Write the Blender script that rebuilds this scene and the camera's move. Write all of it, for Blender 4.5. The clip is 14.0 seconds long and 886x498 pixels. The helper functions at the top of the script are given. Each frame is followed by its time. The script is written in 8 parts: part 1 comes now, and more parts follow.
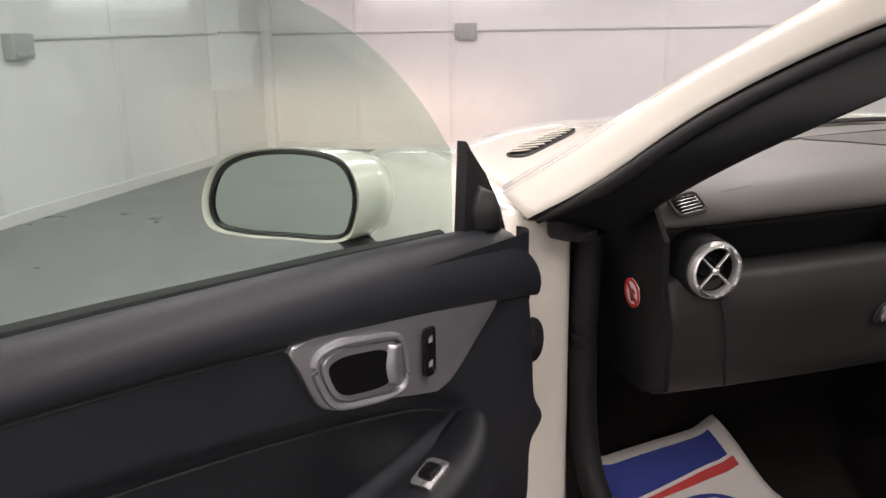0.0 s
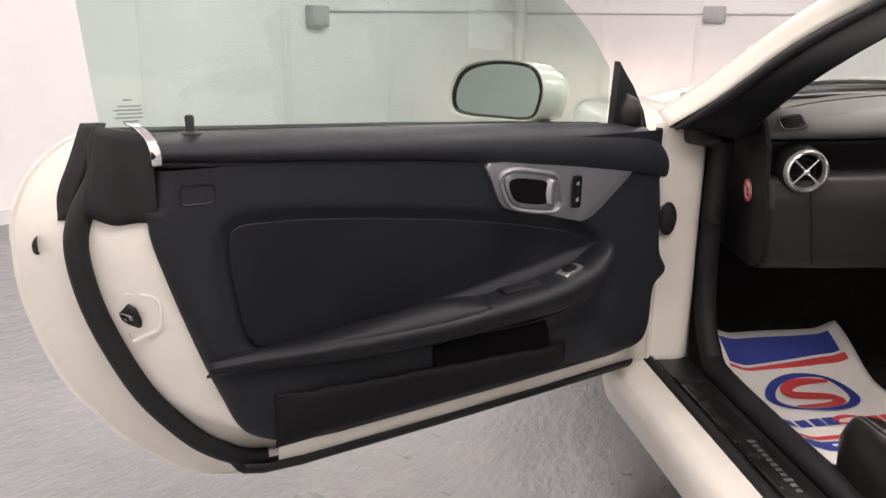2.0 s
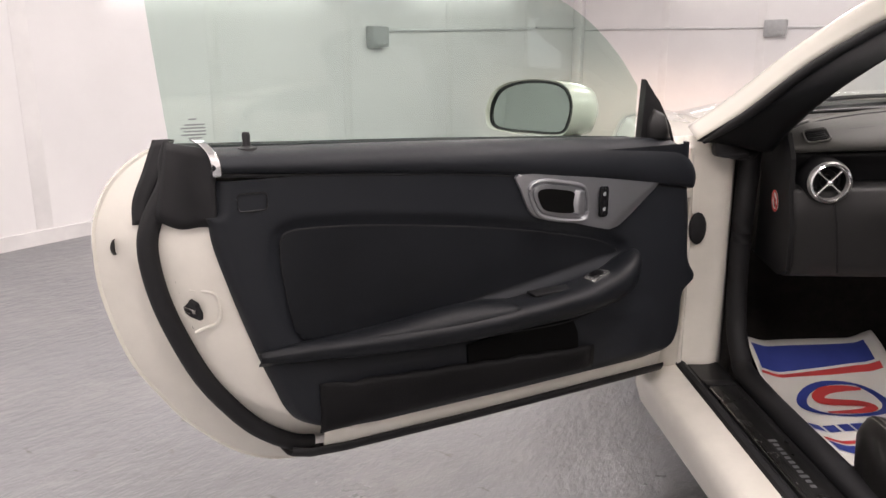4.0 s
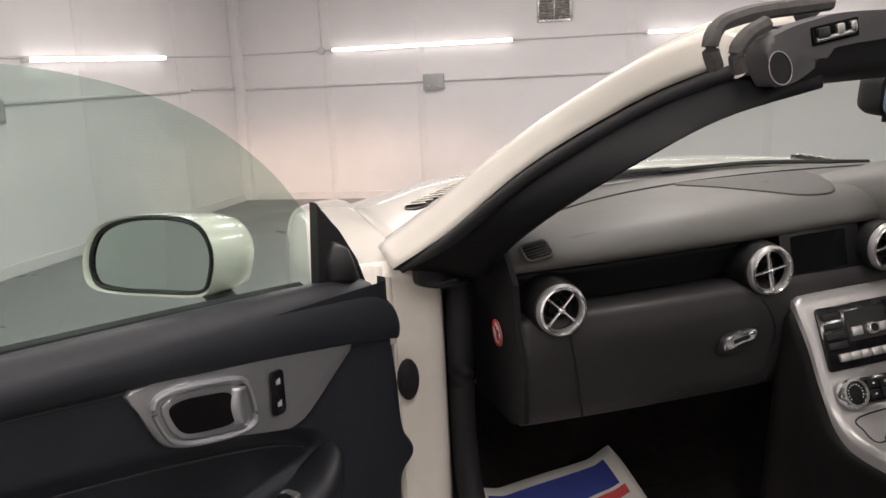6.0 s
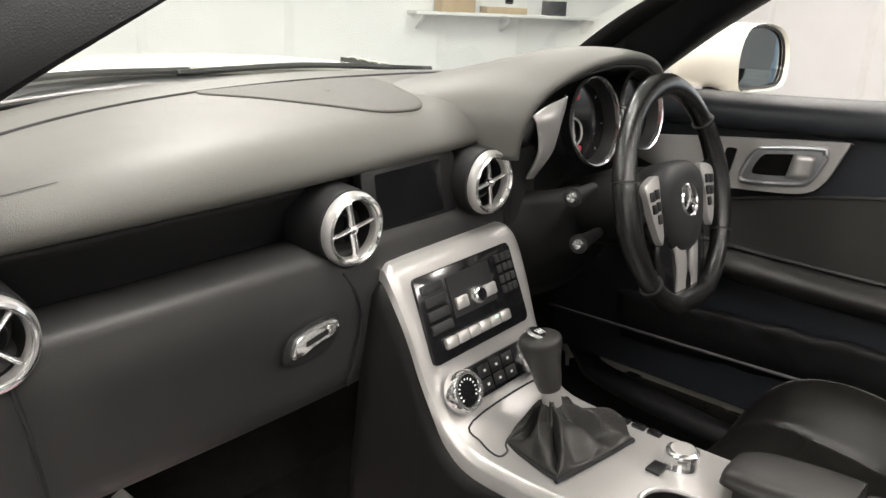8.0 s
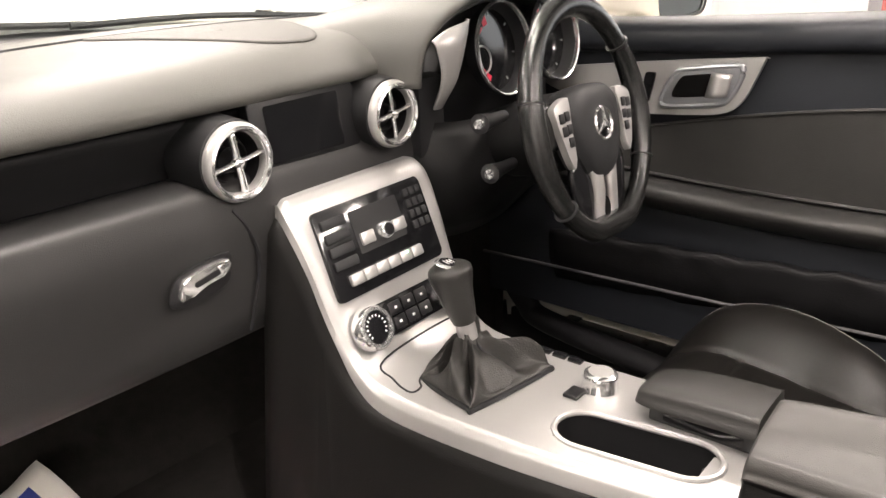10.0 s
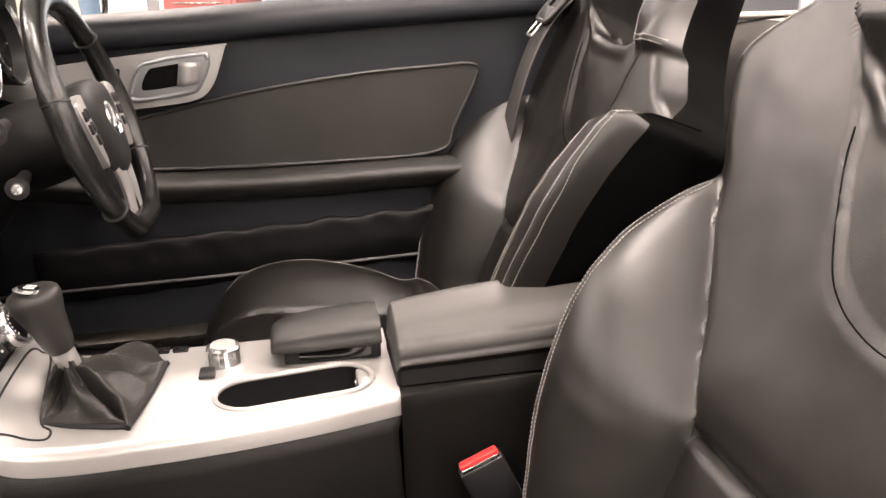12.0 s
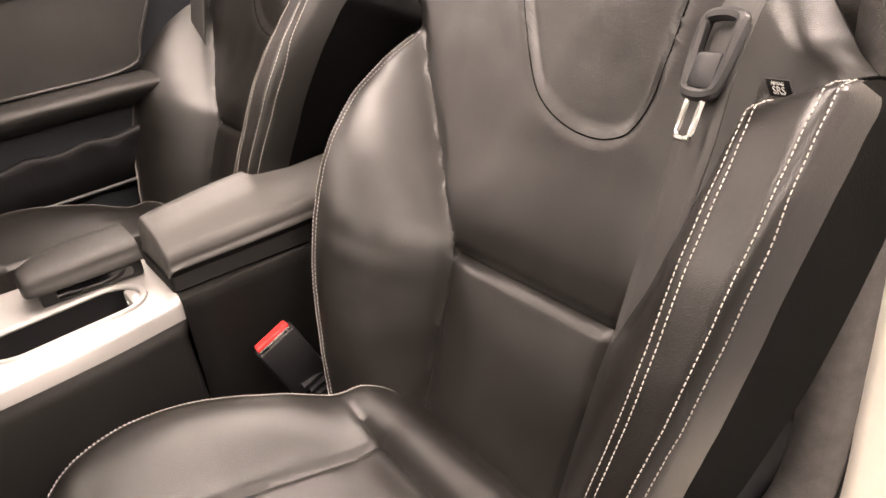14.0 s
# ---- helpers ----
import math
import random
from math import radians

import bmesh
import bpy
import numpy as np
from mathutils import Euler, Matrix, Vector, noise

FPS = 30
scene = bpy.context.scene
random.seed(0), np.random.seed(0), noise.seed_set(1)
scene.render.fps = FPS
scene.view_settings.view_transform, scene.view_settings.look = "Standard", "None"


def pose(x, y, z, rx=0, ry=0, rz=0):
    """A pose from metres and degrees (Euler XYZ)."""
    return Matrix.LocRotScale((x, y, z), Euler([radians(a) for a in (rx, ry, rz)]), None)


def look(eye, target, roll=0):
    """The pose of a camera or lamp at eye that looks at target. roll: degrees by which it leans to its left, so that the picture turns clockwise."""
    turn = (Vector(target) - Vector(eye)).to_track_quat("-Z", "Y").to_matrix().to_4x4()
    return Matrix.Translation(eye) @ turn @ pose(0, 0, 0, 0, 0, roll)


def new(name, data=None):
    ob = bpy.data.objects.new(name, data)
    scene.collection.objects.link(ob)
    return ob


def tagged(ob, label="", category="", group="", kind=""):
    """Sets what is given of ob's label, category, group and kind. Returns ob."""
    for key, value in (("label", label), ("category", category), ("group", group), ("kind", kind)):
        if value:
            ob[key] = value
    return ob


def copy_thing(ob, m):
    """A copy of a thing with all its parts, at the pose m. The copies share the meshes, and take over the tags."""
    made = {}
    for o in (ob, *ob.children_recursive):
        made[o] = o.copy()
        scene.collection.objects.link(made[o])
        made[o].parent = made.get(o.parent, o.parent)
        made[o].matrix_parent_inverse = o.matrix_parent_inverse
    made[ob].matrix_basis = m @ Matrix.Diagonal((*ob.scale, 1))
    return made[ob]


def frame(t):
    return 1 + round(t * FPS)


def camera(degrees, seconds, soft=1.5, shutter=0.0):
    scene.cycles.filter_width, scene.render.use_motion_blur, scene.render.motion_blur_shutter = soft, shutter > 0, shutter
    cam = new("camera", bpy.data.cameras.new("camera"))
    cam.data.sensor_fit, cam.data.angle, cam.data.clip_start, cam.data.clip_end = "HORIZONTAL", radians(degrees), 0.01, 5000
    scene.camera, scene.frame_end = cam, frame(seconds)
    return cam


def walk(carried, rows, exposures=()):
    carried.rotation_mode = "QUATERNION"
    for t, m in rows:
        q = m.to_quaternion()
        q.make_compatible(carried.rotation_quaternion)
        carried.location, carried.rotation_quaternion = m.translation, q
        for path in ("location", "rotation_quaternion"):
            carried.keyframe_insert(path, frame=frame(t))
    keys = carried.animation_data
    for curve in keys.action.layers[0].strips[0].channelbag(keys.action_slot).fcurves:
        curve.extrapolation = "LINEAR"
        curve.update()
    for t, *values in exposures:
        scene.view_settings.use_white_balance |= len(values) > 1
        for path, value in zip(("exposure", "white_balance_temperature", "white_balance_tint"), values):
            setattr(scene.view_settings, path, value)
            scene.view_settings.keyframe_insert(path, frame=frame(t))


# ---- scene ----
cam = camera(58.3, 14.0)
PATH = [
    (0, (-1.405, -1.124, 1.292), (-0.909, 0.746, 0.784), -0.8),
    (0.5, (-1.344, -1.255, 1.274), (-1.093, 0.666, 0.777), -0.4),
    (1, (-1.369, -1.438, 1.248), (-1.239, 0.496, 0.756), -1.3),
    (1.5, (-1.405, -1.656, 1.234), (-1.381, 0.279, 0.728), -0.7),
    (2, (-1.373, -1.834, 1.216), (-1.46, 0.089, 0.677), 0.7),
    (2.5, (-1.33, -1.939, 1.224), (-1.514, -0.028, 0.666), 1.4),
    (2.7, (-1.32, -1.967, 1.217), (-1.53, -0.053, 0.677), 1.1),
    (4.8, (-1.284, -1.96, 1.255), (-1.511, -0.033, 0.768), -0.8),
    (5, (-1.273, -1.896, 1.264), (-1.451, 0.038, 0.786), -1.0),
    (5.5, (-1.235, -1.638, 1.294), (-1.136, 0.311, 0.857), -2.1),
    (6, (-1.212, -1.315, 1.327), (-0.693, 0.574, 0.927), -2.6),
    (6.5, (-1.155, -1.015, 1.313), (-0.305, 0.757, 0.943), -1.7),
    (7, (-1.055, -0.823, 1.293), (0.091, 0.765, 0.886), -0.6),
    (7.5, (-0.968, -0.688, 1.26), (0.449, 0.655, 0.826), 0.4),
    (8, (-0.855, -0.736, 1.241), (0.593, 0.497, 0.622), 2.8),
    (8.2, (-0.816, -0.762, 1.228), (0.605, 0.469, 0.545), 2.9),
    (10.3, (-0.773, -0.797, 1.164), (0.736, 0.339, 0.506), -1.6),
    (10.5, (-0.796, -0.776, 1.164), (0.774, 0.3, 0.55), -2.2),
    (11, (-0.859, -0.674, 1.177), (0.927, -0.002, 0.579), -2.2),
    (11.5, (-0.917, -0.566, 1.157), (0.978, -0.415, 0.535), -1.4),
    (12, (-0.937, -0.496, 1.123), (0.929, -0.834, 0.487), -1.0),
    (12.5, (-0.952, -0.469, 1.105), (0.842, -1.106, 0.49), -2.9),
    (13, (-0.972, -0.422, 1.102), (0.62, -1.377, 0.357), -5.7),
    (13.5, (-0.986, -0.398, 1.099), (0.554, -1.364, 0.266), -7.1),
    (14, (-0.988, -0.397, 1.095), (0.524, -1.37, 0.218), -6.7),
]
EXPOSURES = [(0.0, -0.12, 6800, 18), (1.5, 0.12, 6800, 18), (2.6, -0.02, 6750, 18), (5.0, -0.15, 6750, 16), (6.0, -0.35, 6780, 15), (6.5, -0.34, 6750, 14), (7.0, -0.14, 6650, 12), (7.5, 0.44, 6550, 9), (8.0, 0.84, 6750, 8), (10.5, 1.36, 7150, 15), (11.5, 1.14, 7350, 17), (12.0, 1.5, 7450, 19), (12.5, 1.82, 7550, 20), (13.0, 1.8, 7650, 20), (14.0, 1.60, 7850, 21)]
walk(cam, [(t, look(eye, target, roll)) for t, eye, target, roll in PATH], EXPOSURES)

# ---- world and lights ----
world = bpy.data.worlds.new("world")
world.use_nodes = True
world.node_tree.nodes["Background"].inputs[0].default_value = (0.9, 0.92, 1.0, 1)
world.node_tree.nodes["Background"].inputs[1].default_value = 0.05
scene.world = world

ROOM_TURN = -28.0                       # the garage stands turned against the car
ROOM = pose(0, 0, 0, 0, 0, ROOM_TURN)
CEIL = 3.1
WALL_L, WALL_R, WALL_F, WALL_B = -5.14, 6.4, 7.74, -4.2
TUBE_POWER = 5.0
HEADLAMP_POWER = 520.0


# ---- geometry helpers ----
def sstep(t):
    t = max(0.0, min(1.0, t))
    return t * t * (3 - 2 * t)


def catmull(pts, n, closed=False):
    """n points a span along a smooth curve through pts."""
    pts = [Vector(p) for p in pts]
    k = len(pts)
    out = []
    spans = k if closed else k - 1
    for i in range(spans):
        if closed:
            p0, p1, p2, p3 = (pts[(i + j) % k] for j in (-1, 0, 1, 2))
        else:
            p1, p2 = pts[i], pts[i + 1]
            p0 = pts[i - 1] if i else p1 * 2 - p2
            p3 = pts[i + 2] if i + 2 < k else p2 * 2 - p1
        for j in range(n):
            t = j / n
            out.append(0.5 * ((2 * p1) + (p2 - p0) * t + (2 * p0 - 5 * p1 + 4 * p2 - p3) * t * t + (3 * p1 - p0 - 3 * p2 + p3) * t ** 3))
    if not closed:
        out.append(pts[-1].copy())
    return out


def add_grid(bm, rows, close_u=False, close_v=False):
    """Quads between rows of points."""
    vs = [[bm.verts.new(p) for p in r] for r in rows]
    nr, nc = len(vs), len(vs[0])
    for i in range(nr if close_v else nr - 1):
        for j in range(nc if close_u else nc - 1):
            bm.faces.new((vs[i][j], vs[i][(j + 1) % nc], vs[(i + 1) % nr][(j + 1) % nc], vs[(i + 1) % nr][j]))
    return vs


def add_loft(bm, rows, nu=4, nv=4, close_u=False, caps=False):
    """A smooth surface through rows of control points."""
    fine = [catmull(r, nu, close_u) for r in rows]
    cols = [catmull([r[j] for r in fine], nv) for j in range(len(fine[0]))]
    grid = [[c[i] for c in cols] for i in range(len(cols[0]))]
    vs = add_grid(bm, grid, close_u)
    if caps and close_u:
        bm.faces.new(vs[0][::-1])
        bm.faces.new(vs[-1])
    return vs


def add_tube(bm, pts, r, n=8, closed=False, flat=1.0, up=(0, 0, 1)):
    """A round bar along pts; r a number or one a point; flat: its width against its height."""
    pts = [Vector(p) for p in pts]
    k = len(pts)
    rs = r if isinstance(r, (list, tuple)) else [r] * k
    rings = []
    ref = Vector(up)
    for i, p in enumerate(pts):
        a = pts[(i - 1) % k] if (closed or i) else pts[0]
        b = pts[(i + 1) % k] if (closed or i < k - 1) else pts[-1]
        t = (b - a).normalized()
        x = ref.cross(t)
        if x.length < 1e-4:
            x = Vector((1, 0, 0)).cross(t)
        x.normalize()
        y = t.cross(x)
        rings.append([p + (x * math.cos(q) * flat + y * math.sin(q)) * rs[i] for q in (2 * math.pi * j / n for j in range(n))])
    vs = add_grid(bm, rings, close_u=True, close_v=closed)
    if not closed:
        bm.faces.new(vs[0][::-1])
        bm.faces.new(vs[-1])


def add_box(bm, c, s, m=None, bevel=0.0, seg=2):
    """A box of size s round c, its edges rounded by bevel."""
    mat = Matrix.Translation(c) @ Matrix.Diagonal((*s, 1))
    if m is not None:
        mat = m @ mat
    made = bmesh.ops.create_cube(bm, size=1, matrix=mat)
    if bevel:
        es = {e for v in made["verts"] for e in v.link_edges}
        bmesh.ops.bevel(bm, geom=list(es), offset=bevel, segments=seg, profile=0.5, affect="EDGES")


def add_prism(bm, outline, h0, h1, m=None, bevel=0.0, seg=2):
    """An outline in the xy plane raised from h0 to h1, its top edge rounded by bevel."""
    m = m or Matrix()
    lo = [bm.verts.new(m @ Vector((p[0], p[1], h0))) for p in outline]
    hi = [bm.verts.new(m @ Vector((p[0], p[1], h1))) for p in outline]
    n = len(outline)
    for i in range(n):
        bm.faces.new((lo[i], lo[(i + 1) % n], hi[(i + 1) % n], hi[i]))
    bm.faces.new(lo[::-1])
    top = bm.faces.new(hi)
    if bevel:
        bmesh.ops.bevel(bm, geom=list(top.edges), offset=bevel, segments=seg, profile=0.5, affect="EDGES")


def add_lathe(bm, profile, n=40, m=None):
    """A turned form round the local z axis from (radius, height) points."""
    m = m or Matrix()
    rows = [[m @ Vector((r * math.cos(a), r * math.sin(a), h)) for a in (2 * math.pi * j / n for j in range(n))] for r, h in profile]
    add_grid(bm, rows, close_u=True)


def rounded(w, h, r, n=5):
    """A rectangle with round corners, round the origin."""
    out = []
    for cx, cy, a0 in ((w / 2 - r, h / 2 - r, 0), (-w / 2 + r, h / 2 - r, 90), (-w / 2 + r, -h / 2 + r, 180), (w / 2 - r, -h / 2 + r, 270)):
        for i in range(n + 1):
            a = radians(a0 + 90 * i / n)
            out.append((cx + r * math.cos(a), cy + r * math.sin(a)))
    return out


def finish(name, bm, material, angle=40):
    bmesh.ops.recalc_face_normals(bm, faces=bm.faces)
    me = bpy.data.meshes.new(name)
    bm.to_mesh(me)
    bm.free()
    me.materials.append(material)
    me.shade_smooth()
    me.set_sharp_from_angle(angle=radians(angle))
    return me


def part(name, bm, material, parent=None, label="", angle=40, thick=0.0, off=-1.0):
    """Links a bmesh as one mesh object, under a thing where one is given."""
    ob = new(name, finish(name, bm, material, angle))
    if parent:
        ob.parent = parent
    if label:
        ob["label"] = label
    if thick:
        mod = ob.modifiers.new("thickness", "SOLIDIFY")
        mod.thickness, mod.offset = thick, off
    return ob


def thing(name, m, label, category, group="", kind=""):
    ob = new(name)
    ob.empty_display_size = 0.1
    ob.matrix_basis = m
    return tagged(ob, label, category, group, kind)


def text_mesh(text, size, depth=0.0004, spacing=1.0, shear=0.0):
    """The built-in font's letters as a bmesh in the xy plane, centred."""
    cu = bpy.data.curves.new("letters", "FONT")
    cu.body, cu.size, cu.extrude, cu.align_x, cu.align_y, cu.shear, cu.space_character = text, size, depth, "CENTER", "CENTER", shear, spacing
    cu.resolution_u = 3
    ob = bpy.data.objects.new("letters", cu)
    me = bpy.data.meshes.new_from_object(ob)
    bm = bmesh.new()
    bm.from_mesh(me)
    bpy.data.objects.remove(ob)
    bpy.data.curves.remove(cu)
    bpy.data.meshes.remove(me)
    return bm


# ---- materials ----
def material(name, color, rough=0.5, metal=0.0, grain=0.0, grain_size=200.0, vary=0.0, vary_size=4.0, rough_vary=0.0, coat=0.0, spec=0.5, tint=None, voronoi=False, sheen=0.0):
    """Colour and gloss with slow stains (vary) and a fine relief (grain, in metres)."""
    mat = bpy.data.materials.new(name)
    mat.use_nodes = True
    t = mat.node_tree
    b = t.nodes["Principled BSDF"]
    b.inputs["Base Color"].default_value = (*color, 1)
    b.inputs["Roughness"].default_value = rough
    b.inputs["Metallic"].default_value = metal
    b.inputs["Specular IOR Level"].default_value = spec
    b.inputs["Coat Weight"].default_value = coat
    b.inputs["Coat Roughness"].default_value = 0.04
    b.inputs["Sheen Weight"].default_value = sheen
    co = t.nodes.new("ShaderNodeTexCoord")
    if vary or rough_vary:
        n = t.nodes.new("ShaderNodeTexNoise")
        n.inputs["Scale"].default_value = vary_size
        n.inputs["Detail"].default_value = 6
        n.inputs["Roughness"].default_value = 0.62
        t.links.new(co.outputs["Object"], n.inputs["Vector"])
    if vary:
        r = t.nodes.new("ShaderNodeValToRGB")
        dark = tint or tuple(c * (1 - vary) for c in color)
        r.color_ramp.elements[0].position, r.color_ramp.elements[1].position = 0.32, 0.68
        r.color_ramp.elements[0].color = (*dark, 1)
        r.color_ramp.elements[1].color = (*[min(1, c * (1 + vary * 0.4)) for c in color], 1)
        t.links.new(n.outputs["Fac"], r.inputs["Fac"])
        t.links.new(r.outputs["Color"], b.inputs["Base Color"])
    if rough_vary:
        mr = t.nodes.new("ShaderNodeMapRange")
        mr.inputs["From Min"].default_value, mr.inputs["From Max"].default_value = 0.3, 0.7
        mr.inputs["To Min"].default_value, mr.inputs["To Max"].default_value = max(0.02, rough - rough_vary), min(1, rough + rough_vary)
        t.links.new(n.outputs["Fac"], mr.inputs["Value"])
        t.links.new(mr.outputs["Result"], b.inputs["Roughness"])
    if grain:
        if voronoi:
            g = t.nodes.new("ShaderNodeTexVoronoi")
            g.feature = "DISTANCE_TO_EDGE"
            out = g.outputs["Distance"]
        else:
            g = t.nodes.new("ShaderNodeTexNoise")
            g.inputs["Detail"].default_value = 3
            out = g.outputs["Fac"]
        g.inputs["Scale"].default_value = grain_size
        t.links.new(co.outputs["Object"], g.inputs["Vector"])
        bump = t.nodes.new("ShaderNodeBump")
        bump.inputs["Strength"].default_value = 0.6
        bump.inputs["Distance"].default_value = grain
        t.links.new(out, bump.inputs["Height"])
        t.links.new(bump.outputs["Normal"], b.inputs["Normal"])
    return mat


def glowing(name, color, strength):
    mat = bpy.data.materials.new(name)
    mat.use_nodes = True
    b = mat.node_tree.nodes["Principled BSDF"]
    b.inputs["Base Color"].default_value = (0.8, 0.8, 0.8, 1)
    b.inputs["Emission Color"].default_value = (*color, 1)
    b.inputs["Emission Strength"].default_value = strength
    return mat


def glass_material(name, tint, gloss=1.0):
    mat = bpy.data.materials.new(name)
    mat.use_nodes = True
    t = mat.node_tree
    t.nodes.remove(t.nodes["Principled BSDF"])
    clear, shine, mix, lw, pw, ma = (t.nodes.new(k) for k in ("ShaderNodeBsdfTransparent", "ShaderNodeBsdfGlossy", "ShaderNodeMixShader", "ShaderNodeLayerWeight", "ShaderNodeMath", "ShaderNodeMath"))
    clear.inputs[0].default_value = (*tint, 1)
    shine.inputs["Roughness"].default_value = 0.015
    shine.inputs["Color"].default_value = (gloss, gloss, gloss, 1)
    lw.inputs["Blend"].default_value = 0.5
    pw.operation, pw.inputs[1].default_value = "POWER", 5.0
    ma.operation, ma.inputs[1].default_value, ma.inputs[2].default_value = "MULTIPLY_ADD", 0.9, 0.035
    t.links.new(lw.outputs["Facing"], pw.inputs[0])
    t.links.new(pw.outputs[0], ma.inputs[0])
    t.links.new(ma.outputs[0], mix.inputs[0])
    t.links.new(clear.outputs[0], mix.inputs[1])
    t.links.new(shine.outputs[0], mix.inputs[2])
    t.links.new(mix.outputs[0], t.nodes["Material Output"].inputs[0])
    return mat


def worn_floor():
    """Grey floor paint with scuffs, bare flakes, drag marks and hairline cracks."""
    mat = material("painted_concrete", (0.225, 0.228, 0.237), 0.36, vary=0.16, vary_size=1.5, rough_vary=0.12, grain=0.010, grain_size=22)
    t = mat.node_tree
    b = t.nodes["Principled BSDF"]
    base = b.inputs["Base Color"].links[0].from_socket
    co = t.nodes.new("ShaderNodeTexCoord")

    def layer(scale, stretch, turn, lo, hi, color, src, kind="noise", amount=1.0):
        mp = t.nodes.new("ShaderNodeMapping")
        mp.inputs["Scale"].default_value = stretch
        mp.inputs["Rotation"].default_value = (0, 0, turn)
        t.links.new(co.outputs["Object"], mp.inputs["Vector"])
        if kind == "noise":
            n = t.nodes.new("ShaderNodeTexNoise")
            n.inputs["Detail"].default_value, n.inputs["Roughness"].default_value = 8, 0.7
            out = n.outputs["Fac"]
        else:
            n = t.nodes.new("ShaderNodeTexVoronoi")
            n.feature = "DISTANCE_TO_EDGE"
            out = n.outputs["Distance"]
        n.inputs["Scale"].default_value = scale
        t.links.new(mp.outputs["Vector"], n.inputs["Vector"])
        mr = t.nodes.new("ShaderNodeMapRange")
        mr.inputs["From Min"].default_value, mr.inputs["From Max"].default_value = lo, hi
        mr.inputs["To Max"].default_value = amount
        t.links.new(out, mr.inputs["Value"])
        mx = t.nodes.new("ShaderNodeMix")
        mx.data_type = "RGBA"
        mx.inputs[7].default_value = (*color, 1)
        t.links.new(mr.outputs["Result"], mx.inputs[0])
        t.links.new(src, mx.inputs[6])
        return mx.outputs[2]

    c = layer(2.2, (1, 1, 1), 0.3, 0.50, 0.66, (0.275, 0.275, 0.275), base, amount=0.6)
    c = layer(6.5, (1, 0.8, 1), 1.0, 0.60, 0.72, (0.13, 0.12, 0.108), c, amount=0.55)
    c = layer(15.0, (0.45, 1.5, 1), 0.35, 0.615, 0.68, (0.085, 0.072, 0.06), c, amount=0.6)
    c = layer(38.0, (1, 0.7, 1), 0.8, 0.665, 0.70, (0.045, 0.042, 0.04), c, amount=0.8)
    # long trowel ripples in the paint
    mp = t.nodes.new("ShaderNodeMapping")
    mp.inputs["Scale"].default_value = (1, 0.5, 1)
    mp.inputs["Rotation"].default_value = (0, 0, 0.7)
    rip = t.nodes.new("ShaderNodeTexNoise")
    rip.inputs["Scale"].default_value, rip.inputs["Detail"].default_value, rip.inputs["Roughness"].default_value = 20, 5, 0.6
    t.links.new(co.outputs["Object"], mp.inputs["Vector"])
    t.links.new(mp.outputs["Vector"], rip.inputs["Vector"])
    bump = b.inputs["Normal"].links[0].from_node
    bump.inputs["Strength"].default_value = 1.0
    bump.inputs["Distance"].default_value = 0.016
    t.links.new(rip.outputs["Fac"], bump.inputs["Height"])
    t.links.new(c, b.inputs["Base Color"])
    return mat


M_FLOOR = worn_floor()
M_WALL = material("white_cladding", (0.80, 0.79, 0.785), 0.42, vary=0.05, vary_size=1.2, rough_vary=0.08, grain=0.0012, grain_size=5)
M_CEIL = material("ceiling_paint", (0.72, 0.72, 0.72), 0.8, vary=0.05)
M_TRIM = material("white_trim", (0.74, 0.73, 0.72), 0.5, vary=0.08, vary_size=6)
M_CONDUIT = material("conduit_plastic", (0.66, 0.66, 0.66), 0.45, vary=0.1, vary_size=9)
M_BOXGREY = material("grey_socket_plastic", (0.42, 0.43, 0.43), 0.45, vary=0.1, vary_size=20)
M_TUBE = glowing("fluorescent_tube", (1.0, 0.97, 0.95), TUBE_POWER)
M_PAINT = material("creamy_white_paint", (0.78, 0.75, 0.67), 0.22, coat=1.0, vary=0.03, vary_size=3, spec=0.5)
M_SHUT = material("shut_paint", (0.76, 0.73, 0.66), 0.32, coat=0.5, vary=0.07, vary_size=9, grain=0.0006, grain_size=40)
M_RUBBER = material("black_rubber", (0.012, 0.012, 0.0135), 0.62, vary=0.25, vary_size=12, grain=0.0004, grain_size=160, spec=0.35)
M_SOFT = material("soft_black_trim", (0.0185, 0.0187, 0.0198), 0.50, vary=0.15, vary_size=6, grain=0.0007, grain_size=420, voronoi=True, rough_vary=0.05, spec=0.24)
# paler than the lower dash: light from above is put into the colour
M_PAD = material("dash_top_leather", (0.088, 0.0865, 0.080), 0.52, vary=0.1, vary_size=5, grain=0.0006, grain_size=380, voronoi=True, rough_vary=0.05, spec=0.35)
M_PLASTIC = material("dark_plastic", (0.012, 0.012, 0.013), 0.42, vary=0.2, vary_size=8, grain=0.0004, grain_size=500, spec=0.42)
M_DOORTRIM = material("door_trim_vinyl", (0.0148, 0.0168, 0.0208), 0.48, vary=0.15, vary_size=6, grain=0.0006, grain_size=420, voronoi=True, rough_vary=0.06, spec=0.24)
M_LEATHER = material("black_leather", (0.0098, 0.0090, 0.0083), 0.32, vary=0.3, vary_size=7, grain=0.00045, grain_size=520, voronoi=True, rough_vary=0.04, spec=0.46)
M_LEATHER2 = material("smooth_black_leather", (0.028, 0.0272, 0.0262), 0.36, vary=0.2, vary_size=7, grain=0.0008, grain_size=420, voronoi=True, rough_vary=0.07, spec=0.3)
M_CARPET = material("black_carpet", (0.028, 0.0255, 0.0235), 0.95, vary=0.3, vary_size=30, grain=0.003, grain_size=500, spec=0.2)
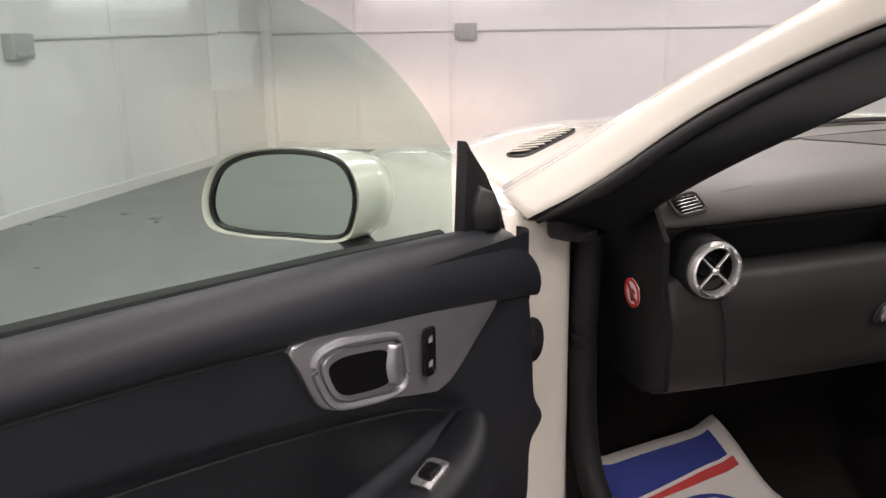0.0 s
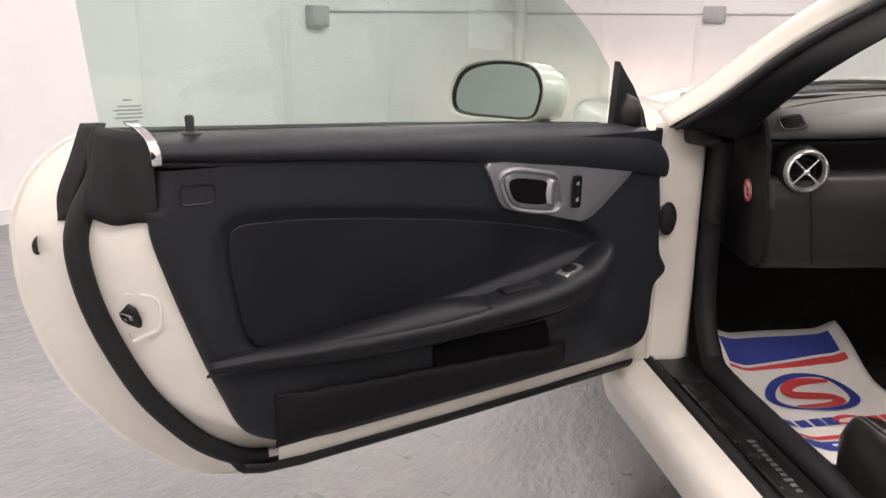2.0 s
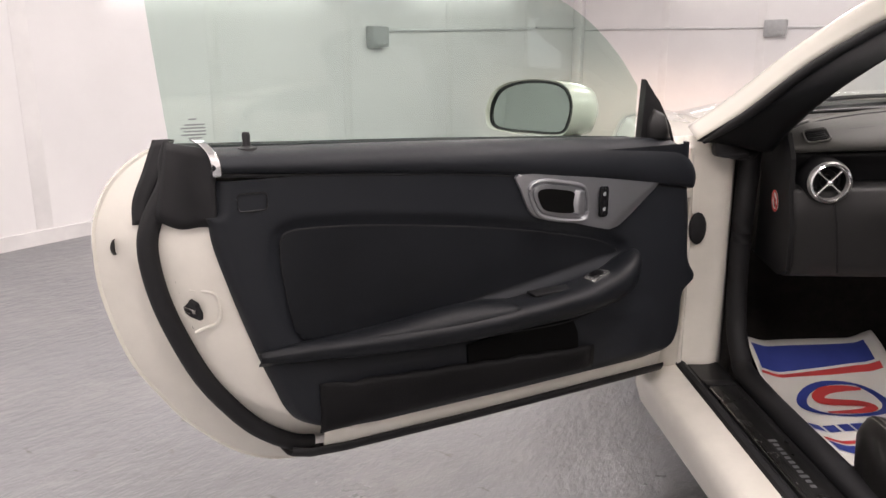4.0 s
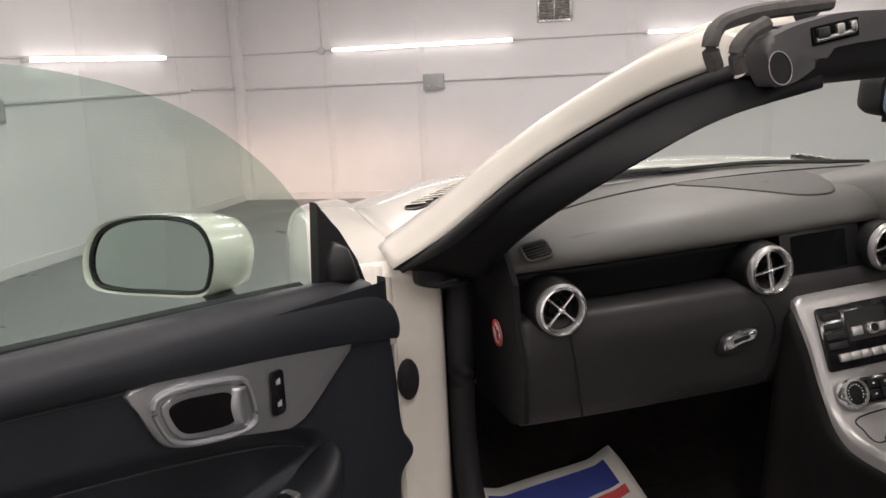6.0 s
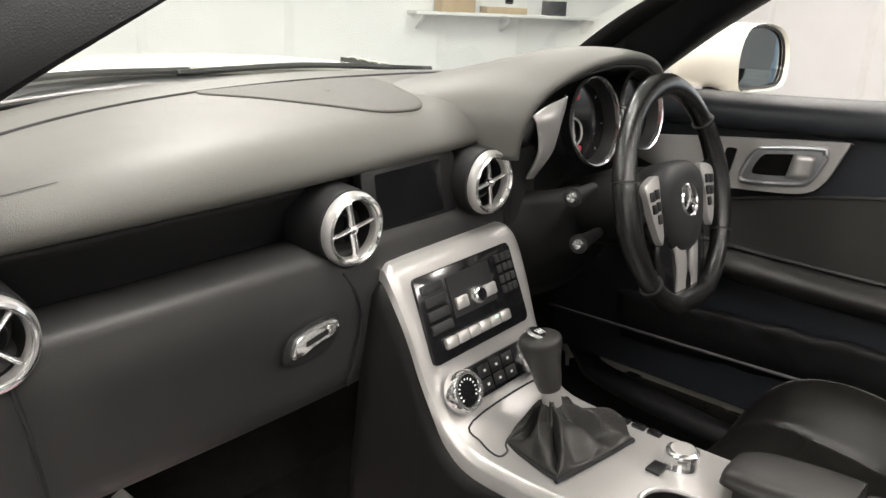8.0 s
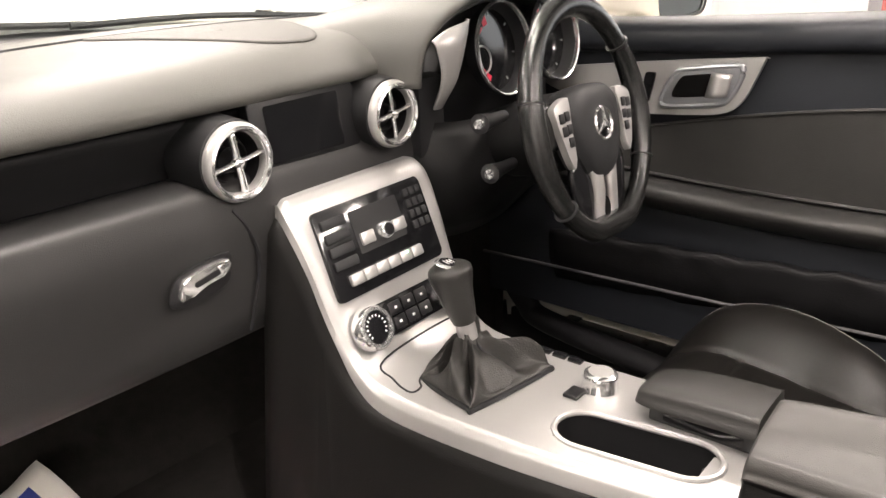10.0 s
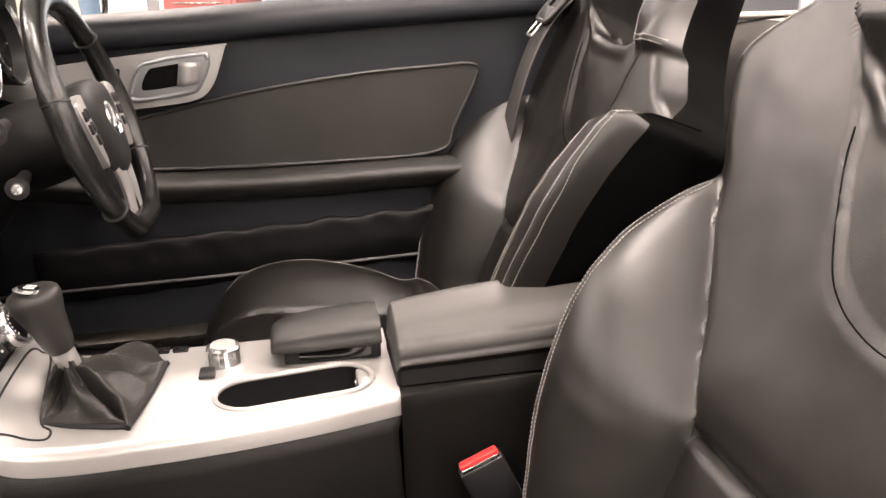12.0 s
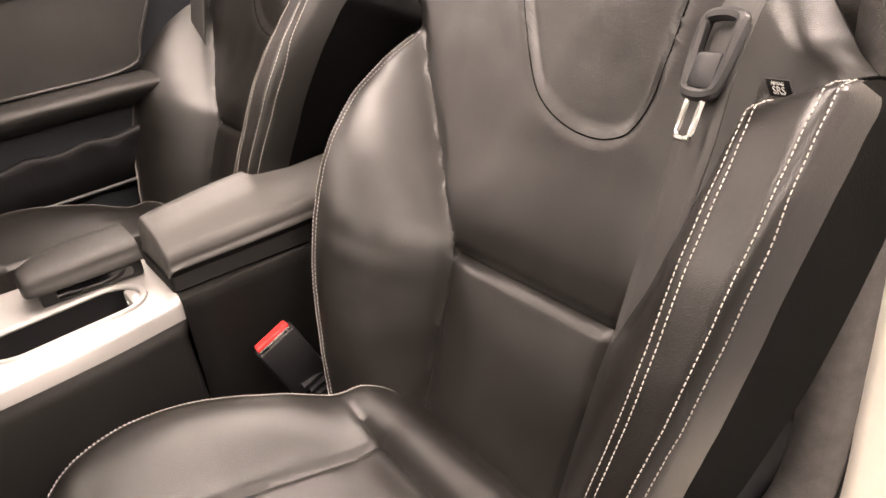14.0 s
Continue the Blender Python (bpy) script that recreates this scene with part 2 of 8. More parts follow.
M_SATIN = material("satin_silver", (0.425, 0.418, 0.408), 0.34, metal=0.55, vary=0.02, vary_size=3, rough_vary=0.02, grain=0.0002, grain_size=900)
M_DOORSILVER = material("brushed_grey_plate", (0.42, 0.43, 0.45), 0.38, metal=0.85, vary=0.06, vary_size=8, grain=0.0002, grain_size=900)
M_CHROME = material("chrome", (0.88, 0.88, 0.88), 0.16, metal=0.92, rough_vary=0.05, vary_size=30)
M_GLOSS = material("piano_black", (0.008, 0.008, 0.009), 0.12, vary=0.2, vary_size=30)
M_MIRROR = material("mirror_glass", (0.56, 0.61, 0.585), 0.015, metal=1.0)
M_STITCH = material("grey_thread", (0.34, 0.325, 0.30), 0.7)
M_DOORGLASS = glass_material("green_tinted_glass", (0.80, 0.875, 0.845))
M_SCREENGLASS = glass_material("windscreen_glass", (0.80, 0.87, 0.845))
M_RED = material("red_plastic", (0.62, 0.03, 0.03), 0.35, vary=0.1, vary_size=40)
M_PAPER = material("paper_mat", (0.74, 0.72, 0.67), 0.75, vary=0.06, vary_size=6, grain=0.002, grain_size=9)
M_BLUE = material("blue_print", (0.03, 0.05, 0.26), 0.6, vary=0.1, vary_size=20)
M_REDPRINT = material("red_print", (0.60, 0.06, 0.06), 0.6, vary=0.1, vary_size=20)
M_WHITEPRINT = material("white_print", (0.78, 0.78, 0.76), 0.6)
M_GREYPRINT = material("grey_print", (0.25, 0.27, 0.27), 0.6)
M_STEEL = material("brushed_steel", (0.55, 0.54, 0.52), 0.25, metal=1.0, vary=0.08, vary_size=15, rough_vary=0.08)
M_GRILLE = material("speaker_mesh", (0.045, 0.043, 0.038), 0.6, vary=0.1, vary_size=20, grain=0.0012, grain_size=700, voronoi=True)
M_SEALGREY = material("flocked_seal", (0.07, 0.066, 0.064), 0.8, vary=0.3, vary_size=60, grain=0.002, grain_size=600)
M_CLOTH = material("pocket_cloth", (0.0065, 0.0065, 0.0072), 0.6, vary=0.25, vary_size=14, grain=0.001, grain_size=300, spec=0.2)
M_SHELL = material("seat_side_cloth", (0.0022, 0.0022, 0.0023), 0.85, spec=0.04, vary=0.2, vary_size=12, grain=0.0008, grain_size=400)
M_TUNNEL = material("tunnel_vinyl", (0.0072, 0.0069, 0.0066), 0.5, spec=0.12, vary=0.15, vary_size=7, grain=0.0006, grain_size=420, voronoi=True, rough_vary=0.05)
# near-black for recesses: the shade inside them is put into the colour
M_VOID = material("recess_shade_black", (0.003, 0.003, 0.003), 0.8, spec=0.1, vary=0.2, vary_size=20)
M_WHEEL = material("polished_rim_leather", (0.012, 0.012, 0.012), 0.2, vary=0.25, vary_size=9, grain=0.0006, grain_size=380, voronoi=True, rough_vary=0.05)
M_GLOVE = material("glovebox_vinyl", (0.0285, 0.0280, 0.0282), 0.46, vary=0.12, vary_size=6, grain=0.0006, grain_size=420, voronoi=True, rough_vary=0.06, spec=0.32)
M_BAND = material("black_dash_band", (0.0075, 0.0075, 0.0085), 0.55, vary=0.15, vary_size=8, grain=0.0004, grain_size=500, spec=0.35)
M_GAITER = material("gaiter_leather", (0.030, 0.0288, 0.0272), 0.42, vary=0.3, vary_size=30, grain=0.0012, grain_size=260, voronoi=True, rough_vary=0.1, spec=0.3)
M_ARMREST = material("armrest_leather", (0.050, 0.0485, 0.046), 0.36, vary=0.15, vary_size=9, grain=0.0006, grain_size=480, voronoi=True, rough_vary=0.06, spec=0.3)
M_DOORLEATHER = material("door_leather", (0.0094, 0.0107, 0.0132), 0.42, vary=0.2, vary_size=7, grain=0.0008, grain_size=420, voronoi=True, rough_vary=0.07, spec=0.22)
M_PILLAR = material("black_pillar_vinyl", (0.0060, 0.0064, 0.0074), 0.55, vary=0.15, vary_size=6, grain=0.0006, grain_size=420, voronoi=True, rough_vary=0.05, spec=0.18)
M_KNEE = material("black_knee_panel", (0.0065, 0.0065, 0.0068), 0.5, vary=0.15, vary_size=8, grain=0.0005, grain_size=420, voronoi=True, rough_vary=0.05, spec=0.2)
M_CATCH = material("grey_visor_vinyl", (0.055, 0.053, 0.056), 0.5, vary=0.1, vary_size=12, grain=0.0005, grain_size=400)
# brushed steel whose dark reflection is put into the base colour
M_TREAD = material("tread_plate_dark_reflection", (0.060, 0.060, 0.060), 0.3, metal=0.85, vary=0.08, vary_size=25, rough_vary=0.04)
M_STRIP = material("white_joint_strip", (0.80, 0.79, 0.78), 0.45, vary=0.05, vary_size=6)
M_YARD = material("yard_concrete", (0.42, 0.41, 0.39), 0.8, vary=0.25, vary_size=1.2, grain=0.004, grain_size=20)
M_DAYLIGHT = glowing("overcast_daylight", (0.86, 0.93, 1.0), 1.1)
M_TROLLEY = material("faded_red_paint", (0.46, 0.13, 0.12), 0.45, vary=0.15, vary_size=6)
M_DRUM = material("blue_drum_paint", (0.26, 0.36, 0.50), 0.4, vary=0.2, vary_size=8)
M_VAN = material("pale_van_paint", (0.55, 0.57, 0.60), 0.3, coat=0.6, vary=0.04, vary_size=3)
M_GREEN = glowing("green_lamp", (0.05, 0.9, 0.45), 1.5)
M_DIAL = material("dial_red", (0.55, 0.02, 0.05), 0.4)


# ---- the garage ----
def slab(name, m, s, c, mat, label, category):
    bm = bmesh.new()
    add_box(bm, c, s)
    ob = part(name, bm, mat, angle=30)
    ob.matrix_basis = m
    return tagged(ob, label, category, kind="structure")


W, Dp = WALL_R - WALL_L, WALL_F - WALL_B
CU, CN = (WALL_R + WALL_L) / 2, (WALL_F + WALL_B) / 2
floor_ob = slab("floor", ROOM, (W + 0.4, Dp + 0.4, 0.2), (CU, CN, -0.1), M_FLOOR, "grey painted concrete garage floor, worn and marked", "floor")
slab("ceiling", ROOM, (W + 0.4, Dp + 0.4, 0.15), (CU, CN, CEIL + 0.075), M_CEIL, "plain white garage ceiling", "ceiling")
wall_far = slab("wall_far", ROOM, (W, 0.2, CEIL), (CU, WALL_F + 0.1, CEIL / 2), M_WALL, "white panelled garage wall with light strips", "wall")
wall_left = slab("wall_left", ROOM, (0.2, Dp + 0.4, CEIL), (WALL_L - 0.1, CN, CEIL / 2), M_WALL, "white panelled garage wall with conduit", "wall")
GATE = (-1.6, 4.4, 2.7)                # the open doorway in the right wall: from, to, height
bm = bmesh.new()
for lo, hi, z0, z1 in ((WALL_B - 0.2, GATE[0], 0, CEIL), (GATE[1], WALL_F + 0.2, 0, CEIL), (GATE[0], GATE[1], GATE[2], CEIL)):
    add_box(bm, (WALL_R + 0.1, (lo + hi) / 2, (z0 + z1) / 2), (0.2, hi - lo, z1 - z0))
wall_right = part("wall_right", bm, M_WALL, angle=30)
wall_right.matrix_basis = ROOM
tagged(wall_right, "white panelled garage wall with a wide open doorway", "wall", kind="structure")
slab("yard", ROOM, (16, 22, 0.2), (WALL_R + 8.2, 1.3, -0.115), M_YARD, "pale concrete yard outside the doorway", "ground")
slab("backdrop", ROOM, (0.1, 30, 12), (WALL_R + 16, 1.3, 5.0), M_DAYLIGHT, "bright overcast daylight outside the doorway", "backdrop")
wall_back = slab("wall_back", ROOM, (W, 0.2, CEIL), (CU, WALL_B - 0.1, CEIL / 2), M_WALL, "plain white garage wall", "wall")


def batten(parent, along, lo, hi, w, z0, z1, d=0.006):
    """A flat cover strip over a panel joint of a wall; along: far, left or right."""
    bm = bmesh.new()
    if along == "far":
        add_box(bm, ((lo + hi) / 2, WALL_F - d / 2, (z0 + z1) / 2), (hi - lo, d, z1 - z0), bevel=0.0015)
    else:
        u = WALL_L + d / 2 if along == "left" else WALL_R - d / 2
        add_box(bm, (u, (lo + hi) / 2, (z0 + z1) / 2), (d, hi - lo, z1 - z0), bevel=0.0015)
    return part("joint_strip", bm, M_STRIP, parent)


for u in (-3.92, -2.75, -0.3, 1.18, 2.92, 3.93, 5.4):
    batten(wall_far, "far", u - 0.05, u + 0.05, 0, 0.1, CEIL - 0.02, 0.003)
for n in (-2.6, -1.2, 0.22, 1.65, 3.13, 4.73, 6.38):
    batten(wall_left, "left", n - 0.055, n + 0.055, 0, 0.1, CEIL - 0.02, 0.003)
for n in (5.0, 6.4):
    batten(wall_right, "right", n - 0.05, n + 0.05, 0, 0.1, CEIL - 0.02, 0.003)
for nm, s, c in (("skirting_far", (W, 0.018, 0.09), (CU, WALL_F - 0.009, 0.045)), ("skirting_left", (0.018, Dp, 0.09), (WALL_L + 0.009, CN, 0.045)), ("skirting_right", (0.018, WALL_F - GATE[1], 0.09), (WALL_R - 0.009, (WALL_F + GATE[1]) / 2, 0.045))):
    slab(nm, ROOM, s, c, M_TRIM, "white skirting board along the garage wall", "skirting")
bm = bmesh.new()
add_box(bm, (WALL_L + 0.06, WALL_F - 0.06, CEIL / 2), (0.12, 0.12, CEIL - 0.01), bevel=0.01)
cp = part("corner_post", bm, M_WALL)
cp.matrix_basis = ROOM
tagged(cp, "white boxed post in the corner of the garage", "post", kind="structure")


def conduit(name, pts, r, label):
    bm = bmesh.new()
    add_tube(bm, pts, r, 8)
    ob = part(name, bm, M_CONDUIT)
    ob.matrix_basis = ROOM
    return tagged(ob, label, "conduit", kind="structure")


Z_T, Z_U = 1.40, 1.82
conduit("conduit_far", [(WALL_L + 0.1, WALL_F - 0.02, Z_T), (WALL_R, WALL_F - 0.02, Z_T)], 0.014, "white conduit running level along the wall")
conduit("conduit_left", [(WALL_L + 0.02, 3.55, 1.345), (WALL_L + 0.02, 6.5, 1.40)], 0.014, "white conduit running level along the wall")
conduit("conduit_left_end", [(WALL_L + 0.03, 6.56, 1.415), (WALL_L + 0.03, WALL_F - 0.1, 1.425)], 0.012, "white conduit running into the corner")
conduit("light_cable_far", [(WALL_L + 0.1, WALL_F - 0.012, 1.82), (WALL_R, WALL_F - 0.012, 1.82)], 0.009, "thin white cable between the light strips")
conduit("light_cable_left", [(WALL_L + 0.012, 0.2, 1.60), (WALL_L + 0.012, WALL_F - 0.1, 1.81)], 0.009, "thin white cable between the light strips")
conduit("cable_drop", [(-3.98, WALL_F - 0.012, 1.83), (-3.97, WALL_F - 0.012, CEIL)], 0.009, "white cable rising to the ceiling")


def light_strip(m, length):
    """A fluorescent batten whose length runs along local x, on a wall behind it (+y)."""
    t = thing("light_strip", m, "lit white fluorescent batten fixed to the wall", "light", "light strips on the walls")
    bm = bmesh.new()
    add_box(bm, (0, -0.016, 0.0), (length + 0.04, 0.032, 0.034), bevel=0.005)
    part("batten_body", bm, M_TRIM, t)
    bm = bmesh.new()
    add_tube(bm, [(-length / 2, -0.048, 0), (length / 2, -0.048, 0)], 0.02, 12)
    part("tube", bm, M_TUBE, t, "glowing fluorescent tube")
    for x in (-length / 2 - 0.005, length / 2 + 0.005):
        bm = bmesh.new()
        add_box(bm, (x, -0.04, 0), (0.03, 0.055, 0.042), bevel=0.006)
        part("end_cap", bm, M_TRIM, t)
    bm = bmesh.new()
    add_box(bm, (0, -0.046, -0.018), (0.04, 0.035, 0.02), bevel=0.006)
    part("clip", bm, M_TRIM, t)
    return t


def far_at(u, z, d=0.0):
    return ROOM @ pose(u, WALL_F - d, z)


def left_at(n, z, d=0.0, roll=0.0):
    return ROOM @ pose(WALL_L + d, n, z, 0, 0, 90) @ pose(0, 0, 0, 0, roll, 0)


STRIP = light_strip(far_at(-2.73, 1.82), 2.2)
for u in (0.98, 4.6):
    copy_thing(STRIP, far_at(u, 1.82))
short = light_strip(left_at(1.83, 1.60, 0, -1.6), 2.05)
for n, z in ((5.02, 1.72), (-1.4, 1.5)):
    copy_thing(short, left_at(n, z, 0, -1.8))
for n in (5.9,):
    copy_thing(STRIP, ROOM @ pose(WALL_R, n, 2.0, 0, 0, -90))
for u in (-2.6, 0.6, 3.8):
    copy_thing(STRIP, ROOM @ pose(u, WALL_B, 1.85, 0, 0, 180))


def ceiling_light(u, n):
    t = thing("ceiling_light", ROOM @ pose(u, n, CEIL), "twin fluorescent ceiling batten, lit", "light", "lights on the ceiling")
    bm = bmesh.new()
    add_box(bm, (0, 0, -0.03), (0.16, 1.56, 0.06), bevel=0.008)
    part("batten_body", bm, M_TRIM, t)
    for x in (-0.045, 0.045):
        bm = bmesh.new()
        add_tube(bm, [(x, -0.74, -0.085), (x, 0.74, -0.085)], 0.02, 12)
        part("tube", bm, M_TUBE, t)
    lamp = bpy.data.lights.new("ceiling_lamp", "AREA")
    lamp.shape, lamp.size, lamp.size_y, lamp.energy, lamp.color = "RECTANGLE", 0.16, 1.5, CEILING_POWER, (1.0, 0.955, 0.93)
    lo = new("ceiling_lamp", lamp)
    lo.parent = t
    lo.matrix_basis = pose(0, 0, -0.12)


CEILING_POWER = 46.0
for u in (-2.7, -0.1, 2.7):
    for n in (-2.6, -0.3, 2.2, 4.9):
        ceiling_light(u, n)


def socket_box(m):
    t = thing("socket_box", m, "grey metal-clad socket box on the wall conduit", "socket", "sockets on the walls")
    bm = bmesh.new()
    add_box(bm, (0, -0.035, 0), (0.25, 0.07, 0.19), bevel=0.012)
    part("back_box", bm, M_BOXGREY, t)
    bm = bmesh.new()
    add_box(bm, (0, -0.075, 0.005), (0.23, 0.012, 0.165), bevel=0.004)
    part("cover", bm, M_BOXGREY, t)
    for x in (-0.06, 0.06):
        bm = bmesh.new()
        add_box(bm, (x, -0.084, -0.055), (0.05, 0.01, 0.03), bevel=0.003)
        part("switch", bm, M_BOXGREY, t)


socket_box(far_at(-2.59, 1.39))
socket_box(left_at(3.52, 1.29))
bm = bmesh.new()
add_lathe(bm, [(0.0, 0.0), (0.045, 0.0), (0.045, 0.035), (0.038, 0.042), (0.0, 0.042)], 20, pose(0, 0, 0, 90, 0, 0))
jb = part("junction_box", bm, M_CONDUIT)
jb.matrix_basis = far_at(-3.98, 1.82)
tagged(jb, "round white junction box on the light cable", "junction box")

vent = thing("wall_vent", far_at(-1.15, 2.215), "metal louvre vent grille in the garage wall", "vent")
bm = bmesh.new()
add_box(bm, (0, -0.004, 0), (0.36, 0.008, 0.40))
part("backing", bm, material("vent_backing", (0.30, 0.28, 0.26), 0.6), vent)
for x, z, w, h in ((-0.185, 0, 0.03, 0.43), (0.185, 0, 0.03, 0.43), (0, 0.205, 0.4, 0.03), (0, -0.205, 0.4, 0.03), (0, 0, 0.02, 0.4)):
    bm = bmesh.new()
    add_box(bm, (x, -0.012, z), (w, 0.024, h), bevel=0.004)
    part("frame", bm, M_STEEL, vent)
for i in range(14):
    bm = bmesh.new()
    add_box(bm, (0, 0, 0), (0.34, 0.004, 0.022), pose(0, -0.014, -0.18 + i * 0.0277, 35, 0, 0))
    part("slat", bm, M_STEEL, vent)

# shelf on the far wall with boxes
shelf = thing("wall_shelf", far_at(3.65, 1.0), "white wooden shelf on the wall with packs on it", "shelf")
bm = bmesh.new()
add_box(bm, (0, -0.16, 0), (2.3, 0.32, 0.035), bevel=0.004)
part("board", bm, M_TRIM, shelf)
for x in (-1.05, 0.0, 1.1):
    bm = bmesh.new()
    add_prism(bm, [(0, 0), (-0.26, 0), (-0.26, -0.03), (-0.03, -0.16), (0, -0.16)], -0.015, 0.015, pose(x, 0, -0.02) @ Matrix(((0, 0, 1, 0), (1, 0, 0, 0), (0, 1, 0, 0), (0, 0, 0, 1))))
    part("bracket", bm, M_TRIM, shelf)


def carton(m, s, color, label):
    t = thing("carton", m, label, "box", "packs on the shelves")
    bm = bmesh.new()
    add_box(bm, (0, 0, s[2] / 2), s, bevel=0.004)
    part("carton_body", bm, material("carton_print", color, 0.6, vary=0.15, vary_size=9), t)
    bm = bmesh.new()
    add_box(bm, (0, 0, s[2] + 0.001), (s[0] * 0.98, 0.05, 0.002))
    part("tape", bm, M_CONDUIT, t)


for u, s, col, lab in ((3.0, (0.4, 0.25, 0.2), (0.45, 0.33, 0.20), "brown cardboard carton on the wall shelf"), (3.6, (0.5, 0.22, 0.07), (0.5, 0.38, 0.24), "flat brown carton on the wall shelf"),
                       (4.25, (0.22, 0.2, 0.16), (0.05, 0.05, 0.06), "small black pack on the wall shelf")):
    carton(ROOM @ pose(u, WALL_F - 0.17, 1.018), s, col, lab)


# things by the open doorway
def tool_trolley(m):
    t = thing("tool_trolley", m, "red steel tool trolley standing by the open doorway", "tool trolley")
    bm = bmesh.new()
    add_box(bm, (0, 0, 0.62), (0.75, 0.46, 0.95), bevel=0.015)
    part("cabinet", bm, M_TROLLEY, t)
    for i in range(5):
        bm = bmesh.new()
        add_box(bm, (0, -0.235, 0.26 + i * 0.17), (0.66, 0.02, 0.145), bevel=0.006)
        d = part("drawer", bm, M_TROLLEY, t)
        bm = bmesh.new()
        add_tube(bm, [(-0.25, -0.258, 0.31 + i * 0.17), (0.25, -0.258, 0.31 + i * 0.17)], 0.008, 8)
        part("drawer_pull", bm, M_STEEL, d)
    bm = bmesh.new()
    add_box(bm, (0, 0, 1.11), (0.78, 0.49, 0.03), bevel=0.008)
    part("worktop", bm, M_PLASTIC, t)
    for x in (-0.3, 0.3):
        for y in (-0.17, 0.17):
            bm = bmesh.new()
            add_lathe(bm, [(0.0, -0.02), (0.06, -0.02), (0.07, 0.0), (0.06, 0.02), (0.0, 0.02)], 16, pose(x, y, 0.07, 0, 90, 0))
            part("castor", bm, M_RUBBER, t)


tool_trolley(ROOM @ pose(5.95, 3.35, 0, 0, 0, -90))


def steel_drum(m, mat, label):
    t = thing("steel_drum", m, label, "drum", "drums by the doorway")
    bm = bmesh.new()
    add_lathe(bm, [(0.0, 0.0), (0.285, 0.0), (0.29, 0.02), (0.285, 0.04), (0.285, 0.28), (0.295, 0.30), (0.285, 0.32), (0.285, 0.57), (0.295, 0.59), (0.285, 0.61), (0.285, 0.85), (0.292, 0.87), (0.285, 0.885), (0.27, 0.875), (0.0, 0.872)], 32)
    part("barrel", bm, mat, t)
    bm = bmesh.new()
    add_lathe(bm, [(0.0, 0.895), (0.03, 0.895), (0.032, 0.872)], 12, pose(0.17, 0, 0))
    part("bung", bm, M_STEEL, t)


TALL = Matrix.Diagonal((1.1, 1.1, 1.32, 1))
steel_drum(ROOM @ pose(5.9, 2.45, 0) @ TALL, M_DRUM, "blue steel drum standing by the open doorway")
steel_drum(ROOM @ pose(6.0, 1.75, 0) @ TALL, M_DRUM, "blue steel drum standing by the open doorway")
steel_drum(ROOM @ pose(5.9, 1.0, 0) @ TALL, M_DRUM, "blue steel drum standing by the open doorway")


def parked_van(m):
    """A pale van in the yard, its side to the doorway."""
    t = thing("parked_van", m, "pale silver van parked in the yard outside", "van")
    bm = bmesh.new()
    sec = [(-2.4, 0.35), (-2.45, 0.9), (-2.1, 1.05), (-1.5, 1.75), (-1.2, 1.9), (2.3, 1.95), (2.4, 1.7), (2.42, 0.35)]
    add_prism(bm, sec[::-1], -0.9, 0.9, Matrix(((0, 0, 1, 0), (1, 0, 0, 0), (0, 1, 0, 0), (0, 0, 0, 1))), 0.06, 3)
    part("body", bm, M_VAN, t)
    for y0, y1 in ((-1.35, -0.55), (-0.4, 0.7), (0.85, 2.0)):
        bm = bmesh.new()
        add_box(bm, (-0.905, (y0 + y1) / 2, 1.45), (0.02, y1 - y0, 0.5), bevel=0.006)
        part("side_window", bm, M_GLOSS, t)
    for x in (-0.8, 0.8):
        for y in (-1.55, 1.5):
            bm = bmesh.new()
            add_lathe(bm, [(0.2, -0.1), (0.31, -0.1), (0.33, -0.07), (0.33, 0.07), (0.31, 0.1), (0.0, 0.08)], 28, pose(x, y, 0.315, 0, 90 if x > 0 else -90, 0))
            part("wheel", bm, M_RUBBER, t)


parked_van(ROOM @ pose(12.6, -1.2, 0))


# ---- the car's body ----
from mathutils.bvhtree import BVHTree

# x to the car's right, y forward, z up from the garage floor
SZ = Matrix(((1, 0, 0, 0), (0, 0, 1, 0), (0, 1, 0, 0), (0, 0, 0, 1)))     # outline (x, z) raised along y
car = thing("car", Matrix(), "creamy white two-seat roadster with its roof down and passenger door open", "car")


# bonnet: rows from the windscreen to the nose
BON = [(0.80, 1.066, 0.86), (0.92, 1.072, 0.86), (1.10, 1.065, 0.85), (1.35, 1.035, 0.83), (1.65, 0.975, 0.80), (1.92, 0.88, 0.72), (2.08, 0.74, 0.62)]
rows = []
for (y, z, w), cv in zip(BON, (0.42, 0.30, 0.16, 0.10, 0.10, 0.10, 0.10)):
    rows.append([(-w * q, y - cv * abs(q) ** 2, z - 0.075 * abs(q) ** 2.6 + 0.012 * math.exp(-((abs(q) - 0.62) / 0.1) ** 2)) for q in (-1, -0.85, -0.7, -0.55, -0.3, 0, 0.3, 0.55, 0.7, 0.85, 1)])
bm = bmesh.new()
add_loft(bm, rows, 4, 6)
bm.normal_update()
BON_TREE = BVHTree.FromBMesh(bm)
part("bonnet", bm, M_PAINT, car, "creamy white painted bonnet", thick=0.01)
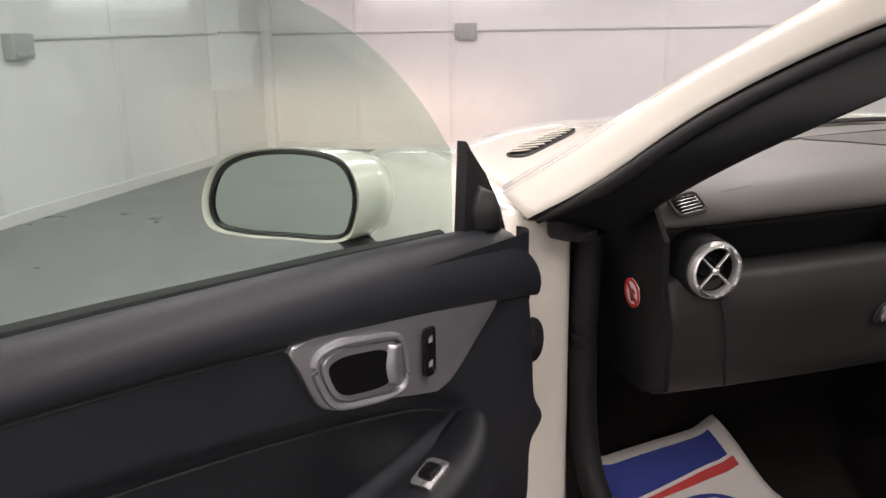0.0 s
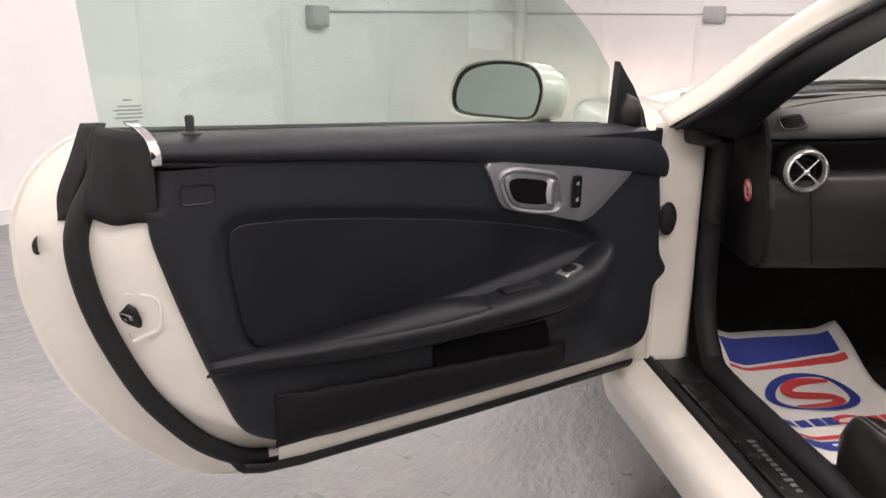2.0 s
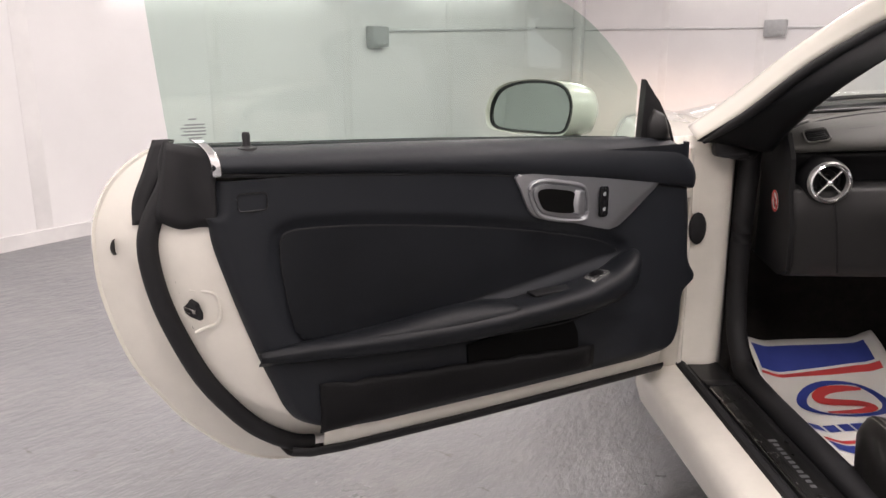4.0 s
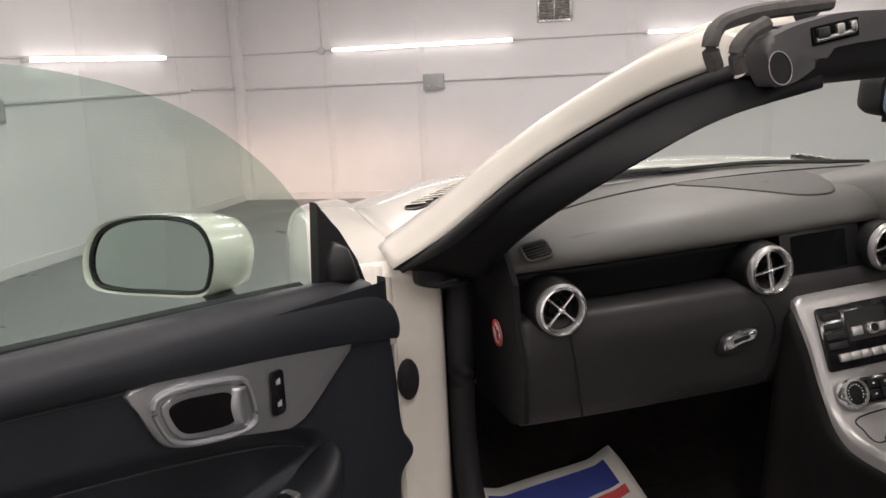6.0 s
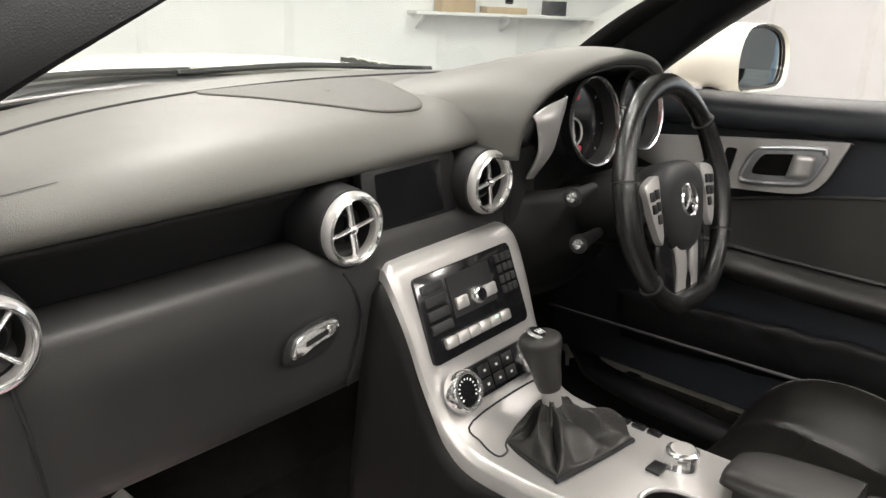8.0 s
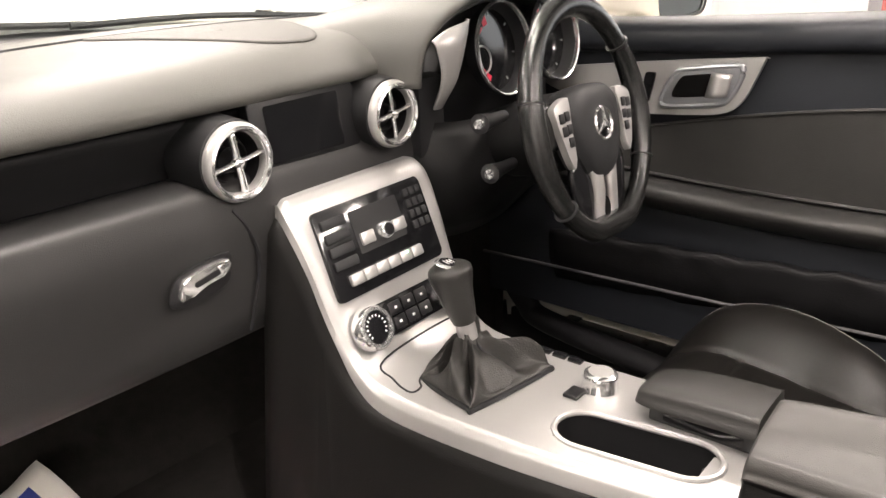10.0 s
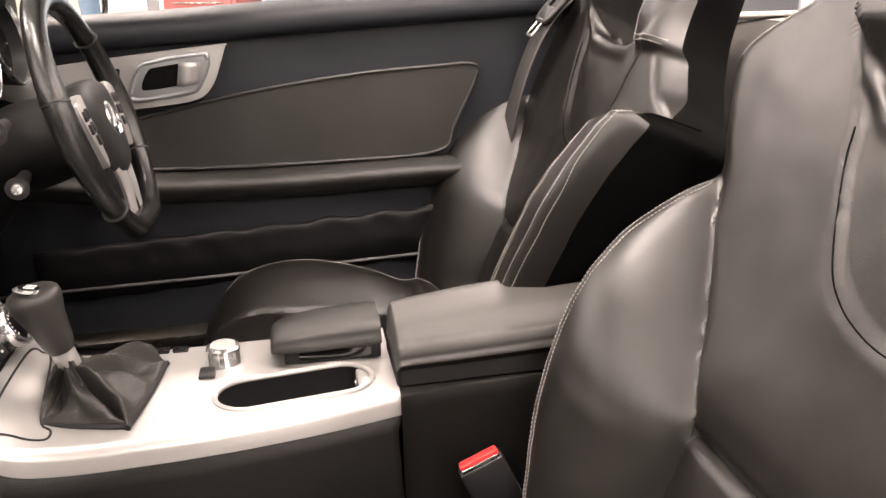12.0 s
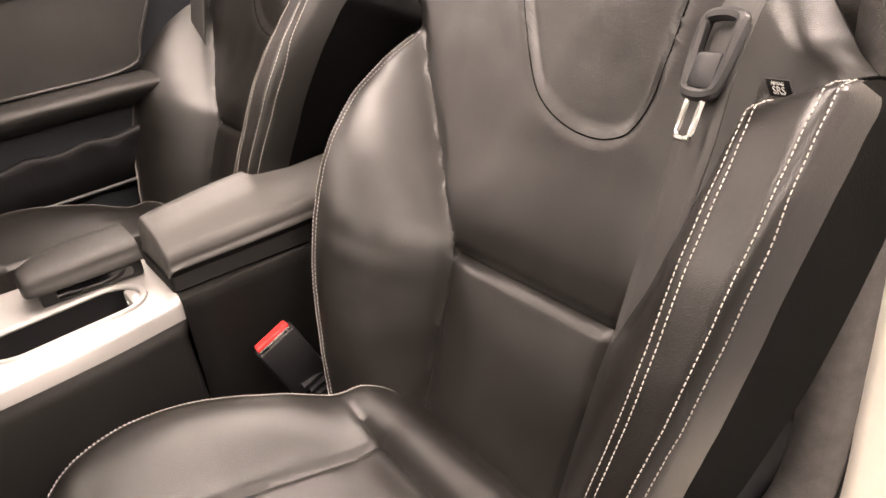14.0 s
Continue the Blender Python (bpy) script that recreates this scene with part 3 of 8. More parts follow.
for side in (1, -1):
    rows = []
    for y, z, w in ((0.31, 0.985, 0.85), (0.6, 0.995, 0.875), (1.0, 0.985, 0.92), (1.4, 0.97, 0.95), (1.75, 0.92, 0.92), (2.05, 0.80, 0.80)):
        rows.append([(-side * min(w - 0.02, 0.835), y - 0.1, z + 0.004), (-side * (w - 0.005), y - 0.1, z - 0.008), (-side * (w + 0.045), y - 0.1, z - 0.04), (-side * (w + 0.075), y - 0.1, z - 0.13), (-side * (w + 0.085), y - 0.1, z - 0.3), (-side * (w + 0.06), y - 0.1, max(0.22, z - 0.62))])
    bm = bmesh.new()
    add_loft(bm, rows, 5, 5)
    part("front_wing", bm, M_PAINT, car, "creamy white front wing", thick=0.008)
    # louvred vent in the bonnet's rear corner, lying in its surface
    c, nrm = BON_TREE.ray_cast(Vector((-side * 0.645, 0.745, 1.5)), Vector((0, 0, -1)))[:2]
    nrm = nrm if nrm.z > 0 else -nrm
    tx = (Vector((1, 0, 0)) - nrm * nrm.x).normalized()
    vm = Matrix((tx, nrm.cross(tx), nrm)).transposed().to_4x4()
    vm.translation = c
    vm = vm @ pose(0, 0, 0, 0, 0, side * 34) @ Matrix.Scale(1.1, 4)
    bm = bmesh.new()
    add_prism(bm, [(p.x, p.y) for p in catmull([(-0.125, -0.012, 0), (-0.10, -0.04, 0), (0.06, -0.035, 0), (0.125, -0.004, 0), (0.07, 0.026, 0), (-0.09, 0.034, 0)], 5, True)], -0.01, 0.003, vm)
    ventb = part("bonnet_vent", bm, M_PLASTIC, car, "louvred bonnet vent")
    for i in range(9):
        bm = bmesh.new()
        add_box(bm, (0, 0, 0), (0.016, 0.066 - 0.004 * abs(i - 3), 0.003), vm @ pose(-0.095 + i * 0.024, -0.002, 0.006, 0, 22, 14), bevel=0.001)
        part("louvre", bm, M_PAINT, ventb)
# panel under the windscreen with the wiper arms
bm = bmesh.new()
add_loft(bm, [[(x, 0.84 - 0.40 * (x / 0.85) ** 2, 1.045 - 0.05 * (x / 0.85) ** 2) for x in (-0.84, -0.5, 0, 0.5, 0.84)], [(x, 0.72 - 0.38 * (x / 0.85) ** 2, 1.036 - 0.02 * (x / 0.85) ** 2) for x in (-0.80, -0.5, 0, 0.5, 0.80)]], 5, 3)
part("scuttle_panel", bm, M_PLASTIC, car, "black plastic scuttle panel", thick=0.01)
for x0, x1 in ((-0.55, 0.05), (0.0, 0.58)):
    bm = bmesh.new()
    pts = catmull([(x0, 0.70 - 0.36 * (x0 / 0.8) ** 2, 1.062), ((x0 + x1) / 2, 0.715 - 0.36 * ((x0 + x1) / 1.6) ** 2, 1.070), (x1, 0.74 - 0.36 * (x1 / 0.8) ** 2, 1.062)], 6)
    add_tube(bm, pts, 0.007, 6)
    part("wiper_blade", bm, M_RUBBER, car, "black wiper blade")
# windscreen frame: three edge curves a side, joined by surfaces
E_OUT = [(-0.885, 0.36, 1.0), (-0.80, 0.20, 1.105), (-0.70, -0.01, 1.238), (-0.60, -0.20, 1.345), (-0.51, -0.31, 1.398), (-0.40, -0.325, 1.412)]
E_MID = [(-0.908, 0.165, 0.985), (-0.832, 0.052, 1.065), (-0.723, -0.079, 1.19), (-0.605, -0.222, 1.29), (-0.525, -0.330, 1.338), (-0.42, -0.372, 1.362)]
E_IN = [(-0.735, 0.105, 0.965), (-0.712, 0.03, 1.032), (-0.68, -0.12, 1.122), (-0.632, -0.28, 1.208), (-0.565, -0.385, 1.272), (-0.42, -0.395, 1.305)]
E_BACK = [(-0.70, 0.26, 1.02), (-0.68, 0.20, 1.09), (-0.63, 0.04, 1.205), (-0.56, -0.15, 1.305), (-0.475, -0.26, 1.36), (-0.39, -0.285, 1.376)]
E_FRIT = [(-0.64, 0.33, 1.012), (-0.625, 0.25, 1.088), (-0.585, 0.08, 1.208), (-0.52, -0.12, 1.308), (-0.44, -0.24, 1.362), (-0.37, -0.265, 1.376)]
E_SLIM = [(-0.72, 0.13, 1.0), (-0.70, 0.07, 1.07), (-0.645, -0.07, 1.19), (-0.565, -0.25, 1.292), (-0.485, -0.35, 1.335), (-0.42, -0.385, 1.345)]
E_SIDE = [(-0.90, 0.25, 0.99), (-0.82, 0.12, 1.08), (-0.713, -0.05, 1.21), (-0.602, -0.215, 1.315), (-0.52, -0.325, 1.362), (-0.42, -0.365, 1.375)]


def lifted(curve, d):
    return [tuple(a + b for a, b in zip(p, d)) for p in curve]


for side in (1, -1):
    f = (lambda c: c) if side == 1 else (lambda c: [(-p[0], p[1], p[2]) for p in c])
    edge_mid, edge_in = (E_MID, E_IN) if side == 1 else (E_SIDE, E_SLIM)
    bm = bmesh.new()
    mid = [tuple((a + b) / 2 + d for a, b, d in zip(p, q, (-0.02, 0.0, 0.018))) for p, q in zip(E_OUT, edge_mid)]
    add_loft(bm, [f(E_BACK), f(lifted(E_OUT, (0.03, 0.02, 0.012))), f(E_OUT), f(mid), f(edge_mid)], 6, 4)
    part("windscreen_pillar", bm, M_PAINT, car, "creamy white windscreen pillar", thick=0.006)
    bm = bmesh.new()
    low = [tuple(a * 0.55 + b * 0.45 + d * g for a, b, d in zip(p, q, (-0.012, -0.035, -0.018))) for p, q, g in zip(edge_mid, edge_in, (0.0, 0.35, 0.85, 1.0, 1.0, 0.8))]
    add_loft(bm, [f(lifted(edge_mid, (0.0, -0.002, -0.003))), f(low), f(edge_in), f(E_BACK)], 6, 5)
    part("pillar_trim", bm, M_PILLAR, car, "black pillar trim and seal", thick=0.004)
    bm = bmesh.new()
    add_loft(bm, [f(lifted(E_OUT, (0.035, 0.0, -0.004))), f(lifted(E_BACK, (0.0, 0.0, -0.006))), f(lifted(E_FRIT, (0.0, 0.0, -0.006)))], 6, 2)
    part("screen_border", bm, M_BAND, car, "black border of the windscreen", thick=0.002)
    bm = bmesh.new()
    seal = [tuple(a * 0.90 + b * 0.10 + d * g for a, b, d in zip(p, q, (-0.004, -0.014, -0.006))) for p, q, g in zip(edge_mid, edge_in, (0.2, 0.7, 1.0, 1.0, 1.0, 0.6))]
    add_tube(bm, catmull(f(seal), 6), [0.006 + 0.006 * min(1, i / 6) for i in range(31)], 10)
    part("door_seal", bm, M_RUBBER, car, "black rubber door seal on the pillar")
# header rail
bm = bmesh.new()
hr = []
for x in (-0.53, -0.35, 0, 0.35, 0.53):
    c = 1 - (x / 0.53) ** 2
    hr.append([(x, -0.37 + 0.035 * c, 1.32 + 0.025 * c), (x, -0.395 + 0.035 * c, 1.345 + 0.025 * c), (x, -0.36 + 0.035 * c, 1.375 + 0.025 * c), (x, -0.28 + 0.035 * c, 1.385 + 0.025 * c), (x, -0.25 + 0.035 * c, 1.365 + 0.025 * c), (x, -0.29 + 0.035 * c, 1.335 + 0.025 * c)])
add_loft(bm, hr, 4, 5, close_u=True, caps=True)
part("header_rail", bm, M_PAINT, car, "windscreen header rail")
bm = bmesh.new()
hr2 = []
for x in (-0.50, -0.46, -0.35, 0, 0.35, 0.46, 0.50):
    c = max(0, 1 - (x / 0.50) ** 2)
    hr2.append([(x, -0.40 + 0.035 * c, 1.385 + 0.022 * c), (x, -0.43 + 0.035 * c, 1.36 + 0.022 * c), (x, -0.42 + 0.035 * c, 1.315 + 0.02 * c), (x, -0.36 + 0.035 * c, 1.298 + 0.02 * c), (x, -0.27 + 0.035 * c, 1.325 + 0.02 * c), (x, -0.33 + 0.035 * c, 1.37 + 0.02 * c)])
add_loft(bm, hr2, 4, 5, close_u=True, caps=True)
part("header_trim", bm, M_SOFT, car, "black padded header trim")
for side in (1, -1):
    face = [(-side * p.x, p.y) for p in catmull([(0.537, 1.362, 0), (0.532, 1.332, 0), (0.516, 1.308, 0), (0.487, 1.316, 0), (0.459, 1.334, 0), (0.447, 1.351, 0), (0.36, 1.363, 0), (0.2, 1.375, 0), (0.2, 1.398, 0), (0.40, 1.399, 0), (0.47, 1.389, 0), (0.515, 1.376, 0)], 5, True)]
    bm = bmesh.new()
    add_prism(bm, face if side == 1 else face[::-1], 0.395, 0.438, Matrix(((1, 0, 0, 0), (0, 0, -1, 0), (0, 1, 0, 0), (0, 0, 0, 1))), 0.009, 3)
    cat = part("roof_catch_cover", bm, M_CATCH, car, "grey padded roof catch cover")
    oval = [(-side * (0.517 + 0.017 * math.cos(a) + 0.004 * math.sin(a)), 1.331 + 0.021 * math.sin(a)) for a in (2 * math.pi * i / 28 for i in range(28))]
    bm = bmesh.new()
    add_prism(bm, oval, 0.438, 0.4388, Matrix(((1, 0, 0, 0), (0, 0, -1, 0), (0, 1, 0, 0), (0, 0, 0, 1))))
    part("catch_socket", bm, M_BAND, cat, "dark oval socket")
    bm = bmesh.new()
    add_tube(bm, [(x, -0.439, z) for x, z in oval], 0.0008, 5, closed=True)
    part("catch_rim", bm, M_SATIN, cat)
    bm = bmesh.new()
    add_tube(bm, catmull([(-side * 0.585, -0.40, 1.335), (-side * 0.597, -0.405, 1.362), (-side * 0.583, -0.40, 1.386), (-side * 0.55, -0.395, 1.398), (-side * 0.50, -0.39, 1.406), (-side * 0.40, -0.385, 1.415)], 5), 0.011, 8)
    part("roof_seal", bm, M_SEALGREY, car, "grey rubber roof seal along the header")
    bm = bmesh.new()
    add_tube(bm, catmull([(-side * 0.555, -0.41, 1.330), (-side * 0.565, -0.415, 1.352), (-side * 0.548, -0.412, 1.374), (-side * 0.515, -0.405, 1.388)], 5), 0.011, 8)
    part("roof_seal", bm, M_SEALGREY, car, "grey rubber roof seal along the header")
    bm = bmesh.new()
    add_box(bm, (0, 0, 0), (0.072, 0.004, 0.024), pose(-side * 0.437, -0.439, 1.374, 0, side * -10, 0), 0.0015)
    lt = part("latch", bm, M_VOID, car, "metal roof latch in the header")
    for dx, w in ((-0.022, 0.018), (0.004, 0.012), (0.024, 0.010)):
        bm = bmesh.new()
        add_box(bm, (dx, -0.003, 0.002), (w, 0.006, 0.014), pose(-side * 0.437, -0.441, 1.374, 0, side * -10, 0), 0.002)
        part("latch_block", bm, M_STEEL if w < 0.015 else M_PLASTIC, lt)
    bm = bmesh.new()
    add_tube(bm, [(-side * 0.468, -0.443, 1.363), (-side * 0.41, -0.443, 1.374)], 0.0035, 8)
    part("latch_pin", bm, M_CHROME, lt)
# headlamps, lit, with the shade that cuts their beam off above
for side in (1, -1):
    bm = bmesh.new()
    add_lathe(bm, [(0.0, -0.09), (0.05, -0.08), (0.085, -0.03), (0.095, 0.03), (0.10, 0.03), (0.09, -0.04), (0.0, -0.1)], 24, pose(-side * 0.62, 2.10, 0.68, -90, 0, 0))
    hl = part("headlamp", bm, M_SATIN, car, "lit headlamp bowl")
    bm = bmesh.new()
    add_box(bm, (-side * 0.62, 2.15, 0.7312), (0.17, 0.004, 0.10))
    part("beam_shade", bm, M_PLASTIC, hl)
    lamp = bpy.data.lights.new("headlamp_bulb", "SPOT")
    lamp.energy, lamp.color, lamp.spot_size, lamp.spot_blend, lamp.shadow_soft_size = HEADLAMP_POWER, (1.0, 0.72, 0.55), radians(38), 0.9, 0.003
    lo = new("headlamp_bulb", lamp)
    lo.parent = hl
    lo.matrix_basis = pose(-side * 0.62, 2.10, 0.68, 89.5, 0, 0)
# windscreen
bm = bmesh.new()
ws = []
for k, (yb, zb) in enumerate(((0.72, 1.045), (0.47, 1.165), (0.14, 1.285), (-0.24, 1.385))):
    wdt = (0.80, 0.72, 0.62, 0.50)[k]
    dy = (0.42, 0.30, 0.17, 0.07)[k]
    ws.append([(wdt * q, yb - dy * q * q, zb - 0.02 * q * q) for q in (-1, -0.6, 0, 0.6, 1)])
add_loft(bm, ws, 5, 5)
w = part("windscreen", bm, M_SCREENGLASS, car, "clear laminated windscreen")
w.visible_shadow = False


# sill under the passenger door, seal and tread plate; s runs forward, r inboard
def sill_frame(side):
    m = Matrix.Translation((-0.985 * side, -0.2, 0)) @ Matrix.Rotation(radians(9.0 * side), 4, "Z")
    return m if side == 1 else m @ Matrix.Diagonal((-1, 1, 1, 1))


for side in (1, -1):
    F = sill_frame(side)
    sec = [(0.0, 0.22), (-0.03, 0.28), (-0.025, 0.318), (0.0, 0.333), (0.05, 0.338), (0.1, 0.345), (0.128, 0.352), (0.13, 0.22)]
    bm = bmesh.new()
    add_grid(bm, [[F @ Vector((edge + (0.13 - edge) * r / 0.13, y, z)) for r, z in sec] for y in (-1.15, -0.6, -0.35, -0.2, 0.0, 0.2, 0.42) for edge in (min(0.085, 0.063 - 0.030 * y),)], close_u=True)
    part("sill", bm, M_SHUT, car, "white painted door sill")
    bm = bmesh.new()
    add_tube(bm, [F @ Vector((0.142, y, 0.352)) for y in (-1.15, -0.6, -0.2, 0.2, 0.46)], 0.014, 8)
    part("sill_seal", bm, M_RUBBER, car, "black rubber sill seal")
    bm = bmesh.new()
    add_grid(bm, [[F @ Vector((r, y, z)) for r, z in ((0.152, 0.345), (0.162, 0.356), (0.238, 0.360), (0.255, 0.35), (0.262, 0.2), (0.152, 0.2))] for y in (-1.15, -0.2, 0.42)], close_u=True)
    part("sill_cover", bm, M_PLASTIC, car, "black plastic sill cover")
    bm = bmesh.new()
    add_prism(bm, [(0.158, -0.75), (0.230, -0.75), (0.230, 0.195), (0.218, 0.215), (0.168, 0.205), (0.158, 0.185)], 0.356, 0.3635, F, 0.002)
    tread = part("tread_plate", bm, M_TREAD, car, "brushed steel tread plate on the sill, darkened for its reflection")
    for i in range(11):
        bm = bmesh.new()
        add_box(bm, (0.198, -0.10 - i * 0.019, 0.3642), (0.017 if i in (0, 8) else 0.011, 0.010, 0.0012), F @ pose(0, 0, 0))
        part("name_bar", bm, M_DOORSILVER, tread)
    bm = bmesh.new()
    add_box(bm, (0.1625, -0.28, 0.3642), (0.006, 0.92, 0.0016), F, 0.0005)
    part("bright_edge", bm, M_STEEL, tread, "bright steel edge of the tread plate")
    bm = bmesh.new()
    add_box(bm, (0.194, 0.212, 0.362), (0.078, 0.034, 0.012), F, 0.003)
    part("tread_cap", bm, M_PLASTIC, tread, "black end cap of the tread plate")
    for r in (0.171, 0.177, 0.183):
        bm = bmesh.new()
        add_box(bm, (r, -0.12, 0.3638), (0.0012, 0.62, 0.0012), F)
        part("groove", bm, M_STEEL, tread)
    bm = bmesh.new()
    add_tube(bm, catmull([F @ Vector(p) for p in ((0.283, -1.1, 0.36), (0.283, -0.4, 0.36), (0.283, 0.20, 0.363), (0.286, 0.31, 0.40), (0.290, 0.375, 0.50), (0.292, 0.395, 0.70), (0.294, 0.385, 0.93), (0.296, 0.36, 1.02))], 8), 0.028, 12)
    part("aperture_seal", bm, M_RUBBER, car, "thick black door aperture seal")
    # hinge pillar
    bm = bmesh.new()
    add_loft(bm, [[F @ Vector(p) for p in r] for r in (
        [(0.03, 0.42, 0.33), (0.05, 0.425, 0.5), (0.055, 0.43, 0.75), (0.05, 0.44, 0.98)],
        [(0.12, 0.37, 0.33), (0.125, 0.385, 0.5), (0.125, 0.395, 0.75), (0.115, 0.395, 0.99)],
        [(0.215, 0.35, 0.33), (0.23, 0.37, 0.5), (0.235, 0.38, 0.75), (0.23, 0.375, 0.995)],
        [(0.262, 0.39, 0.33), (0.268, 0.41, 0.5), (0.27, 0.42, 0.75), (0.268, 0.42, 0.99)])], 4, 4)
    part("hinge_pillar", bm, M_SHUT, car, "white painted hinge pillar", thick=0.01)
    for z in (0.50, 0.86):
        bm = bmesh.new()
        add_box(bm, (0.07, 0.385, z), (0.07, 0.05, 0.055), F, 0.01)
        add_tube(bm, [F @ Vector((0.04, 0.36, z - 0.04)), F @ Vector((0.04, 0.36, z + 0.04))], 0.012, 10)
        part("door_hinge", bm, M_SHUT, car, "white painted door hinge")
    bm = bmesh.new()
    add_lathe(bm, [(0.0, 0.012), (0.02, 0.012), (0.026, 0.006), (0.026, 0.0)], 16, F @ pose(0.160, 0.372, 0.745, 90, 0, 0) @ Matrix.Diagonal((0.9, 1.7, 1, 1)))
    part("grommet", bm, M_RUBBER, car, "black rubber cable grommet")
    bm = bmesh.new()
    add_loft(bm, [[F @ Vector((x, 0.345 - 0.02 * (x > 0.21), z)) for x, z in ((0.175, 1.005), (0.172, 0.965), (0.18, 0.945), (0.21, 0.940), (0.24, 0.945))], [F @ Vector((x, 0.32 - 0.02 * (x > 0.21), z)) for x, z in ((0.185, 1.015), (0.18, 0.970), (0.19, 0.950), (0.22, 0.944), (0.26, 0.95))], [F @ Vector((x, 0.325, z)) for x, z in ((0.24, 1.02), (0.25, 0.985), (0.26, 0.97), (0.275, 0.96), (0.29, 0.96))]], 4, 4)
    part("seal_block", bm, M_RUBBER, car, "black rubber seal end block", thick=0.012)
    # folded bracket and flange in the hinge gap
    bm = bmesh.new()
    add_box(bm, (0, 0, 0), (0.016, 0.05, 0.13), F @ pose(0.088, 0.352, 0.93, -8, 10, 12), 0.004)
    add_box(bm, (0, 0, 0), (0.045, 0.012, 0.05), F @ pose(0.105, 0.338, 0.86, 0, 0, 12), 0.004)
    part("check_bracket", bm, M_SHUT, car, "white painted check bracket in the hinge gap")
    bm = bmesh.new()
    add_tube(bm, catmull([F @ Vector(p) for p in ((0.135, 0.362, 0.36), (0.138, 0.372, 0.55), (0.140, 0.380, 0.75), (0.134, 0.382, 0.96))], 5), 0.006, 8)
    part("pillar_flange", bm, M_SHUT, car, "white painted flange of the hinge pillar")
    for z in (0.47, 0.53, 0.83, 0.89):
        bm = bmesh.new()
        add_lathe(bm, [(0.0, 0.010), (0.007, 0.010), (0.009, 0.007), (0.009, 0.0)], 6, F @ pose(0.085, 0.360, z, 90, 0, 0))
        part("hinge_bolt", bm, M_STEEL, car, "steel hinge bolt")
    # rear quarter behind the door
    bm = bmesh.new()
    add_loft(bm, [[F @ Vector(p) for p in r] for r in (
        [(-0.03, -1.17, 0.22), (-0.05, -1.2, 0.6), (-0.03, -1.2, 0.9), (0.02, -1.18, 1.0)],
        [(0.10, -1.12, 0.22), (0.10, -1.15, 0.6), (0.10, -1.15, 0.9), (0.10, -1.13, 1.0)],
        [(0.17, -1.14, 0.22), (0.17, -1.17, 0.6), (0.17, -1.17, 0.9), (0.17, -1.15, 1.0)])], 4, 4)
    part("lock_pillar", bm, M_SHUT, car, "white painted lock pillar", thick=0.01)
    bm = bmesh.new()
    rows = [[(-side * (0.95 - 0.12 * q), -1.42 - 0.5 * k, z) for q, z in ((0.2, 0.22), (-0.1, 0.55), (0.05, 0.9), (0.6, 1.02), (1.6, 1.05))] for k in (-0.2, 0.1, 1.0, 2.2)]
    add_loft(bm, rows, 4, 3)
    part("rear_wing", bm, M_PAINT, car, "creamy white rear wing", thick=0.01)
    bm = bmesh.new()
    add_box(bm, (0.30, -1.12, 0.62), (0.11, 0.10, 0.62), F, 0.03, 3)
    part("side_trim", bm, M_CARPET, car, "black trim behind the door opening")
    bm = bmesh.new()
    add_tube(bm, catmull([F @ Vector(p) for p in ((0.262, -0.66, 0.352), (0.245, -0.82, 0.354), (0.226, -0.91, 0.380), (0.216, -0.945, 0.45), (0.210, -0.955, 0.6), (0.205, -0.96, 0.8), (0.200, -0.965, 1.0))], 5), 0.032, 12)
    part("rear_aperture_seal", bm, M_SEALGREY, car, "grey-black flocked door seal")
    bm = bmesh.new()
    add_loft(bm, [[F @ Vector((r, q + 0.02 * abs(r - 0.08), z)) for r in (-0.03, 0.02, 0.08, 0.14, 0.182)] for q, z in ((-0.70, 0.338), (-0.82, 0.350), (-0.905, 0.375), (-0.945, 0.43), (-0.96, 0.6), (-0.97, 1.0))], 3, 4)
    part("shut_panel", bm, M_SHUT, car, "white painted shut panel behind the door opening", thick=0.006)
    bm = bmesh.new()
    add_box(bm, (0.300, 0.58, 0.62), (0.03, 0.40, 0.76), F, 0.01)
    part("kick_panel", bm, M_CARPET, car, "black carpeted footwell side")
# tub: floor, bulkhead, tail and wheels
bm = bmesh.new()
add_box(bm, (0, -0.35, 0.22), (1.44, 2.0, 0.03), bevel=0.01)
part("cabin_floor", bm, M_CARPET, car, "black carpeted cabin floor")
bm = bmesh.new()
add_grid(bm, [[(x, 0.46, 0.23), (x, 0.62, 0.36), (x, 0.66, 0.6), (x, 0.60, 0.9)] for x in (-0.74, 0.74)])
part("toe_board", bm, M_CARPET, car, "black carpeted toe board", thick=0.01)
bm = bmesh.new()
add_loft(bm, [[(x, -1.22, 0.23), (x, -1.27, 0.5), (x, -1.34, 0.85), (x, -1.40, 1.0), (x, -1.7, 1.05)] for x in (-0.78, 0, 0.78)], 3, 3)
part("bulkhead", bm, M_CARPET, car, "black carpet behind the seats", thick=0.02)
bm = bmesh.new()
add_loft(bm, [[(-0.8, y, z), (0, y, z + 0.04), (0.8, y, z)] for y, z in ((-1.55, 1.03), (-1.9, 1.02), (-2.3, 0.97), (-2.5, 0.85), (-2.52, 0.4))], 4, 4)
part("boot_lid", bm, M_PAINT, car, "creamy white boot lid", thick=0.02)
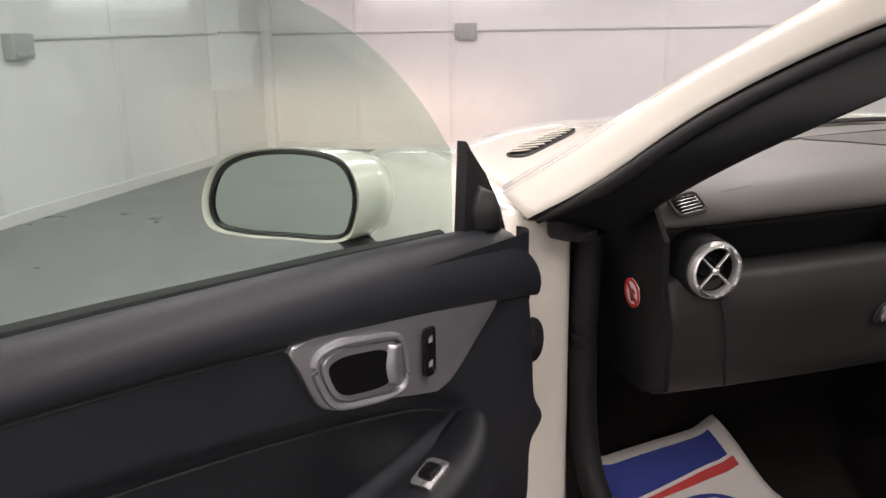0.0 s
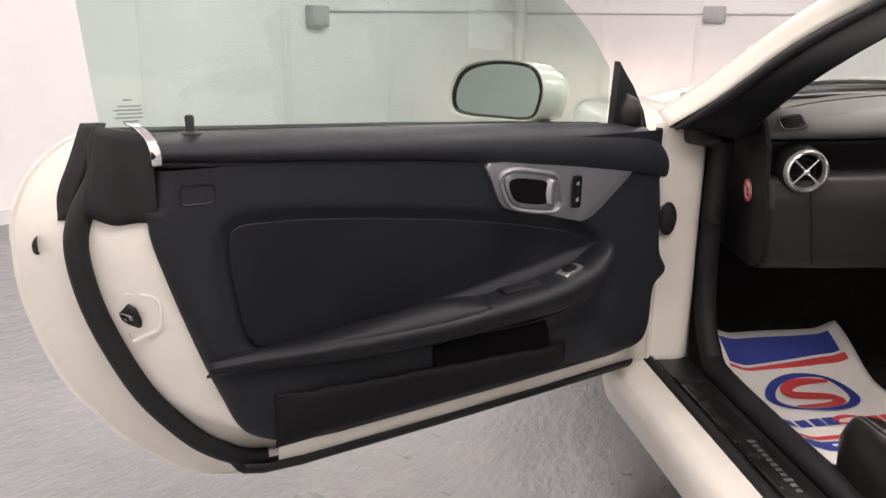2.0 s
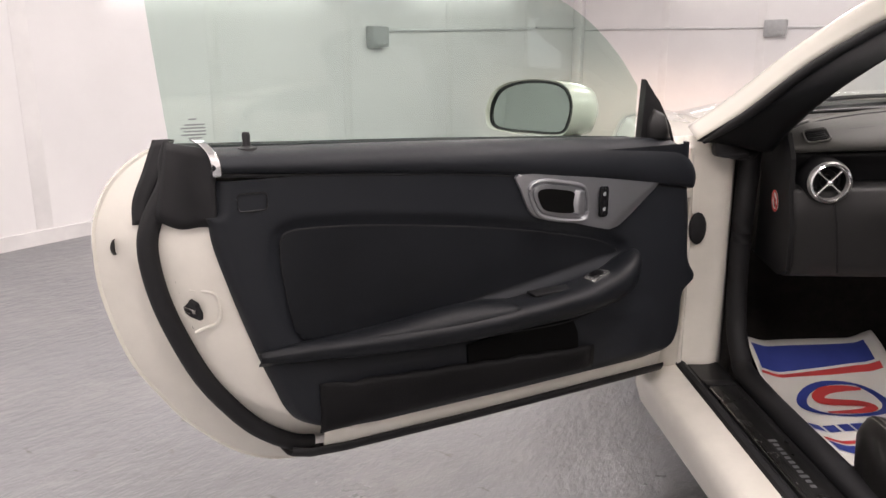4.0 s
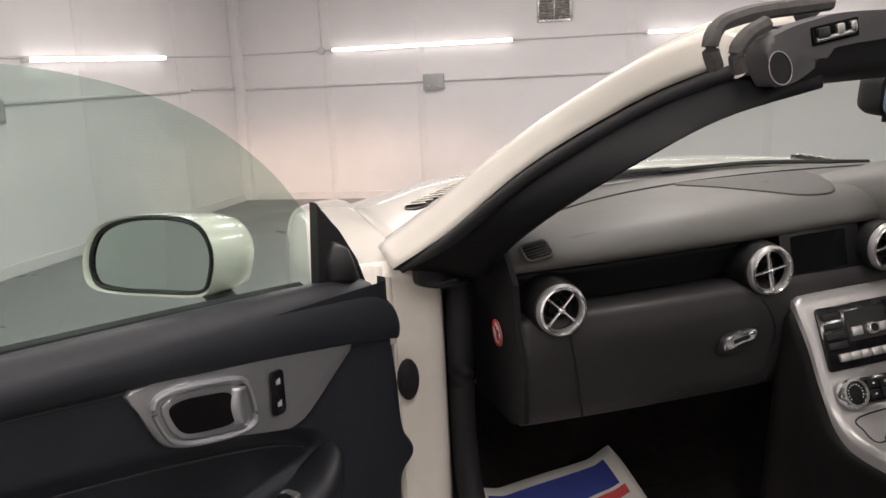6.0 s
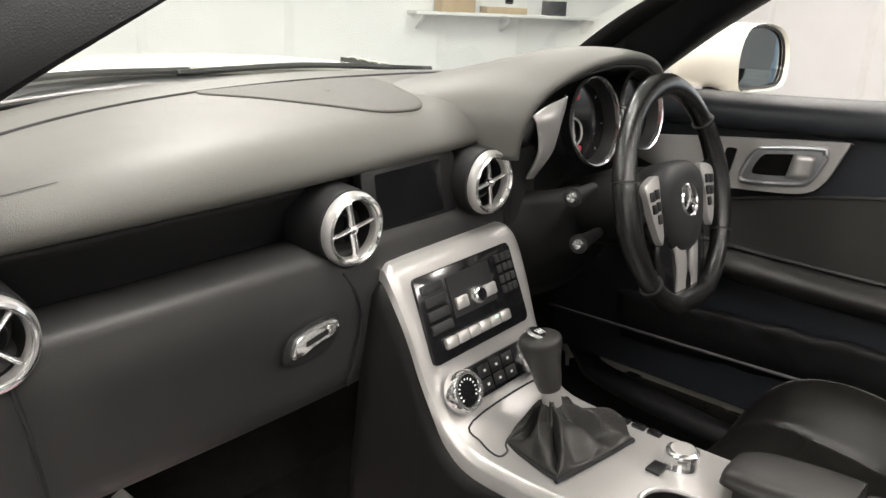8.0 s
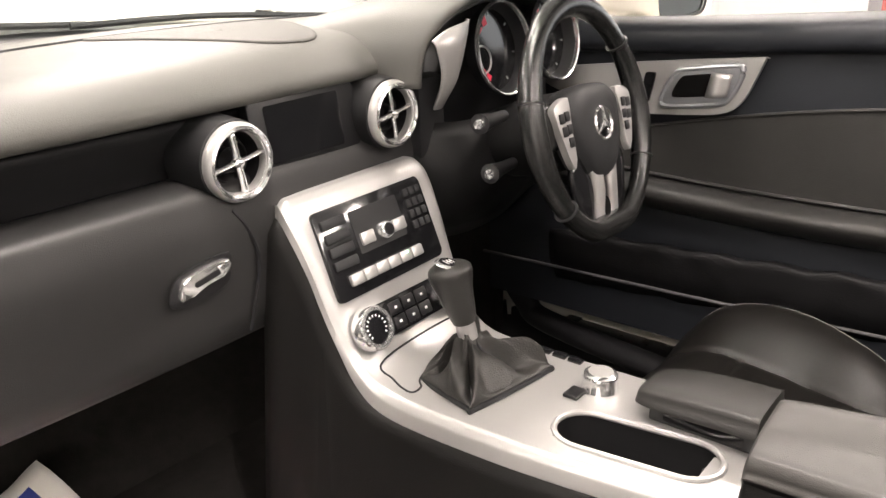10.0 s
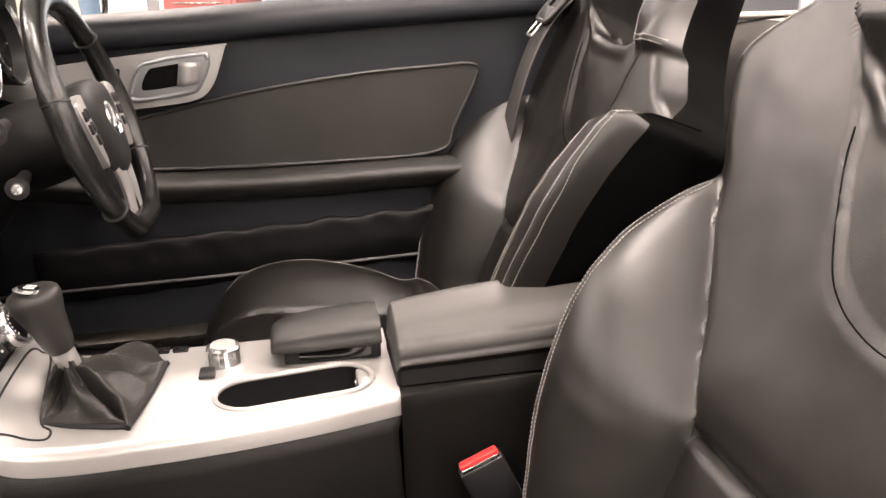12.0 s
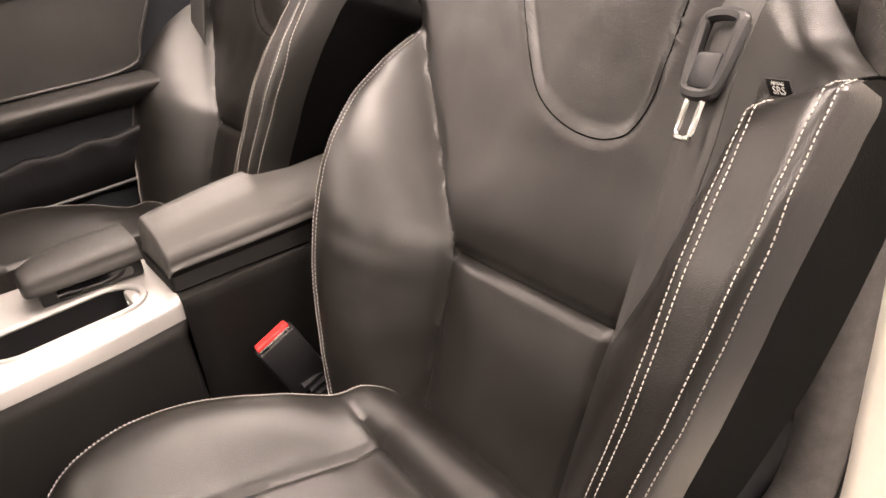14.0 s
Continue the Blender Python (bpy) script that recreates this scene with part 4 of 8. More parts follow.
for x in (-0.86, 0.86):
    for y in (1.30, -1.45):
        bm = bmesh.new()
        add_lathe(bm, [(0.22, -0.1), (0.30, -0.105), (0.318, -0.08), (0.318, 0.08), (0.30, 0.105), (0.22, 0.1)], 32, pose(x, y, 0.318, 0, 90, 0))
        wheel = part("wheel", bm, M_RUBBER, car, "black tyre on an alloy rim")
        bm = bmesh.new()
        add_lathe(bm, [(0.0, 0.07), (0.05, 0.075), (0.2, 0.06), (0.222, 0.09), (0.222, -0.09), (0.0, -0.06)], 32, pose(x, y, 0.318, 0, 90 if x > 0 else -90, 0))
        part("rim", bm, M_SATIN, wheel)


# ---- interior mirror ----
rv = thing("rear_view_mirror", pose(0.02, -0.14, 1.28, 0, 0, 0), "black-backed interior mirror hung from the header", "mirror")
RM = pose(0, 0, 0, 6, 0, 13)
bm = bmesh.new()
ol = rounded(0.245, 0.078, 0.022)
add_prism(bm, ol, 0.0, 0.006, RM @ pose(0, 0, 0, 90, 0, 0), 0.002)
part("frame", bm, M_PLASTIC, rv)
bm = bmesh.new()
add_grid(bm, [[RM @ Vector((x * q, y, z * q)) for x, z in ol] for y, q in ((0.0, 1.0), (0.03, 0.97), (0.05, 0.85), (0.06, 0.5), (0.062, 0.05))], close_u=True)
part("housing", bm, M_SOFT, rv)
bm = bmesh.new()
add_prism(bm, rounded(0.232, 0.066, 0.018), 0.006, 0.0075, RM @ pose(0, 0, 0, 90, 0, 0))
part("mirror_glass", bm, M_MIRROR, rv, "silver mirror glass")
bm = bmesh.new()
add_tube(bm, catmull([(0, 0.05, 0.01), (0, 0.075, 0.04), (0, 0.05, 0.09)], 4), [0.014] * 8 + [0.02], 10)
part("arm", bm, M_PLASTIC, rv)
bm = bmesh.new()
add_lathe(bm, [(0.0, -0.02), (0.035, -0.018), (0.05, 0.01), (0.055, 0.05), (0.0, 0.055)], 20, pose(0, 0.03, 0.055))
part("sensor_cover", bm, M_PLASTIC, rv)
bm = bmesh.new()
add_tube(bm, [(-0.075, -0.0, -0.036), (-0.078, -0.002, -0.05)], 0.005, 8)
part("dip_lever", bm, M_PLASTIC, rv)


# ---- doors ----
# passenger door frame: s along the door from the hinge, k towards the cabin, z up
DOOR = Matrix(((-0.809, 0.588, 0, 0), (-0.588, -0.809, 0, 0), (0, 0, 1, 0), (0, 0, 0, 1)))
door = thing("passenger_door", DOOR, "open car door with black vinyl trim and green-tinted window", "car door")


def sk(pts, k):
    return [(p[0], k, p[1]) for p in pts]


PANEL = [(1.885, 1.0), (1.90, 0.90), (1.878, 0.80), (1.831, 0.651), (1.80, 0.57), (1.765, 0.495), (1.70, 0.462), (1.60, 0.448), (1.366, 0.442), (1.0, 0.440), (0.80, 0.441), (0.738, 0.452), (0.708, 0.50), (0.70, 0.60), (0.662, 0.637), (0.69, 0.69), (0.70, 0.80), (0.712, 0.88), (0.725, 0.93), (1.0, 0.955), (1.4, 0.985)]
FLANGE = [(1.955, 0.97), (1.985, 0.90), (1.992, 0.845), (1.978, 0.76), (1.949, 0.676), (1.905, 0.58), (1.852, 0.502), (1.80, 0.445), (1.738, 0.405), (1.62, 0.388), (1.3, 0.380), (1.0, 0.375), (0.74, 0.378), (0.70, 0.42), (0.69, 0.6), (0.69, 0.88), (0.8, 0.925), (1.3, 0.955), (1.6, 0.965), (1.85, 0.97)]
SKIN = [(1.945, 1.035), (2.03, 0.99), (2.074, 0.922), (2.087, 0.86), (2.083, 0.755), (2.045, 0.615), (1.995, 0.525), (1.935, 0.440), (1.83, 0.345), (1.713, 0.304), (1.55, 0.320), (1.2, 0.322), (0.9, 0.322), (0.64, 0.322), (0.60, 0.35), (0.60, 0.6), (0.60, 0.88), (0.8, 0.92), (1.4, 0.96), (1.86, 0.98)]
smooth = lambda pts, n=5: catmull([(p[0], p[1], 0) for p in pts], n, True)
fine_panel, fine_flange, fine_skin = ([(p.x, p.y) for p in smooth(o)] for o in (PANEL, FLANGE, SKIN))
sealline = [((a[0] * 0.9 + b[0] * 0.1), (a[1] * 0.9 + b[1] * 0.1)) for a, b in zip(FLANGE, SKIN)]
fine_seal = [(p.x, p.y) for p in smooth(sealline)]
bm = bmesh.new()
add_prism(bm, fine_skin, 0.0, 0.02, pose(0, -0.815, 0) @ SZ, 0.004)
part("outer_skin", bm, M_PAINT, door, "creamy white outer door skin")
bm = bmesh.new()
add_grid(bm, [sk(fine_skin, -0.80), sk([(a[0] * 0.8 + b[0] * 0.2, a[1] * 0.8 + b[1] * 0.2) for a, b in zip(fine_skin, fine_seal)], -0.785), sk([(a[0] * 0.45 + b[0] * 0.55, a[1] * 0.45 + b[1] * 0.55) for a, b in zip(fine_seal, fine_skin)], -0.765), sk(fine_seal, -0.735), sk(fine_flange, -0.705), sk([(a[0] * 0.5 + b[0] * 0.5, a[1] * 0.5 + b[1] * 0.5) for a, b in zip(fine_flange, fine_panel)], -0.655), sk(fine_panel, -0.635)], close_u=True)
part("shut_face", bm, M_SHUT, door, "white painted door shut face")
bm = bmesh.new()
path = [(1.938, 1.05), (1.948, 1.02)] + sealline[:9] + [(1.70, 0.385)]
line = [Vector((p.x, p.y, 0)) for p in catmull([(a, b, 0) for a, b in path], 6)]
rows = []
for i, p in enumerate(line):
    d = (line[min(i + 1, len(line) - 1)] - line[max(i - 1, 0)]).normalized()
    rows.append([(p.x + d.y * 0.020 * math.cos(a), -0.702 + 0.020 * math.sin(a), p.y - d.x * 0.020 * math.cos(a)) for a in (2 * math.pi * j / 12 for j in range(12))])
add_grid(bm, rows, close_u=True)
part("door_seal", bm, M_RUBBER, door, "black rubber door seal")
bm = bmesh.new()
add_grid(bm, [[(q, -0.646, 0.398 + e), (q, -0.650, 0.384 + e), (q, -0.657, 0.374 + e), (q, -0.690, 0.362 + e), (q, -0.74, 0.354 + e)] for q, e in ((1.76, 0.012), (1.72, 0.0), (1.64, -0.006), (1.3, -0.010), (1.0, -0.010), (0.72, -0.008))])
part("bottom_seal", bm, M_RUBBER, door, "black rubber strip under the door", thick=0.004)
bm = bmesh.new()
add_grid(bm, [[(q, -0.638, zt), (q, -0.648, 0.5 * zt + 0.19), (q, -0.660, 0.378), (q, -0.674, 0.366), (q, -0.705, 0.362)] for q, zt in ((1.69, 0.462), (1.60, 0.450), (1.366, 0.444), (1.0, 0.442), (0.80, 0.443), (0.74, 0.453))])
part("lower_flange", bm, M_SHUT, door, "white painted lower flange of the door", thick=0.003)
bm = bmesh.new()
INS = [(1.773, 0.86), (1.772, 0.80), (1.757, 0.70), (1.742, 0.665), (1.70, 0.655), (1.5, 0.67), (1.3, 0.69), (1.12, 0.715), (1.0, 0.735), (0.935, 0.742), (1.0, 0.772), (1.1, 0.798), (1.25, 0.828), (1.41, 0.853), (1.6, 0.876), (1.72, 0.883), (1.76, 0.880)]
ins = [(p.x, p.y) for p in smooth(INS, 6)]
ins_xy = np.array(ins)


def insert_gap(u, z):
    """Distance to the insert's edge, negative inside it."""
    a, b = ins_xy, np.roll(ins_xy, -1, axis=0)
    e = b - a
    q = np.clip(((np.array((u, z)) - a) * e).sum(1) / (e * e).sum(1), 0, 1)
    d = float(np.sqrt((((a + e * q[:, None]) - (u, z)) ** 2).sum(1)).min())
    cross = (a[:, 1] > z) != (b[:, 1] > z)
    at = a[:, 0] + (z - a[:, 1]) / np.where(e[:, 1] == 0, 1e-9, e[:, 1]) * e[:, 0]
    return -d if int((cross & (u < at)).sum()) % 2 else d


def card_span(z):
    """The panel's reach along the door at height z."""
    hits = []
    for (a, za), (b, zb) in zip(fine_panel, fine_panel[1:] + fine_panel[:1]):
        if (za > z) != (zb > z):
            hits.append(a + (z - za) / (zb - za) * (b - a))
    return (min(hits), max(hits)) if len(hits) > 1 else (0.75, 1.88)


def card_depth(u, z, lo, hi):
    edge = min(u - lo, hi - u)
    k = -0.600 - 0.022 * max(0.0, 1 - edge / 0.028) ** 2 - 0.018 * max(0.0, 1 - (z - 0.440) / 0.03) ** 2
    d = insert_gap(u, z)
    k -= 0.015 * sstep(1 - max(0.0, d - 0.002) / 0.030)
    k += 0.006 * sstep((0.62 - z) / 0.05) * sstep((u - 0.76) / 0.1) * sstep((1.80 - u) / 0.1)
    return k


rows = []
for z in [0.441 + 0.549 * i / 72 for i in range(73)]:
    lo, hi = card_span(min(z, 0.925))
    if z > 0.925:
        hi = 1.895 - 0.1 * (z - 0.925)
    rows.append([(lo, -0.640, z)] + [(lo + (hi - lo) * j / 130, card_depth(lo + (hi - lo) * j / 130, z, lo, hi), z) for j in range(131)] + [(hi, -0.640, z)])
add_grid(bm, rows)
part("door_card", bm, M_DOORTRIM, door, "black moulded door card", angle=60)
# padded top roll
bm = bmesh.new()
rows = []
for s, zt, zl in ((0.715, 0.955, 0.875), (0.76, 0.993, 0.885), (0.86, 1.005, 0.90), (1.1, 1.018, 0.935), (1.4, 1.03, 0.968), (1.7, 1.04, 0.99), (1.87, 1.045, 1.003), (1.895, 1.043, 1.005)):
    h = zt - zl
    rows.append([(s, -0.675, zt - 0.012), (s, -0.66, zt), (s, -0.628, zt), (s, -0.60, zt - 0.25 * h), (s, -0.588, zt - 0.6 * h), (s, -0.592, zl + 0.006), (s, -0.605, zl)])
add_loft(bm, rows, 4, 4)
part("top_roll", bm, M_DOORTRIM, door, "padded black vinyl top roll", thick=0.006)
bm = bmesh.new()
add_tube(bm, [(s, -0.603, z) for s, z in ((0.73, 0.876), (0.86, 0.898), (1.1, 0.933), (1.4, 0.966), (1.7, 0.988), (1.88, 1.001))], 0.004, 6)
part("joint_line", bm, M_RUBBER, door)
# padded insert with its piped edge
bm = bmesh.new()
add_prism(bm, ins, 0.0, 0.012, pose(0, -0.6215, 0) @ SZ, 0.006, 3)
part("insert_panel", bm, M_DOORLEATHER, door, "black leather insert with a piped edge")
bm = bmesh.new()
add_tube(bm, catmull(sk([(1.757, 0.70), (1.772, 0.80), (1.774, 0.86), (1.76, 0.880), (1.72, 0.884), (1.6, 0.877), (1.41, 0.854), (1.25, 0.829), (1.1, 0.799), (1.0, 0.773), (0.935, 0.743)], -0.6115), 5), 0.0020, 6)
part("piping", bm, M_RUBBER, door, "piped seam of the insert")
# armrest: sweeping shelf that rises to the pull
bm = bmesh.new()
rows = []
for s, z, d, h in ((1.83, 0.650, 0.012, 0.02), (1.75, 0.657, 0.03, 0.035), (1.6, 0.660, 0.055, 0.05), (1.4, 0.664, 0.075, 0.06), (1.25, 0.672, 0.082, 0.065), (1.1, 0.684, 0.082, 0.074), (1.0, 0.706, 0.078, 0.085), (0.945, 0.728, 0.068, 0.09), (0.908, 0.742, 0.045, 0.09), (0.893, 0.738, 0.015, 0.08)):
    rows.append([(s, -0.608, z), (s, -0.60 + d * 0.45, z + 0.004), (s, -0.60 + d * 0.85, z - 0.003), (s, -0.60 + d, z - 0.3 * h), (s, -0.60 + d * 0.85, z - 0.75 * h), (s, -0.60 + d * 0.3, z - h), (s, -0.61, z - h - 0.01)])
add_loft(bm, rows, 4, 5)
part("armrest", bm, M_DOORLEATHER, door, "padded black leather armrest", thick=0.004)
bm = bmesh.new()
add_tube(bm, catmull([(1.69, -0.585, 0.628), (1.66, -0.566, 0.634), (1.47, -0.548, 0.624), (1.28, -0.540, 0.616), (1.133, -0.540, 0.614), (1.03, -0.540, 0.632), (0.955, -0.552, 0.664), (0.915, -0.575, 0.690)], 6), 0.0016, 5)
part("armrest_seam", bm, M_RUBBER, door, "seam along the armrest")
bm = bmesh.new()
add_loft(bm, [[(u, -0.612, z), (u, -0.60 + 0.1 * d, z + h), (u, -0.60 + 0.5 * d, z + h), (u, -0.60 + 0.82 * d, z + 0.1 * h), (u, -0.60 + 0.92 * d, z - 0.01)] for u, z, h, d in ((1.70, 0.655, 0.001, 0.030), (1.62, 0.660, 0.005, 0.048), (1.52, 0.664, 0.011, 0.062), (1.42, 0.668, 0.016, 0.071), (1.34, 0.671, 0.014, 0.076), (1.27, 0.673, 0.003, 0.078))], 4, 4)
part("elbow_pad", bm, M_DOORLEATHER, door, "raised elbow pad of the armrest", thick=0.003)
bm = bmesh.new()
add_box(bm, (1.16, -0.575, 0.682), (0.11, 0.035, 0.008), pose(0, 0, 0, 0, 0, 0), 0.003)
part("pull_recess", bm, M_PLASTIC, door, "dark recess of the door pull")
# window switch
SWM = pose(1.035, -0.565, 0.700, 0, 13, 8)
bm = bmesh.new()
add_prism(bm, rounded(0.058, 0.036, 0.006), 0, 0.006, SWM, 0.002)
sw = part("window_switch", bm, M_CHROME, door, "chrome-framed window switch")
bm = bmesh.new()
add_prism(bm, rounded(0.03, 0.024, 0.004), 0.005, 0.011, SWM, 0.003)
part("switch_key", bm, M_GLOSS, sw)
# handle plate and lever
PLATE = [(1.242, 0.954), (1.235, 0.92), (1.21, 0.868), (1.185, 0.850), (1.12, 0.838), (1.0, 0.806), (0.965, 0.803), (0.925, 0.826), (0.885, 0.857), (0.852, 0.882), (0.828, 0.903), (0.85, 0.905), (1.0, 0.926), (1.12, 0.941)]
bm = bmesh.new()
add_prism(bm, [(p.x, p.y) for p in smooth(PLATE, 3)], 0, 0.010, pose(0, -0.603, 0) @ SZ, 0.004)
plate = part("handle_plate", bm, M_DOORSILVER, door, "brushed grey metal handle plate")
ring = [(1.214, 0.925), (1.205, 0.885), (1.185, 0.858), (1.15, 0.846), (1.085, 0.835), (1.055, 0.84), (1.05, 0.865), (1.058, 0.90), (1.075, 0.916), (1.12, 0.926), (1.18, 0.935)]
bm = bmesh.new()
add_tube(bm, catmull(sk(ring, -0.590), 5, True), 0.005, 8, closed=True)
part("handle_surround", bm, M_DOORSILVER, plate, "satin grey handle surround")
bm = bmesh.new()
add_prism(bm, [(p.x, p.y) for p in smooth([((p[0] - 1.13) * 0.88 + 1.13, (p[1] - 0.885) * 0.82 + 0.885) for p in ring], 3)], 0, 0.006, pose(0, -0.594, 0) @ SZ, 0.002)
part("handle_recess", bm, M_DOORSILVER, plate, "grey cup behind the lever")
# no real hollow: a flat black sheet paints the cup's shade
bm = bmesh.new()
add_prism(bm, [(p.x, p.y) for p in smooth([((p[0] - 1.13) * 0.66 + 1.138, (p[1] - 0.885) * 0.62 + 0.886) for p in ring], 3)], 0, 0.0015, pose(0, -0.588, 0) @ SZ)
part("cup_opening", bm, M_VOID, plate, "black sheet painted as the shade in the handle cup")
bm = bmesh.new()
add_loft(bm, [[(1.092, -0.588, 0.852), (1.096, -0.587, 0.88), (1.09, -0.588, 0.908)], [(1.08, -0.580, 0.85), (1.084, -0.579, 0.88), (1.08, -0.580, 0.906)], [(1.064, -0.586, 0.848), (1.067, -0.585, 0.878), (1.064, -0.586, 0.903)]], 5, 4)
part("door_lever", bm, M_DOORSILVER, plate, "satin grey door lever", thick=0.006)
LB = pose(1.006, -0.590, 0.872) @ SZ
bm = bmesh.new()
add_prism(bm, rounded(0.025, 0.072, 0.006), 0, 0.004, LB, 0.0015)
lock = part("lock_buttons", bm, M_GLOSS, plate, "black lock buttons with white marks")
for z in (-0.018, 0.018):
    bm = bmesh.new()
    add_prism(bm, [(-0.004, z - 0.004), (0.004, z - 0.004), (0.004, z + 0.003), (-0.004, z + 0.006)], 0.0045, 0.005, LB)
    part("mark", bm, M_GREYPRINT, lock)
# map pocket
# the shade inside the pocket, painted as a thin black sheet on the card
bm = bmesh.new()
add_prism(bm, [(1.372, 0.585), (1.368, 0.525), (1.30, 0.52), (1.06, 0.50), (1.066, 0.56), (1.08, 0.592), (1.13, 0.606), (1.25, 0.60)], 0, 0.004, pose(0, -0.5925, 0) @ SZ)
part("pocket_opening", bm, M_VOID, door, "black sheet painted as the shade in the map pocket")
bm = bmesh.new()
rows = []
for j, s in enumerate([1.715 - i * 0.035 for i in range(21)]):
    zt = 0.566 - 0.048 * min(1, (1.715 - s) / 0.7) + 0.0022 * math.sin(j * 2.4) + 0.001 * math.sin(j * 5.1)
    e = 0.017 * min(1, (1.715 - s) / 0.08 + 0.15) * min(1, (s - 1.0) / 0.06 + 0.15)
    rows.append([(s, -0.592, zt - 0.004), (s, -0.592 + e * 0.5, zt + 0.002), (s, -0.592 + e, zt - 0.008), (s, -0.592 + e * 0.95, zt - 0.4 * (zt - 0.453)), (s, -0.594 + e * 0.6, zt - 0.8 * (zt - 0.453)), (s, -0.602, 0.453)])
add_loft(bm, rows, 3, 2)
part("map_pocket", bm, M_CLOTH, door, "stretched black cloth map pocket", thick=0.002)
# airbag cover, chrome corner, peg, latch
bm = bmesh.new()
add_tube(bm, [(p[0] + 1.825, -0.5985, p[1] + 0.965 - 0.016) for p in rounded(0.055, 0.033, 0.008)], 0.0015, 5, closed=True)
part("blank_cover", bm, M_PLASTIC, door, "small moulded blank cover")
bm = bmesh.new()
add_loft(bm, [[(1.8805 + e, -0.589 - 0.3 * e, 1.001), (1.882 + e, -0.584 - 0.5 * e, 1.022), (1.887 + e, -0.592 - 0.5 * e, 1.044), (1.897 + e, -0.612 - 0.5 * e, 1.060), (1.906 + e, -0.632 - 0.5 * e, 1.066)] for e in (0.0, 0.007, 0.014)], 5, 4)
part("corner_trim", bm, M_CHROME, door, "chrome trim at the top corner", thick=0.003)
bm = bmesh.new()
add_lathe(bm, [(0.02, -0.002), (0.019, 0.003), (0.009, 0.006), (0.007, 0.014), (0.008, 0.026), (0.006, 0.031), (0.0, 0.032)], 16, pose(1.82, -0.635, 1.042))
part("lock_peg", bm, M_PLASTIC, door, "black locking peg")
bm = bmesh.new()
add_loft(bm, [[(1.886, -0.606, 1.048), (1.891, -0.606, 0.98), (1.890, -0.610, 0.906)], [(1.912, -0.622, 1.052), (1.920, -0.625, 0.985), (1.916, -0.632, 0.905)], [(1.938, -0.642, 1.056), (1.945, -0.640, 0.99), (1.950, -0.646, 0.902)], [(1.957, -0.68, 1.058), (1.970, -0.676, 1.0), (1.986, -0.684, 0.915)]], 4, 4)
part("rear_cap", bm, M_RUBBER, door, "black rubber cap behind the window", thick=0.01)
bm = bmesh.new()
add_loft(bm, [[(1.944, -0.69, 1.062), (1.964, -0.70, 1.01), (1.988, -0.715, 0.95), (2.000, -0.72, 0.902)], [(1.970, -0.73, 1.058), (1.992, -0.735, 1.0), (2.014, -0.742, 0.945), (2.018, -0.745, 0.898)]], 4, 3)
part("corner_seal", bm, M_RUBBER, door, "black rubber flap at the door's top corner", thick=0.01)
bm = bmesh.new()
add_tube(bm, [(s, -0.686, z) for s, z in ((0.86, 0.992), (1.1, 1.006), (1.4, 1.02), (1.7, 1.031), (1.94, 1.04))], 0.014, 8)
part("belt_seal", bm, M_RUBBER, door, "black rubber seal along the glass")
LT = pose(1.936, -0.667, 0.740, 0, 14, 25)
bm = bmesh.new()
add_prism(bm, [(-0.034, 0.016), (-0.020, 0.010), (-0.006, 0.018), (0.020, 0.020), (0.026, 0.006), (0.022, -0.016), (0.004, -0.022), (-0.012, -0.006), (-0.030, 0.004)], -0.004, 0.004, LT @ Matrix(((0, 0, 1, 0), (-1, 0, 0, 0), (0, 1, 0, 0), (0, 0, 0, 1))) @ pose(0, 0, 0, 0, 0, 180), 0.002)
latch = part("door_latch", bm, M_PLASTIC, door, "black door latch with a steel claw")
for y, z, w, h in ((0.0, 0.004, 0.026, 0.004), (-0.008, -0.006, 0.014, 0.005), (0.012, 0.0, 0.008, 0.010)):
    bm = bmesh.new()
    add_box(bm, (0.005, y, z), (0.006, w, h), LT, bevel=0.0015)
    part("latch_claw", bm, M_STEEL, latch)
bm = bmesh.new()
add_tube(bm, catmull([(1.936, -0.668, 0.778), (1.912, -0.652, 0.776), (1.893, -0.645, 0.765), (1.890, -0.643, 0.735), (1.896, -0.645, 0.712), (1.916, -0.655, 0.703), (1.932, -0.668, 0.692)], 5), 0.0035, 8)
part("latch_pad_bead", bm, M_SHUT, door)
for z in (0.795, 0.775, 0.700):
    bm = bmesh.new()
    add_lathe(bm, [(0.0, 0.0015), (0.004, 0.0015), (0.006, 0.0)], 12, pose(1.957 - 0.25 * (0.8 - z), -0.684, z, 0, 90, -50))
    part("latch_screw", bm, M_STEEL, door)
bm = bmesh.new()
add_lathe(bm, [(0.0, 0.003), (0.012, 0.003), (0.016, 0.0)], 14, pose(2.05, -0.765, 0.855, 0, 90, -40))
part("hole_plug", bm, M_PLASTIC, door, "dark round hole plug")
# window
GLASS = [(1.945, 1.02), (1.952, 1.07), (1.966, 1.24), (1.971, 1.33), (1.955, 1.358), (1.85, 1.376), (1.709, 1.388), (1.557, 1.391), (1.357, 1.383), (1.209, 1.360), (1.094, 1.324), (1.0, 1.273), (0.915, 1.203), (0.850, 1.128)]
gl = [(p.x, p.y) for p in catmull([(a, b, 0) for a, b in GLASS], 5)] + [(0.850, 0.98), (1.4, 0.98), (1.94, 0.98)]
bm = bmesh.new()
add_prism(bm, gl, 0, 0.004, pose(0, -0.672, 0) @ SZ)
win = part("window", bm, M_DOORGLASS, door, "green-tinted frameless side window", angle=20)
win.visible_shadow = False
